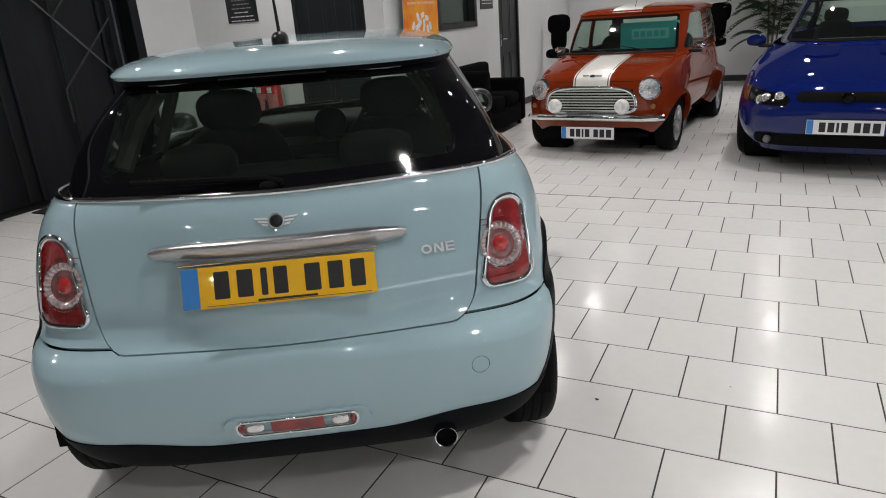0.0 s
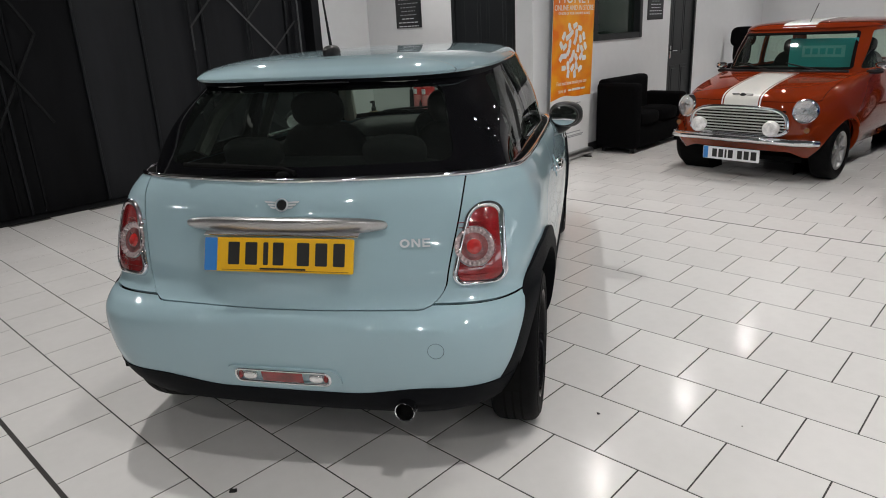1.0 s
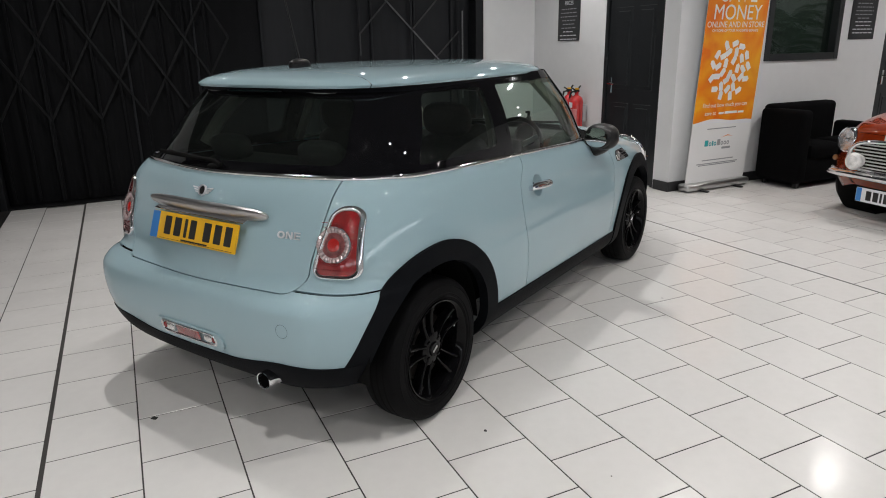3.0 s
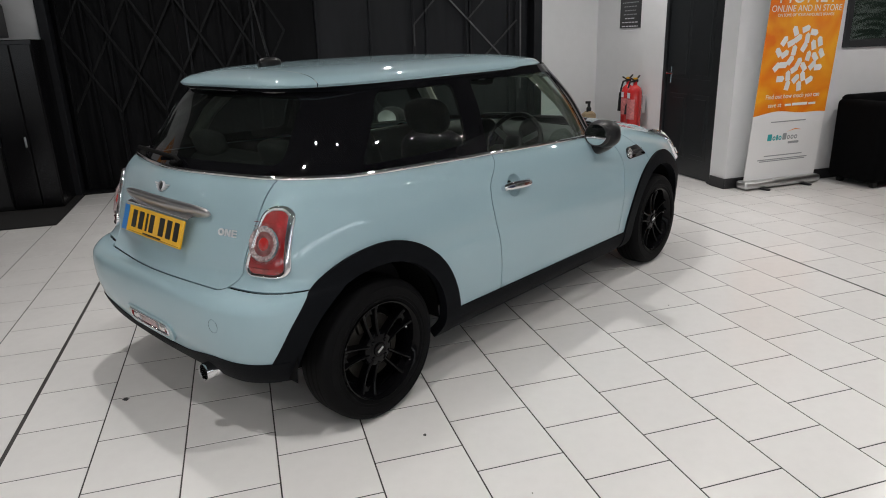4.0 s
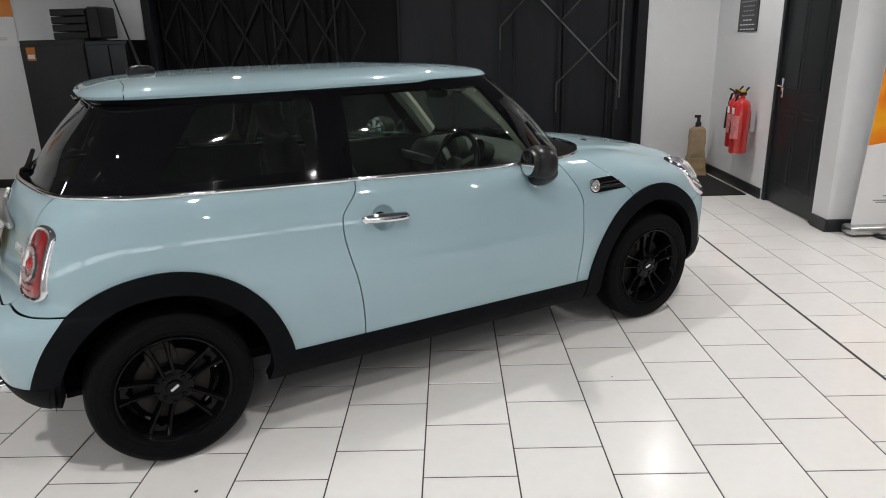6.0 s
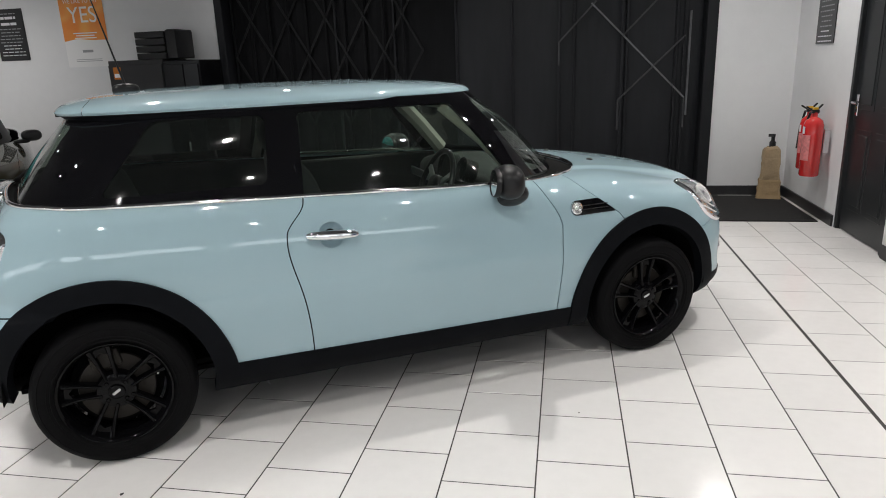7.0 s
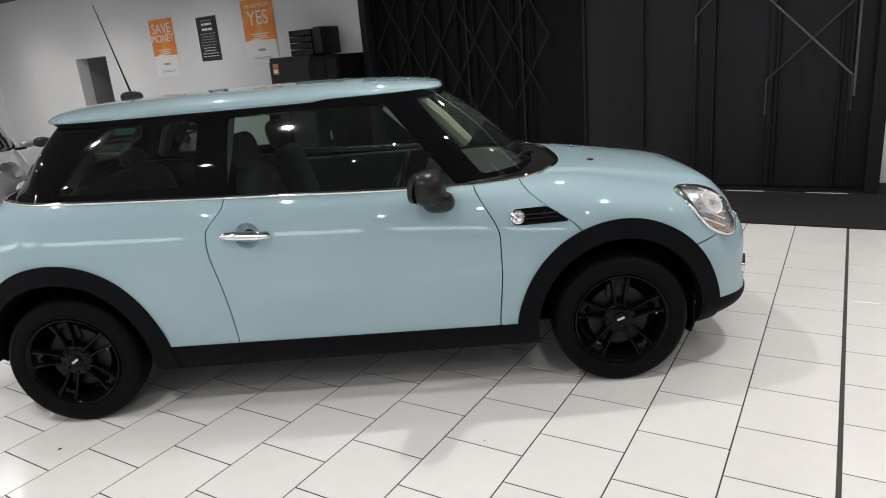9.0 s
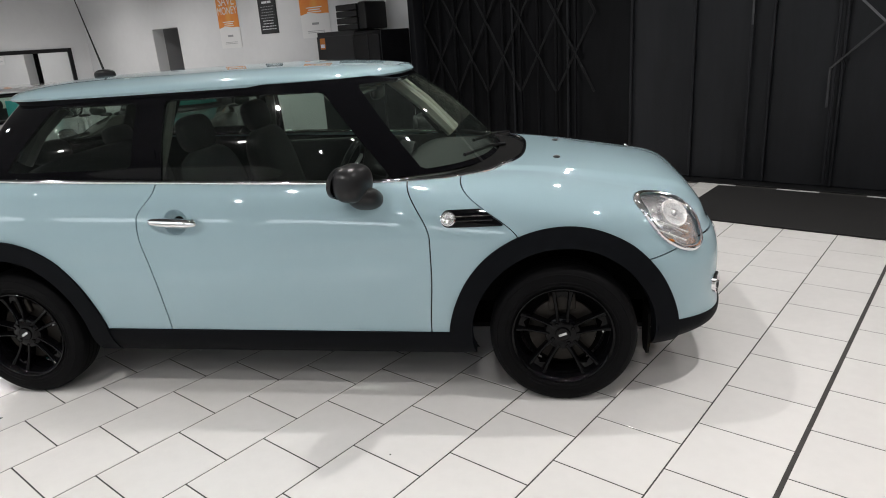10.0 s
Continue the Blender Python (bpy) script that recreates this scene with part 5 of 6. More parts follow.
part("mirror_glass", box(-0.98, 0.005, 0.57, 0.98, 0.015, 1.67), M["mirror"], sm)


# posters and banner: a white foot with a wavy top below an orange field
def wavy(w, z, amp, n=24):
    return [(-w / 2 + w * k / n, z + amp * math.sin(math.pi * k / n) * (0.6 + 0.4 * math.sin(2.2 * math.pi * k / n))) for k in range(n + 1)]


def poster(m, lines, label, h=0.83, w=0.58, name="wall_poster"):
    p = thing(name, m, label, "poster")
    up = pose(0, 0, 0, 90, 0, 0)
    part("sheet", plate_shape(rounded(w, h, 0.004, 2, 0, h / 2), -0.002, 0.002, up), M["white"], p)
    foot = wavy(w, h * 0.36, 0.03)
    part("orange_field", plate_shape(foot + [(w / 2, h), (-w / 2, h)], 0.0022, 0.0032, up), M["orange_sheen"], p)
    for words, size, z, sq in lines:
        text("lettering", words, size, up @ pose(0, z, 0.0036), M["white"], p, squeeze=sq)
    for k in range(3):
        wd = w * (0.55, 0.42, 0.5)[k]
        part("writing_bar", box(-wd / 2, -0.0042, h * 0.46 - 0.028 * k, wd / 2, -0.0034, h * 0.46 + 0.012 - 0.028 * k), M["white"], p)
    part("logo_shape", box(-0.07, -0.0034, h * 0.20, 0.07, -0.0022, h * 0.235), M["grey"], p)
    for k in range(2):
        part("writing_bar", box(-w * 0.3, -0.0030, h * 0.10 - 0.02 * k, w * 0.3, -0.0022, h * 0.108 - 0.02 * k), M["grey"], p)
    return p


poster(pose(WEST + 0.006, -1.70, 1.575, 0, 0, 90), (("WE LIKE TO SAY", 0.062, 0.745, 1.0), ("YES", 0.26, 0.585, 0.95)), "orange and white finance poster reading yes", 0.83)
poster(pose(WEST + 0.006, -3.70, 1.52, 0, 0, 90), (("SAVE", 0.20, 0.68, 0.95), ("MONEY", 0.155, 0.54, 0.95)), "orange and white finance poster reading save money", 0.82, 0.53)

ban = thing("roller_banner", pose(-3.40, 6.77, 0, 0, 0, 92), "tall orange and white pull-up banner with white lettering", "banner")
LEAN = 0.058      # the sheet hangs a little askew
up = pose(0, 0, 0.06, 90, 0, 0) @ Matrix(((1, LEAN, 0, 0), (0, 1, 0, 0), (0, 0, 1, 0), (0, 0, 0, 1)))
BW, BH = 0.86, 2.02
part("banner_sheet", plate_shape([(-BW / 2, 0), (BW / 2, 0), (BW / 2, BH), (-BW / 2, BH)], -0.0015, 0.0015, up), M["white"], ban)
part("orange_field", plate_shape(wavy(BW, 0.63, 0.045) + [(BW / 2, BH), (-BW / 2, BH)], 0.0018, 0.0026, up), M["orange"], ban)
part("base_case", box(-0.46, -0.075, 0.012, 0.46, 0.075, 0.085, 0.028, 3), M["alu"], ban, "silver base casing", True)
for s_ in (-1, 1):
    part("foot", blob(0.028, 0.10, 0.010, pose(0.25 * s_, -0.06, 0.012), 3), M["black"], ban, "", True)
part("pole", tube([(0, 0.04, 0.05), (2.03 * LEAN, 0.04, 2.09)], 0.011, 8), M["alu"], ban)
part("top_rail", box(-0.435, -0.012, 2.07, 0.435, 0.012, 2.095, 0.004, 1, None, pose(2.03 * LEAN, 0, 0)), M["alu"], ban)
for words, size, z, sq in (("SAVE", 0.235, 1.86, 0.98), ("MONEY", 0.20, 1.685, 0.98), ("ONLINE AND IN STORE", 0.078, 1.575, 0.98), ("ON SOME OF YOUR FAVOURITE BRANDS", 0.036, 1.52, 0.98),
                           ("Find out how much you can", 0.060, 0.80, 0.95)):
    text("lettering", words, size, up @ pose(0, z, 0.003), M["white"], ban, squeeze=sq)
text("lettering", "save at", 0.060, up @ pose(-0.20, 0.722, 0.003), M["white"], ban, squeeze=0.95)
for x0, x1, z1 in ((-0.08, -0.005, 0.728), (0.008, 0.19, 0.733), (0.203, 0.29, 0.728)):
    part("writing_bar", plate_shape([(x0, 0.708), (x1, 0.708), (x1, z1), (x0, z1)], 0.0028, 0.0034, up), M["white"], ban)
rng = random.Random(11)
tags = [(0.0, 1.10)]
for ring_r, cnt in ((0.09, 6), (0.16, 11), (0.225, 13)):
    for k in range(cnt):
        a = 2 * math.pi * (k + 0.3 * rng.random()) / cnt
        tags.append((ring_r * math.cos(a) * 1.15, 1.14 + ring_r * math.sin(a) * 1.15))
for k, (tx, tz) in enumerate(tags):
    a = rng.uniform(-70, 70)
    shape = [(-0.030, -0.020), (0.022, -0.020), (0.036, 0.0), (0.022, 0.020), (-0.030, 0.020)]
    part("price_tag_print", plate_shape([(x * 1.42, y * 1.36) for x, y in shape], 0.0028, 0.0034, up @ pose(tx, tz, 0, 0, 0, a + 60)), M["white"], ban)
for k, (w_, h_) in enumerate(((0.052, 0.062), (0.036, 0.040), (0.022, 0.052), (0.036, 0.040), (0.046, 0.062), (0.036, 0.040), (0.036, 0.040), (0.036, 0.040))):
    cx = (-0.195, -0.142, -0.106, -0.070, -0.018, 0.032, 0.076, 0.120)[k]
    part("logo_shape", plate_shape(rounded(w_, h_, min(w_, h_) * 0.45 if h_ < 0.05 else 0.008, 4, cx, 0.390 + h_ / 2), 0.0018, 0.0024, up), M["teal" if k < 4 else "grey"], ban)
    if h_ < 0.05:
        part("logo_eye", plate_shape(rounded(w_ * 0.45, h_ * 0.45, w_ * 0.2, 4, cx, 0.390 + h_ / 2), 0.0024, 0.0028, up), M["white"], ban)
part("logo_swoosh", plate_shape([(0.0, 0.465), (0.10, 0.492), (0.18, 0.475), (0.10, 0.482)], 0.0018, 0.0024, up), M["orange"], ban)
part("logo_shape", plate_shape(rounded(0.13, 0.022, 0.006, 2, 0.10, 0.36), 0.0018, 0.0024, up), M["grey"], ban)
for z, w_ in ((0.56, 0.42), (0.24, 0.46), (0.205, 0.6), (0.19, 0.55)):
    part("writing_bar", plate_shape([(-w_ / 2, z), (w_ / 2, z), (w_ / 2, z + 0.010), (-w_ / 2, z + 0.010)], 0.0018, 0.0024, up), M["grey"], ban)

# sofa
so = thing("sofa", pose(OFFICE + 0.06, 8.05, 0, 0, 0, 90), "low black fabric two-seat sofa against the wall", "sofa")
part("base", box(-0.66, -0.52, 0.05, 0.66, -0.02, 0.30, 0.03, 3), M["sofa"], so, "", True)
part("backrest", box(-0.64, -0.18, 0.28, 0.34, -0.01, 0.84, 0.05, 4), M["sofa"], so, "", True)
for x in (-0.25, 0.25):
    part("seat_cushion", blob(0.245, 0.20, 0.085, pose(x, -0.34, 0.37), 5), M["sofa"], so, "", True)
for x, top in ((-0.60, 0.80), (0.60, 0.60)):
    part("armrest", box(x - 0.08, -0.54, 0.05, x + 0.08, -0.02, top, 0.045, 4), M["sofa"], so, "", True)
for x in (-0.58, 0.58):
    for y in (-0.47, -0.1):
        part("foot", box(x - 0.025, y - 0.025, 0.0, x + 0.025, y + 0.025, 0.06, 0.004, 1), M["black"], so)

# fire extinguishers on the wall
def extinguisher(m, r, h, label):
    e = thing("fire_extinguisher", m, label, "fire extinguisher", "fire extinguishers")
    part("cylinder", lathe([(0.0, 0.0), (r * 0.9, 0.0), (r, 0.012), (r, h - 0.06), (r * 0.85, h - 0.02), (r * 0.45, h + 0.005), (0.022, h + 0.012), (0.022, h + 0.05), (0.0, h + 0.05)], 32), M["fire"], e, "", True, 40)
    part("instruction_label", lathe([(r + 0.001, 0.14), (r + 0.001, h - 0.14)], 14, None, None, -150, 120), M["pinkpaper"], e, "pale pink printed label")
    part("label_square", lathe([(r + 0.0016, h - 0.13), (r + 0.0016, h - 0.07)], 6, None, None, -120, 50), M["platewhite"], e)
    part("valve", box(-0.02, -0.03, h + 0.04, 0.02, 0.03, h + 0.075, 0.006, 1), M["black"], e)
    part("lever", box(-0.012, 0.0, -0.006, 0.012, 0.075, 0.007, 0.004, 1, None, pose(0, 0.004, h + 0.062, 48, 0, 0)), M["black"], e)
    part("handle", box(-0.012, 0.0, -0.006, 0.012, 0.085, 0.007, 0.004, 1, None, pose(0, -0.004, h + 0.055, 148, 0, 0)), M["black"], e)
    part("seal_tag", box(-0.016, -0.022, h + 0.072, 0.016, 0.018, h + 0.092, 0.003, 1), M["yellow"], e, "yellow seal tag")
    part("hose", tube([(-0.02, 0, h + 0.055), (-0.09, -0.01, h + 0.04), (-r - 0.045, -0.02, h - 0.05), (-r - 0.045, -0.02, h * 0.7)], 0.011, 8), M["black"], e)
    part("horn", lathe([(0.0, 0.0), (0.031, 0.0), (0.021, 0.21), (0.0, 0.21)], 16, pose(-r - 0.045, -0.02, h * 0.36)), M["black"], e)
    part("bracket", box(-0.03, r, h * 0.4, 0.03, r + 0.05, h * 0.8, 0.004, 1), M["satin"], e)
    return e


extinguisher(pose(-4.90, NORTH - 0.15, 0.40), 0.080, 0.50, "red fire extinguisher with a black horn hung on the wall")
extinguisher(pose(-5.06, NORTH - 0.14, 0.44), 0.070, 0.46, "slim red fire extinguisher with black hose on the wall")

# paper bag with a bottle in the corner
bag = thing("paper_bag", pose(-5.84, 6.02, 0.0, 0, 0, 78), "crumpled brown kraft paper bag standing in the corner", "paper bag")
rng = random.Random(9)


def crumpled(levels):
    """A creased paper sleeve through rounded outlines of width, depth and height."""
    bm = bmesh.new()
    prev = None
    for w_, d_, z in levels:
        row = [bm.verts.new((x + rng.uniform(-0.009, 0.009), y + rng.uniform(-0.008, 0.008), max(0.0, z + rng.uniform(-0.008, 0.008) * (z > 0)))) for x, y in rounded(w_, d_, 0.02, 3)]
        if prev:
            for k in range(len(row)):
                bm.faces.new((prev[k], prev[(k + 1) % len(row)], row[(k + 1) % len(row)], row[k]))
        prev = row
    bmesh.ops.recalc_face_normals(bm, faces=bm.faces[:])
    return bm


part("bag_body", crumpled([(0.232, 0.150, 0.0), (0.222, 0.146, 0.05), (0.212, 0.142, 0.10), (0.203, 0.136, 0.15), (0.195, 0.132, 0.19), (0.190, 0.128, 0.205)]), M["paper"], bag)
part("bag_top", crumpled([(0.186, 0.124, 0.18), (0.182, 0.122, 0.24), (0.176, 0.118, 0.31), (0.170, 0.114, 0.37), (0.166, 0.108, 0.43), (0.160, 0.102, 0.495), (0.135, 0.09, 0.52), (0.085, 0.07, 0.533), (0.05, 0.05, 0.54)]), M["palepaper"], bag, "paler creased upper part")
part("bottle_neck", lathe([(0.03, 0.50), (0.032, 0.58), (0.018, 0.60), (0.018, 0.64), (0.0, 0.64)], 16), M["black"], bag, "black bottle top")
part("spray_head", box(-0.045, -0.012, 0.635, 0.02, 0.012, 0.665, 0.004, 1), M["black"], bag)

# black cabinets by the gate
cb = thing("tall_cabinet", pose(-5.98, -0.06, 0), "tall glossy black storage cabinet on a black mat", "cabinet")
part("body", box(0.0, -0.33, 0.014, 0.50, 0.10, 1.60, 0.006, 1), M["cabinet"], cb)
part("door", box(0.502, -0.32, 0.05, 0.525, -0.09, 1.56, 0.004, 1), M["cabinet"], cb)
part("door", box(0.502, -0.08, 0.05, 0.525, 0.09, 1.56, 0.004, 1), M["cabinet"], cb)
part("handle", box(0.525, -0.12, 0.62, 0.545, -0.105, 0.72, 0.004, 1), M["satin"], cb)
cb2 = thing("grey_cabinet", pose(-5.98, -0.72, 0), "dark grey storage cabinet with an orange sticker", "cabinet")
part("body", box(0.0, -0.35, 0.014, 0.48, 0.32, 1.62, 0.006, 1), M["cabgrey"], cb2)
part("door", box(0.482, -0.34, 0.05, 0.502, 0.31, 1.57, 0.004, 1), M["cabgrey"], cb2)
part("sticker", box(0.503, -0.28, 1.42, 0.506, -0.19, 1.55), M["amber"], cb2, "orange sticker")
part("sticker_label", box(0.5065, -0.27, 1.44, 0.508, -0.20, 1.48), M["platewhite"], cb2)
pr = thing("box_file_stack", pose(-5.75, -0.42, 1.622), "stack of black trays on top of the cabinets", "trays")
for k in range(4):
    part("tray", box(-0.15, -0.30, 0.075 * k, 0.22, 0.05, 0.075 * k + 0.066, 0.006, 1), M["black"], pr)
pr2 = thing("printer", pose(-5.75, -0.20, 1.622), "black box-shaped printer on top of the cabinets", "printer")
part("body", box(-0.16, -0.165, 0.0, 0.20, -0.04, 0.30, 0.012, 2), M["black"], pr2)
part("cover", box(-0.16, -0.155, 0.300, 0.18, -0.05, 0.308, 0.003, 1), M["cabgrey"], pr2)

# black stools by the far wall
def stool(m):
    c = thing("bar_stool", m, "black high-backed bar stool near the far wall", "stool", "bar stools")
    part("seat", blob(0.19, 0.19, 0.075, pose(0, 0, 0.71), 3.5), M["sofa"], c, "", True)
    part("backrest", blob(0.185, 0.05, 0.15, pose(0, 0.20, 1.16, -10, 0, 0), 3.5), M["sofa"], c, "", True)
    part("back_pad", blob(0.13, 0.045, 0.20, pose(0, 0.17, 0.95, -8, 0, 0), 3.5), M["sofa"], c, "", True)
    part("pedestal", lathe([(0.0, 0.0), (0.20, 0.0), (0.20, 0.012), (0.025, 0.03), (0.025, 0.66), (0.0, 0.66)], 24), M["satin"], c, "", True, 40)
    part("foot_ring", tube([(0.13 * math.cos(a), 0.13 * math.sin(a), 0.30) for a in np.linspace(0, 6.28, 16, endpoint=False)], 0.009, 6, None, True), M["satin"], c, "", True)


stool(pose(-3.18, 11.2, 0, 0, 0, 10))
stool(pose(-0.90, 12.3, 0, 0, 0, -20))

# palm in a pot
pl = thing("potted_palm", pose(-0.02, 12.3, 0), "tall green palm in a dark pot by the far wall", "plant")
part("pot", lathe([(0.0, 0.0), (0.16, 0.0), (0.21, 0.36), (0.225, 0.37), (0.20, 0.36), (0.19, 0.30), (0.0, 0.30)], 28), M["pot"], pl, "", True, 40)
rng = random.Random(21)
for k in range(4):
    a = 1.6 * k
    part("stem", tube([(0.04 * math.cos(a), 0.04 * math.sin(a), 0.3), (0.07 * math.cos(a), 0.07 * math.sin(a), 0.9), (0.12 * math.cos(a), 0.12 * math.sin(a), 1.3 + 0.15 * k)], 0.016, 8, None, False, 0.6), M["stem"], pl)
for k in range(105):
    a, lift = rng.uniform(0, 6.28), rng.uniform(0.1, 1.0)
    base = Vector((0.1 * math.cos(a), 0.1 * math.sin(a), rng.uniform(0.75, 1.95)))
    ln = rng.uniform(0.4, 0.72)
    fr_ = bmesh.new()
    for j in range(2, 15):
        f = j / 15
        c = base + Vector((math.cos(a) * ln * f, math.sin(a) * ln * f, lift * ln * f - 0.75 * ln * f * f))
        for s_ in (-1, 1):
            d = Vector((-math.sin(a) * s_ + 0.6 * math.cos(a), math.cos(a) * s_ + 0.6 * math.sin(a), -0.35)).normalized()
            l2 = 0.20 * math.sin(math.pi * (0.15 + 0.8 * f))
            wv = Vector((math.cos(a), math.sin(a), 0.2)) * 0.021
            fr_.faces.new([fr_.verts.new(c - wv), fr_.verts.new(c + d * l2 * 0.5 - wv + Vector((0, 0, 0.012))), fr_.verts.new(c + d * l2), fr_.verts.new(c + d * l2 * 0.5 + wv), fr_.verts.new(c + wv)])
    part("frond", fr_, M["leaf"], pl)


# ---- the other cars ----
def other_car(name, m, label, paint, rows, mid, knee, green, gmid, gknee, roofrows, base, wr, wy, fit_):
    """A parked car from its levels, with glass house, roof, wheels, lamps, bumper and plate."""
    c = thing(name, m, label, "car")
    sk = Skin.loft(rows, mid, knee, n=110, per=7)
    ring_ = lambda x, z, r: np.minimum(np.hypot(x, z - wr), np.hypot(x - base, z - wr)) - r
    body = sk.cut(lambda x, y, z: np.where(np.abs(y) > 0.3, ring_(x, z, wr + 0.05), 1.0))
    bon = lambda x, y, z: np.minimum(x - fit_["bonnet"], np.minimum(z - fit_["bonnet_z"], 0.86 * fit_["w"] - np.abs(y)))
    b = body.cut(lambda x, y, z: -bon(x, y, z), 0.002).rim(0.01).make("body", paint, c)
    body.cut(bon, 0.002).rim(0.01).make("bonnet", paint, c)
    sk.cut(lambda x, y, z: np.where(np.abs(y) > 0.3, ring_(x, z, wr + 0.03), 1.0)).out(-0.012).make("inner_shell", M["liner"], c)
    for side in (-1, 1):
        for x0 in fit_["doors"]:
            sk.cut(lambda x, y, z: side * y).cut(lambda x, y, z: np.minimum(np.minimum(0.003 - np.abs(x - x0), z - 0.3), fit_["belt"] - z)).out(0.001).make("door_gap", M["liner"], b)
        if fit_.get("arch"):
            for ax in (0.0, base):
                far_ = lambda x, z: np.hypot(x - ax, z - wr)
                ar = sk.cut(lambda x, y, z: side * y - 0.3).cut(lambda x, y, z: wr + 0.2 - far_(x, z)).refine(2)
                ar = ar.cut(lambda x, y, z: far_(x, z) - wr - 0.028).cut(lambda x, y, z: wr + 0.125 - far_(x, z))
                flare = 0.002 + fit_["arch"] * smoothstep(wr + 0.125, wr + 0.045, far_(ar.pts[:, 0], ar.pts[:, 2]))
                Skin(ar.pts + ar.nor * flare[:, None], ar.nor, ar.faces).rim(0.05).make("wheel_arch", paint, c)
    gr = Skin.loft(green, gmid, gknee, n=110, per=8)
    za, zb = green[0][6], green[-1][6]
    t = lambda z: (z - za) / (zb - za)
    front = lambda z: green[0][1] + (green[-1][1] - green[0][1]) * t(z)
    rear = lambda z: green[0][0] + (green[-1][0] - green[0][0]) * t(z)
    wid = lambda z: green[0][2] + (green[-1][2] - green[0][2]) * t(z)
    lo, hi = za + 0.03, zb - 0.035
    scr = lambda x, y, z: np.where(x > gmid, box_f(y, z, -wid(z) * 0.86, wid(z) * 0.86, lo, hi, 0.03), -1.0)
    rea = lambda x, y, z: np.where(x < gmid - 0.3, box_f(y, z, -wid(z) * 0.8, wid(z) * 0.8, lo, hi, 0.03), -1.0)
    pil = fit_["pillar"]
    sid1 = lambda x, y, z: np.where(np.abs(y) > wid(z) * 0.88, box_f(x, z, pil + 0.04, front(z) - 0.20, lo, hi, 0.03), -1.0)
    sid2 = lambda x, y, z: np.where(np.abs(y) > wid(z) * 0.88, box_f(x, z, rear(z) + 0.20, pil - 0.04, lo, hi, 0.03), -1.0)
    fr_ = gr
    if not fit_.get("open"):
        for f in (scr, rea, sid1, sid2):
            fr_ = fr_.cut(lambda x, y, z: -f(x, y, z))
        fr_.rim(0.02).make("pillar_frame", fit_.get("pillar_mat", paint), c)
        gr.cut(rea).make("rear_window", M["glass"], c)
        for f in (sid1, sid2):
            for side in (-1, 1):
                gr.cut(f).cut(lambda x, y, z: side * y).make("side_window", M["glass"], c)
        Skin.loft(roofrows, gmid - 0.15, gmid + 0.2, n=90, per=6).make("roof", paint, c)
    else:
        gr.cut(lambda x, y, z: np.where(x > gmid, box_f(y, z, -wid(z) * 0.95, wid(z) * 0.95, za, zb, 0.03), -1.0)).cut(lambda x, y, z: -scr(x, y, z)).rim(0.03).make("windscreen_frame", M["black"], c)
        part("tonneau", blob(0.5, wid(za) * 0.9, 0.05, pose(green[0][0] + 0.55, 0, za), 4), M["black"], c, "", True)
    gr.cut(scr).make("windscreen", M["glass"], c)
    band = gr.cut(lambda x, y, z: x - gmid).refine(2).cut(scr)
    band.cut(lambda x, y, z: 0.020 - scr(x, y, z)).out(0.005).rim(0.01).make("windscreen_seal", M["liner"], c)
    for y in (-0.33, 0.33):
        s_ = part("seat_back", blob(0.07, 0.20, 0.26, pose(pil + 0.0, y, za - 0.10, 0, -14, 0), 3.5), fit_.get("seat", M["seat"]), c, "", True)
        part("headrest", blob(0.05, 0.12, 0.08, pose(pil - 0.07, y, za + 0.20, 0, -12, 0), 3), fit_.get("seat", M["seat"]), s_, "", True)
    part("dashboard", blob(0.2, wid(za) * 0.86, 0.09, pose(green[0][1] - 0.36, 0, za - 0.05), 4), M["dash"], c, "", True)
    if fit_.get("board"):
        bx = green[0][1] - 0.30
        pb = part("price_board", box(bx - 0.004, -0.06, za + 0.03, bx + 0.004, 0.54, za + 0.30, 0.003, 1, None, pose(0, 0, 0)), M["teal"], c, "teal price board in the windscreen")
        part("price_panel", box(bx + 0.005, 0.06, za + 0.13, bx + 0.007, 0.44, za + 0.235), M["paleteal"], pb)
        for q in range(5):
            part("price_bar", box(bx + 0.0075, 0.085 + 0.068 * q, za + 0.155, bx + 0.009, 0.135 + 0.068 * q, za + 0.21), M["teal"], pb)
        part("price_sheet", box(bx + 0.02, 0.05, za + 0.02, bx + 0.10, 0.46, za + 0.03), M["white"], pb)
    for side in (-1, 1):
        for ax in (0.0, base):
            w = new("wheel")
            w.parent, w.matrix_basis = c, pose(ax, side * wy, wr, -90 * side, 0, 0)
            part("tyre", lathe([(wr * 0.66, -0.08), (wr * 0.80, -0.088), (wr * 0.95, -0.08), (wr, -0.055), (wr, 0.055), (wr * 0.95, 0.08), (wr * 0.80, 0.088), (wr * 0.66, 0.08)], 48), M["tyre"], w, "", True, 60)
            part("rim", lathe([(wr * 0.66, 0.078), (wr * 0.62, 0.07), (wr * 0.56, 0.03), (wr * 0.54, -0.05)], 40), M["alu"], w, "", True, 50)
            for k in range(8):
                part("spoke", box(0.03, -0.014, 0.045, wr * 0.60, 0.014, 0.068, 0.005, 1, None, pose(0, 0, 0, 0, 0, 45 * k)), M["alu"], w)
            part("hub", lathe([(0.0, 0.072), (0.03, 0.07), (0.05, 0.05), (0.05, 0.0), (wr * 0.55, -0.03)], 24), M["alu"], w, "", True, 40)
            part("wheel_well", lathe([(wr + 0.04, -0.02), (wr + 0.04, -0.30), (0.0, -0.30)], 28, pose(0, 0, 0.03), None, -100 if side < 0 else 80, 200), M["liner"], w)
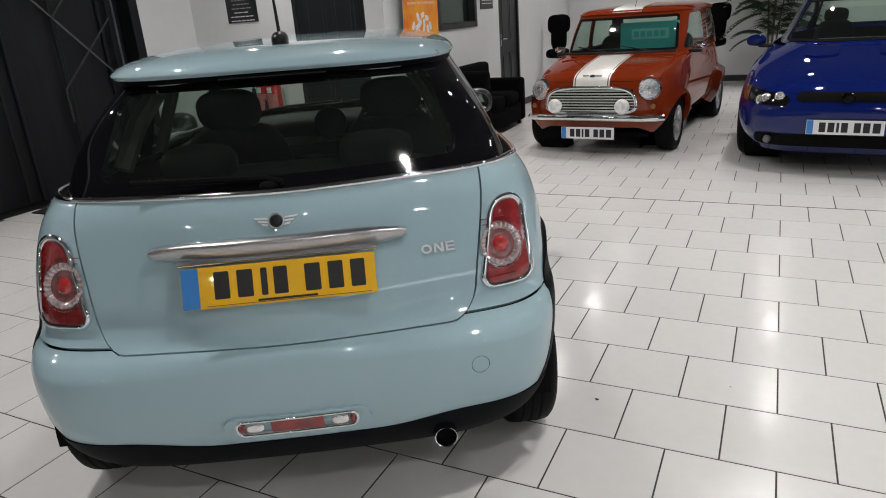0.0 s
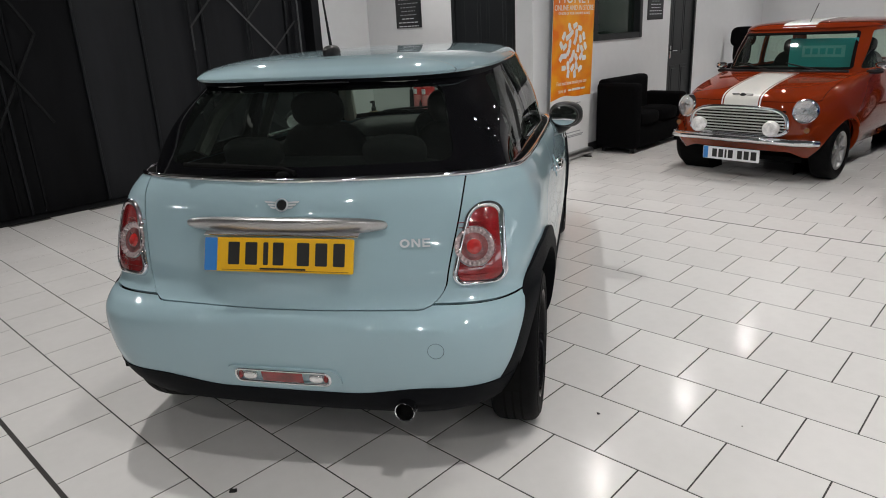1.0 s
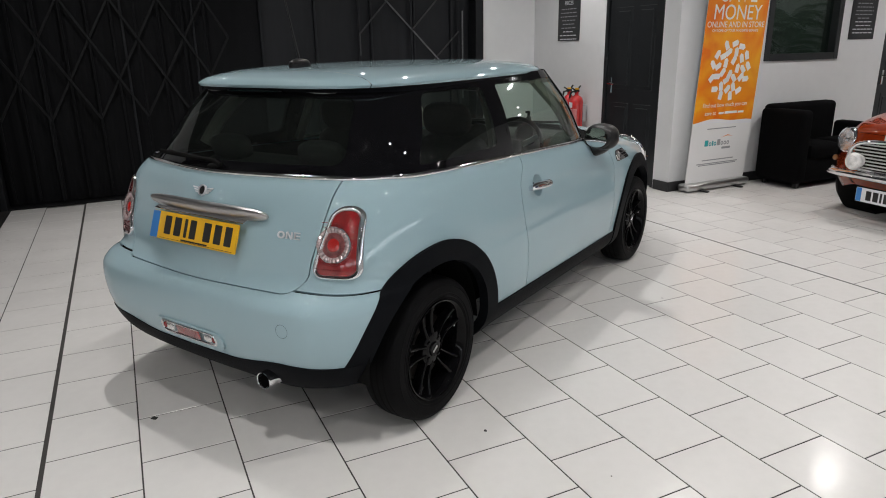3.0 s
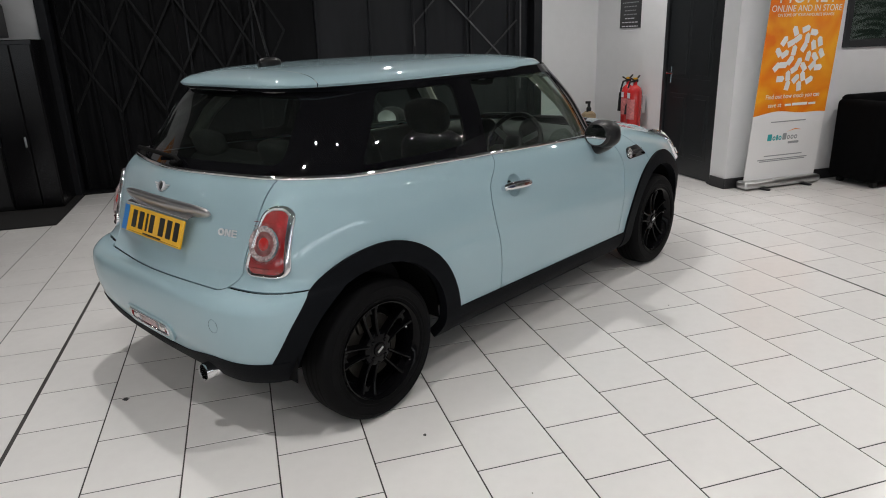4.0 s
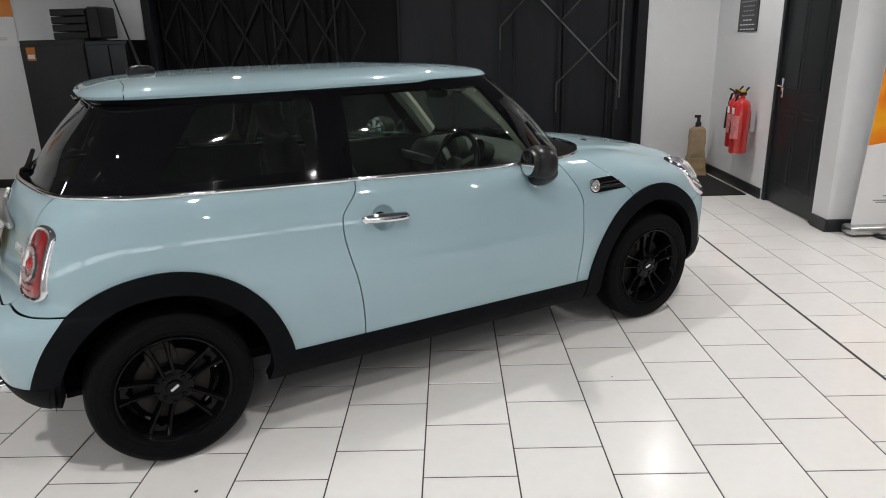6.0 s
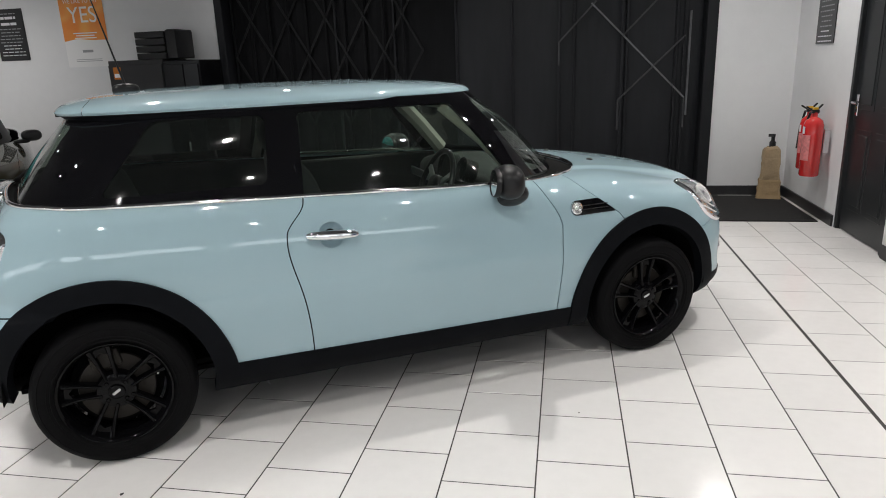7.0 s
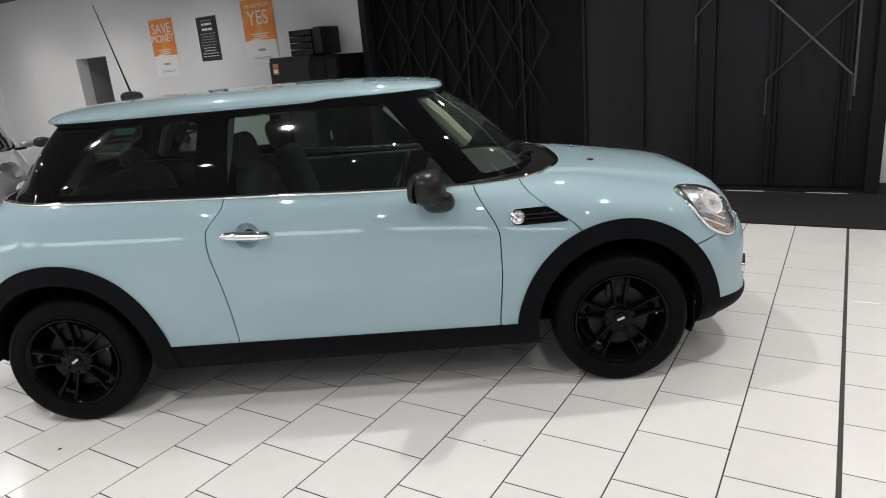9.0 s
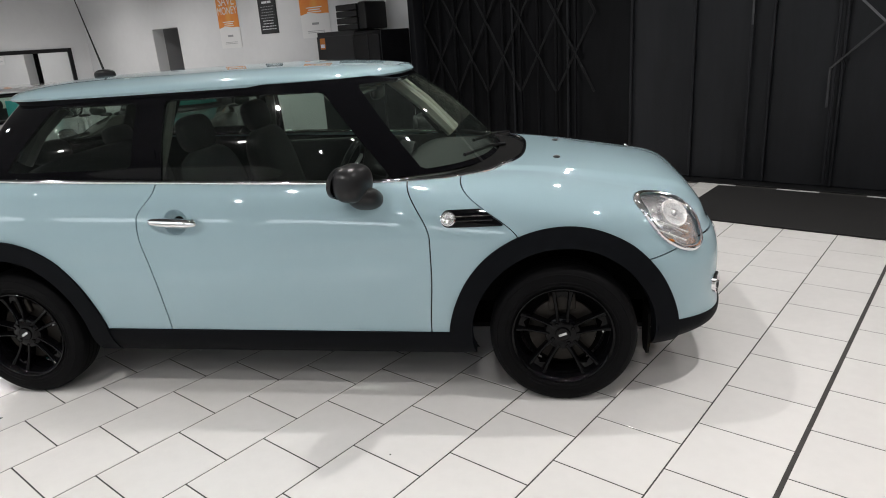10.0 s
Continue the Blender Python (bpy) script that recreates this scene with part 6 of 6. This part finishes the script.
        mir = part("door_mirror", blob(0.06 * fit_.get("mirror_size", 1), 0.09 * fit_.get("mirror_size", 1), 0.055 * fit_.get("mirror_size", 1), pose(front(za) - 0.32, side * (wid(za) + 0.13 * fit_.get("mirror_size", 1)), za + 0.05), 2.5), fit_.get("mirror", paint), c, "", True)
        part("mirror_arm", blob(0.03, 0.07, 0.02, pose(front(za) - 0.30, side * (wid(za) + 0.04), za), 3), M["black"], mir, "", True)
    part("underbody", box(rows[0][0] + 0.15, -rows[0][2] + 0.12, 0.16, rows[0][1] - 0.15, rows[0][2] - 0.12, 0.2), M["liner"], c)
    return c, sk


def lamp_on(sk, c, x, y, z, r, name="headlamp", ring_mat="chrome", a=1.0):
    k = int(np.argmin(((sk.pts - np.array((x, y, z))) ** 2).sum(1)))
    p, n = Vector(sk.pts[k]), Vector((1, 0.25 * (1 if y > 0 else -1), 0.10)).normalized()
    up_ = (Vector((0, 0, 1)) - n * n.z).normalized()
    mm = Matrix((up_.cross(n), up_, n)).transposed().to_4x4()
    mm.translation = p
    h = part(name, lathe([(r * 0.92, 0.030), (r, 0.037), (r * 1.1, 0.027), (r * 1.14, -0.05)], 28, mm @ Matrix.Diagonal((a, 1, 1, 1))), M[ring_mat], c, "", True, 50)
    part("reflector", lathe([(0.0, 0.020), (r * 0.45, 0.023), (r * 0.75, 0.028), (r * 0.94, 0.033)], 28, mm @ Matrix.Diagonal((a, 1, 1, 1))), M["bowl"], h, "", True, 60)
    part("bulb_cap", blob(r * 0.16, r * 0.16, r * 0.2, mm @ pose(0, 0, 0.026)), M["chrome"], h, "", True)
    part("cover_glass", lathe([(0.0, 0.060), (r * 0.5, 0.055), (r * 0.85, 0.043), (r * 0.95, 0.032)], 28, mm @ Matrix.Diagonal((a, 1, 1, 1))), M["clear"], h, "", True, 60)
    return mm


def front_plate(c, x, z, w=0.52, y=0.0):
    pm = pose(x, y, z, 0, 0, 90) @ pose(0, 0, 0, 90, 0, 0)
    p = part("number_plate", plate_shape(rounded(w, 0.111, 0.006), 0.0, 0.006, pm), M["platewhite"], c, "white number plate")
    part("plate_band", plate_shape(rounded(0.045, 0.107, 0.004), 0.0062, 0.0068, pm @ pose(-w / 2 + 0.025, 0, 0)), M["plateblue"], p)
    for cx, ww in ((-0.15, 0.045), (-0.09, 0.045), (-0.045, 0.018), (0.0, 0.045), (0.085, 0.045), (0.145, 0.045), (0.21, 0.05)):
        part("plate_mark", plate_shape(rounded(ww, 0.075, 0.003), 0.0062, 0.0069, pm @ pose(cx, 0, 0)), M["ink"], p)
    return p


# the classic small saloon, burnt orange with white stripes
RM = pose(-1.275, 9.30, 0, 0, 0, -96.0) @ Matrix.Diagonal((1.035, 1.035, 1.035, 1))
red, rsk = other_car(
    "classic_small_car", RM, "burnt orange classic small saloon with white bonnet stripe", M["redpaint"],
    [(-0.42, 2.44, 0.62, 5, 5.5, 0.26, 0.22, 0.27), (-0.48, 2.475, 0.685, 5, 5.5, 0.38, 0.34, 0.37), (-0.50, 2.485, 0.705, 5, 5.5, 0.52, 0.52, 0.52),
     (-0.47, 2.475, 0.70, 4.6, 5, 0.66, 0.68, 0.66), (-0.42, 2.42, 0.685, 4.4, 4.4, 0.78, 0.79, 0.755), (-0.37, 2.15, 0.68, 4.2, 3.6, 0.85, 0.86, 0.825), (-0.32, 1.72, 0.675, 4, 3.4, 0.885, 0.885, 0.885)],
    1.0, 1.5,
    [(-0.30, 1.71, 0.668, 5, 4.4, 0.88, 0.88, 0.885), (-0.19, 1.56, 0.645, 5, 4.6, 1.08, 1.08, 1.08), (-0.06, 1.38, 0.605, 5, 4.8, 1.275, 1.275, 1.275)], 0.75, 1.0,
    [(-0.08, 1.40, 0.615, 5, 4.8, 1.262, 1.262, 1.262), (-0.08, 1.40, 0.617, 5, 4.8, 1.285, 1.285, 1.285), (0.0, 1.32, 0.55, 4, 3.8, 1.325, 1.325, 1.325), (0.3, 1.0, 0.3, 3, 3, 1.35, 1.352, 1.35), (0.59, 0.61, 0.01, 2, 2, 1.356, 1.356, 1.356)],
    2.036, 0.255, 0.632, dict(bonnet=1.66, bonnet_z=0.70, w=0.70, doors=(0.62, 1.58), belt=0.87, pillar=0.68, arch=0.075, board=True, mirror=M["chrome"], mirror_size=0.62))
for side in (-1, 1):
    lamp_on(rsk, red, 2.44, side * 0.535, 0.635, 0.094)
    part("spot_lamp", lathe([(0.0, 0.05), (0.054, 0.045), (0.067, 0.03), (0.070, 0.01), (0.05, -0.05), (0.0, -0.06)], 24, pose(2.56, side * 0.33, 0.485, 0, 90, 0)), M["headbowl"], red, "white-faced driving lamp", True, 40)
    part("indicator", lathe([(0.0, 0.016), (0.020, 0.012), (0.025, 0.0)], 16, pose(2.472, side * 0.585, 0.475, 0, 90, 0)), M["dullamber"], red, "", True)
bump_ = tube([(2.40, -0.660, 0.362), (2.465, -0.625, 0.366), (2.52, -0.5, 0.37), (2.54, 0.0, 0.372), (2.52, 0.5, 0.37), (2.465, 0.625, 0.366), (2.40, 0.660, 0.362)], 0.030, 10)
part("front_bumper", bump_, M["chrome"], red, "chrome bumper", True, 60)
edge_ = []
for a in np.linspace(0, 2 * math.pi, 40, endpoint=False):
    ca, sa = math.cos(a), math.sin(a)
    zz = 0.123 * math.copysign(abs(sa) ** 0.6, sa)
    edge_.append((2.505, 0.435 * math.copysign(abs(ca) ** 0.5, ca) * (1 - 0.55 * zz), 0.527 + zz))
gset = part("grille_surround", tube(edge_, 0.017, 8, None, True), M["chrome"], red, "chrome grille", True, 60)
part("grille_back", box(2.47, -0.40, 0.415, 2.488, 0.40, 0.63), M["liner"], gset)
for k in range(8):
    z = 0.435 + 0.0262 * k
    hw = 0.42 * (1 - 0.55 * (z - 0.527)) * (0.94 if k in (0, 7) else 1)
    part("grille_bar", box(2.490, -hw, z - 0.0058, 2.508, hw, z + 0.0058, 0.003, 1), M["grillechrome"], gset)
front_plate(red, 2.575, 0.235)
for nm, y0, y1 in (("stripe", -0.155, 0.155), ("stripe_line", 0.166, 0.178), ("stripe_line", -0.178, -0.166)):
    rsk.cut(lambda x, y, z: np.minimum(x - 1.70, z - 0.62)).cut(lambda x, y, z: y - y0).cut(lambda x, y, z: y1 - y).out(0.0015).make(nm, M["whitepaint"], red, "white stripe")
rr = Skin.loft([(-0.08, 1.40, 0.617, 5, 4.8, 1.285, 1.285, 1.285), (0.0, 1.32, 0.55, 4, 3.8, 1.325, 1.325, 1.325), (0.3, 1.0, 0.3, 3, 3, 1.35, 1.352, 1.35), (0.59, 0.61, 0.01, 2, 2, 1.356, 1.356, 1.356)], 0.6, 0.95, n=200, per=16)
rr.cut(lambda x, y, z: 0.155 - np.abs(y)).out(0.002).make("roof_stripe", M["whitepaint"], red, "white roof stripe")
bbg = part("bonnet_badge", blob(0.012, 0.030, 0.020, pose(2.436, 0, 0.745), 2), M["black"], red, "black winged badge", True)
for s_ in (-1, 1):
    for q in range(3):
        part("badge_wing", box(-0.004, s_ * 0.062 - 0.034 + 0.004 * q, -0.004, 0.004, s_ * 0.062 + 0.034 - 0.004 * q, 0.004, 0.002, 1, None, pose(2.442 - 0.004 * q, 0, 0.757 - 0.011 * q)), M["smokebowl"], bbg)
part("screen_seal", tube([(1.735, -0.60, 0.905), (1.745, -0.35, 0.905), (1.76, 0.0, 0.905), (1.745, 0.35, 0.905), (1.735, 0.60, 0.905)], 0.012, 8), M["black"], red)
for y in (-0.05, 0.40):
    part("wiper", tube([(1.74, y, 0.90), (1.69, y - 0.22, 0.94), (1.66, y - 0.38, 0.97)], 0.007, 6), M["black"], red)
part("aerial", tube([(1.28, 0.05, 1.33), (1.12, 0.05, 1.50)], 0.004, 6), M["black"], red)

# the blue coupe
BM = pose(1.04, 9.74, 0, 0, 0, -97.0)
blue, bsk = other_car(
    "blue_coupe", BM, "deep metallic blue coupe with clear twin headlamps", M["bluepaint"],
    [(-0.80, 3.50, 0.80, 5, 5, 0.24, 0.18, 0.17), (-0.98, 3.66, 0.88, 5, 5, 0.36, 0.32, 0.30), (-1.02, 3.70, 0.915, 5, 5, 0.50, 0.48, 0.45), (-1.02, 3.69, 0.92, 5, 4.6, 0.62, 0.60, 0.57),
     (-0.99, 3.60, 0.915, 4.6, 4.0, 0.76, 0.72, 0.68), (-0.95, 3.25, 0.89, 4.4, 3.6, 0.90, 0.82, 0.80), (-0.90, 2.40, 0.83, 4.2, 3.0, 0.98, 0.93, 0.95)],
    1.3, 2.1,
    [(-0.55, 2.38, 0.79, 4, 2.8, 0.95, 0.93, 0.94), (-0.05, 1.95, 0.70, 4, 2.9, 1.16, 1.16, 1.16), (0.35, 1.50, 0.60, 4, 3.0, 1.36, 1.36, 1.36)], 0.95, 1.1,
    [(0.33, 1.52, 0.605, 4, 3, 1.35, 1.35, 1.35), (0.33, 1.52, 0.607, 4, 3, 1.365, 1.365, 1.365), (0.45, 1.40, 0.5, 3.4, 2.8, 1.39, 1.39, 1.385), (0.7, 1.1, 0.2, 2.6, 2.4, 1.40, 1.40, 1.40), (0.79, 0.81, 0.01, 2, 2, 1.402, 1.402, 1.402)],
    2.79, 0.335, 0.79, dict(bonnet=2.35, bonnet_z=0.66, w=0.9, doors=(0.75, 2.05), belt=0.92, pillar=0.72))
for side in (-1, 1):
    hl = bsk.cut(lambda x, y, z: np.where(x > 3.0, box_f(np.abs(y), z, 0.40, 0.80, 0.555 + 0.08 * (np.abs(y) - 0.40), 0.640 + 0.14 * (np.abs(y) - 0.40), 0.03), -1.0)).cut(lambda x, y, z: side * y)
    h = hl.out(0.003).make("headlamp", M["gloss"], blue)
    hl.cut(lambda x, y, z: np.abs(y) - 0.735).out(0.006).make("indicator", M["dullamber"], h)
    for yy, zz in ((0.47, 0.603), (0.57, 0.612), (0.67, 0.622)):
        kk = int(np.argmin(((bsk.pts - np.array((3.6, side * yy, zz))) ** 2).sum(1)))
        part("projector", lathe([(0.0, 0.017), (0.020, 0.014), (0.034, 0.009), (0.042, -0.004)], 24, Matrix.Translation(Vector(bsk.pts[kk])) @ pose(0, 0, 0, 0, 80, 18 * side)), M["bowl"], h, "", True, 40)
    hl.out(0.012).make("lens", M["clear"], h)
    part("front_fog_lamp", lathe([(0.0, 0.012), (0.022, 0.009), (0.030, 0.0), (0.032, -0.05)], 20, pose(3.66, side * 0.545, 0.295, 0, 90, 0)), M["smokebowl"], blue, "", True, 40)
bsk.cut(lambda x, y, z: np.where(x > 3.0, box_f(y, z, -0.36, 0.36, 0.60, 0.67, 0.03), -1.0)).out(0.004).make("upper_grille", M["liner"], blue)
bsk.cut(lambda x, y, z: np.where(x > 3.0, box_f(y, z, -0.66, 0.66, 0.235, 0.350, 0.04), -1.0)).out(0.004).make("lower_grille", M["liner"], blue)
part("grille_badge", lathe([(0.0, 0.014), (0.04, 0.010), (0.045, 0.0)], 20, pose(3.69, 0, 0.635, 0, 90, 0)), M["rim"], blue, "", True, 40)
front_plate(blue, 3.725, 0.415)
for y in (-0.28, 0.28):
    sp_ = bsk.cut(lambda x, yy, z: np.minimum(np.minimum(0.13 - np.abs(yy - y), x - 2.50), np.minimum(2.86 - x, z - 0.7))).out(0.012)
    sp_.rim(0.014).make("bonnet_scoop", M["bluepaint"], blue, "raised bonnet scoop")
    bsk.cut(lambda x, yy, z: np.minimum(np.minimum(0.11 - np.abs(yy - y), x - 2.50), np.minimum(2.58 - x, z - 0.7))).out(0.014).make("scoop_mouth", M["liner"], blue)

# cars at the far side
SM = [(-0.47, 2.96, 0.74, 6, 5, 0.20, 0.17, 0.19), (-0.58, 3.07, 0.81, 6, 5, 0.34, 0.30, 0.32), (-0.60, 3.08, 0.825, 6, 5, 0.52, 0.50, 0.53), (-0.54, 3.03, 0.82, 6, 4.6, 0.66, 0.68, 0.68),
      (-0.46, 2.90, 0.80, 6, 4, 0.86, 0.82, 0.82), (-0.37, 2.28, 0.745, 6, 3, 1.02, 0.935, 0.955)]
SG = [(-0.345, 2.17, 0.728, 6, 2.8, 1.0, 0.94, 0.95), (-0.275, 1.97, 0.672, 6, 2.9, 1.175, 1.155, 1.165), (-0.175, 1.745, 0.585, 5, 3, 1.345, 1.345, 1.345)]
SR = [(-0.2, 1.78, 0.60, 5, 3, 1.337, 1.337, 1.336), (-0.2, 1.782, 0.602, 5, 3, 1.352, 1.352, 1.349), (-0.155, 1.74, 0.565, 4.6, 2.9, 1.376, 1.378, 1.372), (0.02, 1.55, 0.44, 3.6, 2.6, 1.399, 1.402, 1.395), (0.79, 0.81, 0.01, 2, 2, 1.412, 1.412, 1.412)]
sil, ssk = other_car("silver_hatchback", pose(-3.6, -5.5, 0, 0, 0, 66) @ Matrix.Diagonal((1, 1, 0.87, 1)), "low silver hatchback with round chrome headlamps", M["silverpaint"], SM, 1.2, 2.0, SG, 1.0, 1.5, SR,
                     2.467, 0.304, 0.735, dict(bonnet=2.2, bonnet_z=0.66, w=0.8, doors=(0.75, 1.93), belt=0.93, pillar=0.82, board=True, pillar_mat=M["gloss"]))
for side in (-1, 1):
    lamp_on(ssk, sil, 2.90, side * 0.56, 0.76, 0.10)
front_plate(sil, 3.09, 0.42)
ssk.cut(lambda x, y, z: np.where(x > 2.7, box_f(y, z, -0.42, 0.42, 0.54, 0.67, 0.04), -1.0)).out(0.004).make("grille", M["black"], sil)
oli, osk = other_car("bronze_convertible", pose(-5.0, -2.9, 0, 0, 0, 42), "dark bronze green convertible with its roof down", M["olivepaint"],
                     [(-0.5, 2.85, 0.72, 5, 5, 0.22, 0.18, 0.2), (-0.62, 2.98, 0.80, 5, 4.6, 0.36, 0.32, 0.32), (-0.64, 3.0, 0.82, 5, 4.4, 0.52, 0.50, 0.50), (-0.60, 2.95, 0.815, 5, 4, 0.66, 0.66, 0.62),
                      (-0.54, 2.75, 0.79, 4.6, 3.6, 0.80, 0.79, 0.74), (-0.48, 1.95, 0.72, 4.2, 3, 0.90, 0.88, 0.87)], 1.0, 1.8,
                     [(-0.35, 1.90, 0.70, 4, 2.9, 0.89, 0.88, 0.88), (0.1, 1.65, 0.64, 4, 3, 1.05, 1.05, 1.05), (0.3, 1.42, 0.58, 4, 3, 1.20, 1.20, 1.20)], 0.8, 1.0, [],
                     2.265, 0.29, 0.71, dict(bonnet=1.9, bonnet_z=0.58, w=0.8, doors=(0.55, 1.60), belt=0.87, pillar=0.62, open=True, board=True, mirror=M["black"]))
for side in (-1, 1):
    lamp_on(osk, oli, 2.86, side * 0.56, 0.60, 0.085, a=1.3)
front_plate(oli, 3.01, 0.36)
# specks on the tiles
for x, y, r, nm in ((-0.443, 2.365, 0.008, 0), (-1.165, 1.173, 0.017, 1), (0.02, 2.62, 0.003, 2), (-1.22, 4.02, 0.004, 3)):
    s_ = bmesh.new()
    rr_ = random.Random(nm)
    outline = [(r * rr_.uniform(0.6, 1.2) * math.cos(a), r * rr_.uniform(0.4, 1.0) * math.sin(a)) for a in np.linspace(0, 6.28, 11, endpoint=False)]
    plate_shape(outline, 0.0003, 0.0018, pose(x, y, 0), s_)
    tagged(obj("floor_speck", s_, M["ink"]), "small dark chip of dirt on a white tile", "debris")
scrap = bmesh.new()
plate_shape([(-0.028, -0.004), (0.0, -0.007), (0.026, -0.002), (0.030, 0.004), (0.004, 0.003), (-0.024, 0.006)], 0.0003, 0.0022, pose(-1.35, 2.53, 0, 0, 0, 35), scrap)
tagged(obj("paper_scrap", scrap, M["white"]), "torn white paper scrap on the tiles under the car", "debris")

# ---- floor tiles ----
def tile_mesh(w, d, gap=0.0056):
    bm = box(gap / 2, gap / 2, -0.0035, w - gap / 2, d - gap / 2, 0.0)
    top = [e for e in bm.edges if e.verts[0].co.z > -0.001 and e.verts[1].co.z > -0.001]
    bmesh.ops.bevel(bm, geom=top, offset=0.0012, segments=1, affect="EDGES")
    me = bpy.data.meshes.new("floor_tile")
    bm.to_mesh(me)
    bm.free()
    me.materials.append(M["tile"])
    return me


WIDE = (-4, 9)     # rows whose lower joint is a wide filled one
whole = tile_mesh(TILE, TILE)
narrow = tile_mesh(TILE, TILE - 0.012)
verts, faces = [], []
near = []
for j in range(-32, 33):
    y = Y0 + TILE * j
    if y < SOUTH - 0.1 or y > FAR:
        continue
    for i in range(-17, 23):
        x = X0 + TILE * (i + (0.5 if j % 2 == 0 else 0.0))
        if x < WEST - 0.2 or x > EAST:
            continue
        if -2.6 < x < 1.5 and 0.4 < y < 5.9:
            near.append((x, y, j))
        else:
            y0 = y + (0.012 if j in WIDE else 0)
            b = len(verts)
            g = 0.0028
            for dz, ins in ((-0.0035, g), (-0.0012, g), (0.0, g + 0.0012)):
                verts += [(x + ins, y0 + ins, dz), (x + TILE - ins, y0 + ins, dz), (x + TILE - ins, y + TILE - ins, dz), (x + ins, y + TILE - ins, dz)]
            for lv in (0, 4):
                for q in range(4):
                    faces.append((b + lv + q, b + lv + (q + 1) % 4, b + lv + 4 + (q + 1) % 4, b + lv + 4 + q))
            faces.append((b + 8, b + 9, b + 10, b + 11))
near.sort(key=lambda p: abs(p[0] + 0.3) + abs(p[1] - 3.2) * 0.8)
me = bpy.data.meshes.new("floor_tiles_rest")
me.from_pydata(verts, [], faces)
me.materials.append(M["tile"])
rest_tiles = new("floor_tiles", me)
rest_tiles.parent = floor
tagged(rest_tiles, kind="stuff")
for x, y, j in near:
    ob = new("floor_tile", narrow if j in WIDE else whole)
    ob.location = (x, y + (0.012 if j in WIDE else 0), 0)
    ob.parent = floor

# ---- lamps ----
beam = bpy.data.lights.new("spotlight_beam", "SPOT")
beam.energy, beam.color, beam.shadow_soft_size = LAMP_WATTS, (1.0, 0.97, 0.94), 0.036
beam.spot_size, beam.spot_blend = radians(LAMP_CONE), 1.0
for ix in range(5):
    for iy in range(10):
        x, y = -4.68 + 2.5 * ix, -6.8 + 2.05 * iy
        if (x < 0 and -2.2 < y < 0) or x > EAST - 0.3 or (x < OFFICE + 0.2 and y > NORTH - 0.2) or y > 12.0:
            continue
        la = thing("ceiling_spotlight", pose(x, y, HIGH), "round white recessed ceiling spotlight", "ceiling light", "ceiling spotlights")
        part("flange", lathe([(0.045, 0.0), (0.064, -0.001), (0.064, -0.006), (0.043, -0.008), (0.038, 0.0)], 24, pose(0, 0, 0)), M["satin"], la)
        part("lens", lathe([(0.0, -0.004), (0.038, -0.004)], 24, pose(0, 0, 0)), M["led"], la)
        bulb = new("beam", beam)
        bulb.parent, bulb.location = la, (0, 0, -0.012)
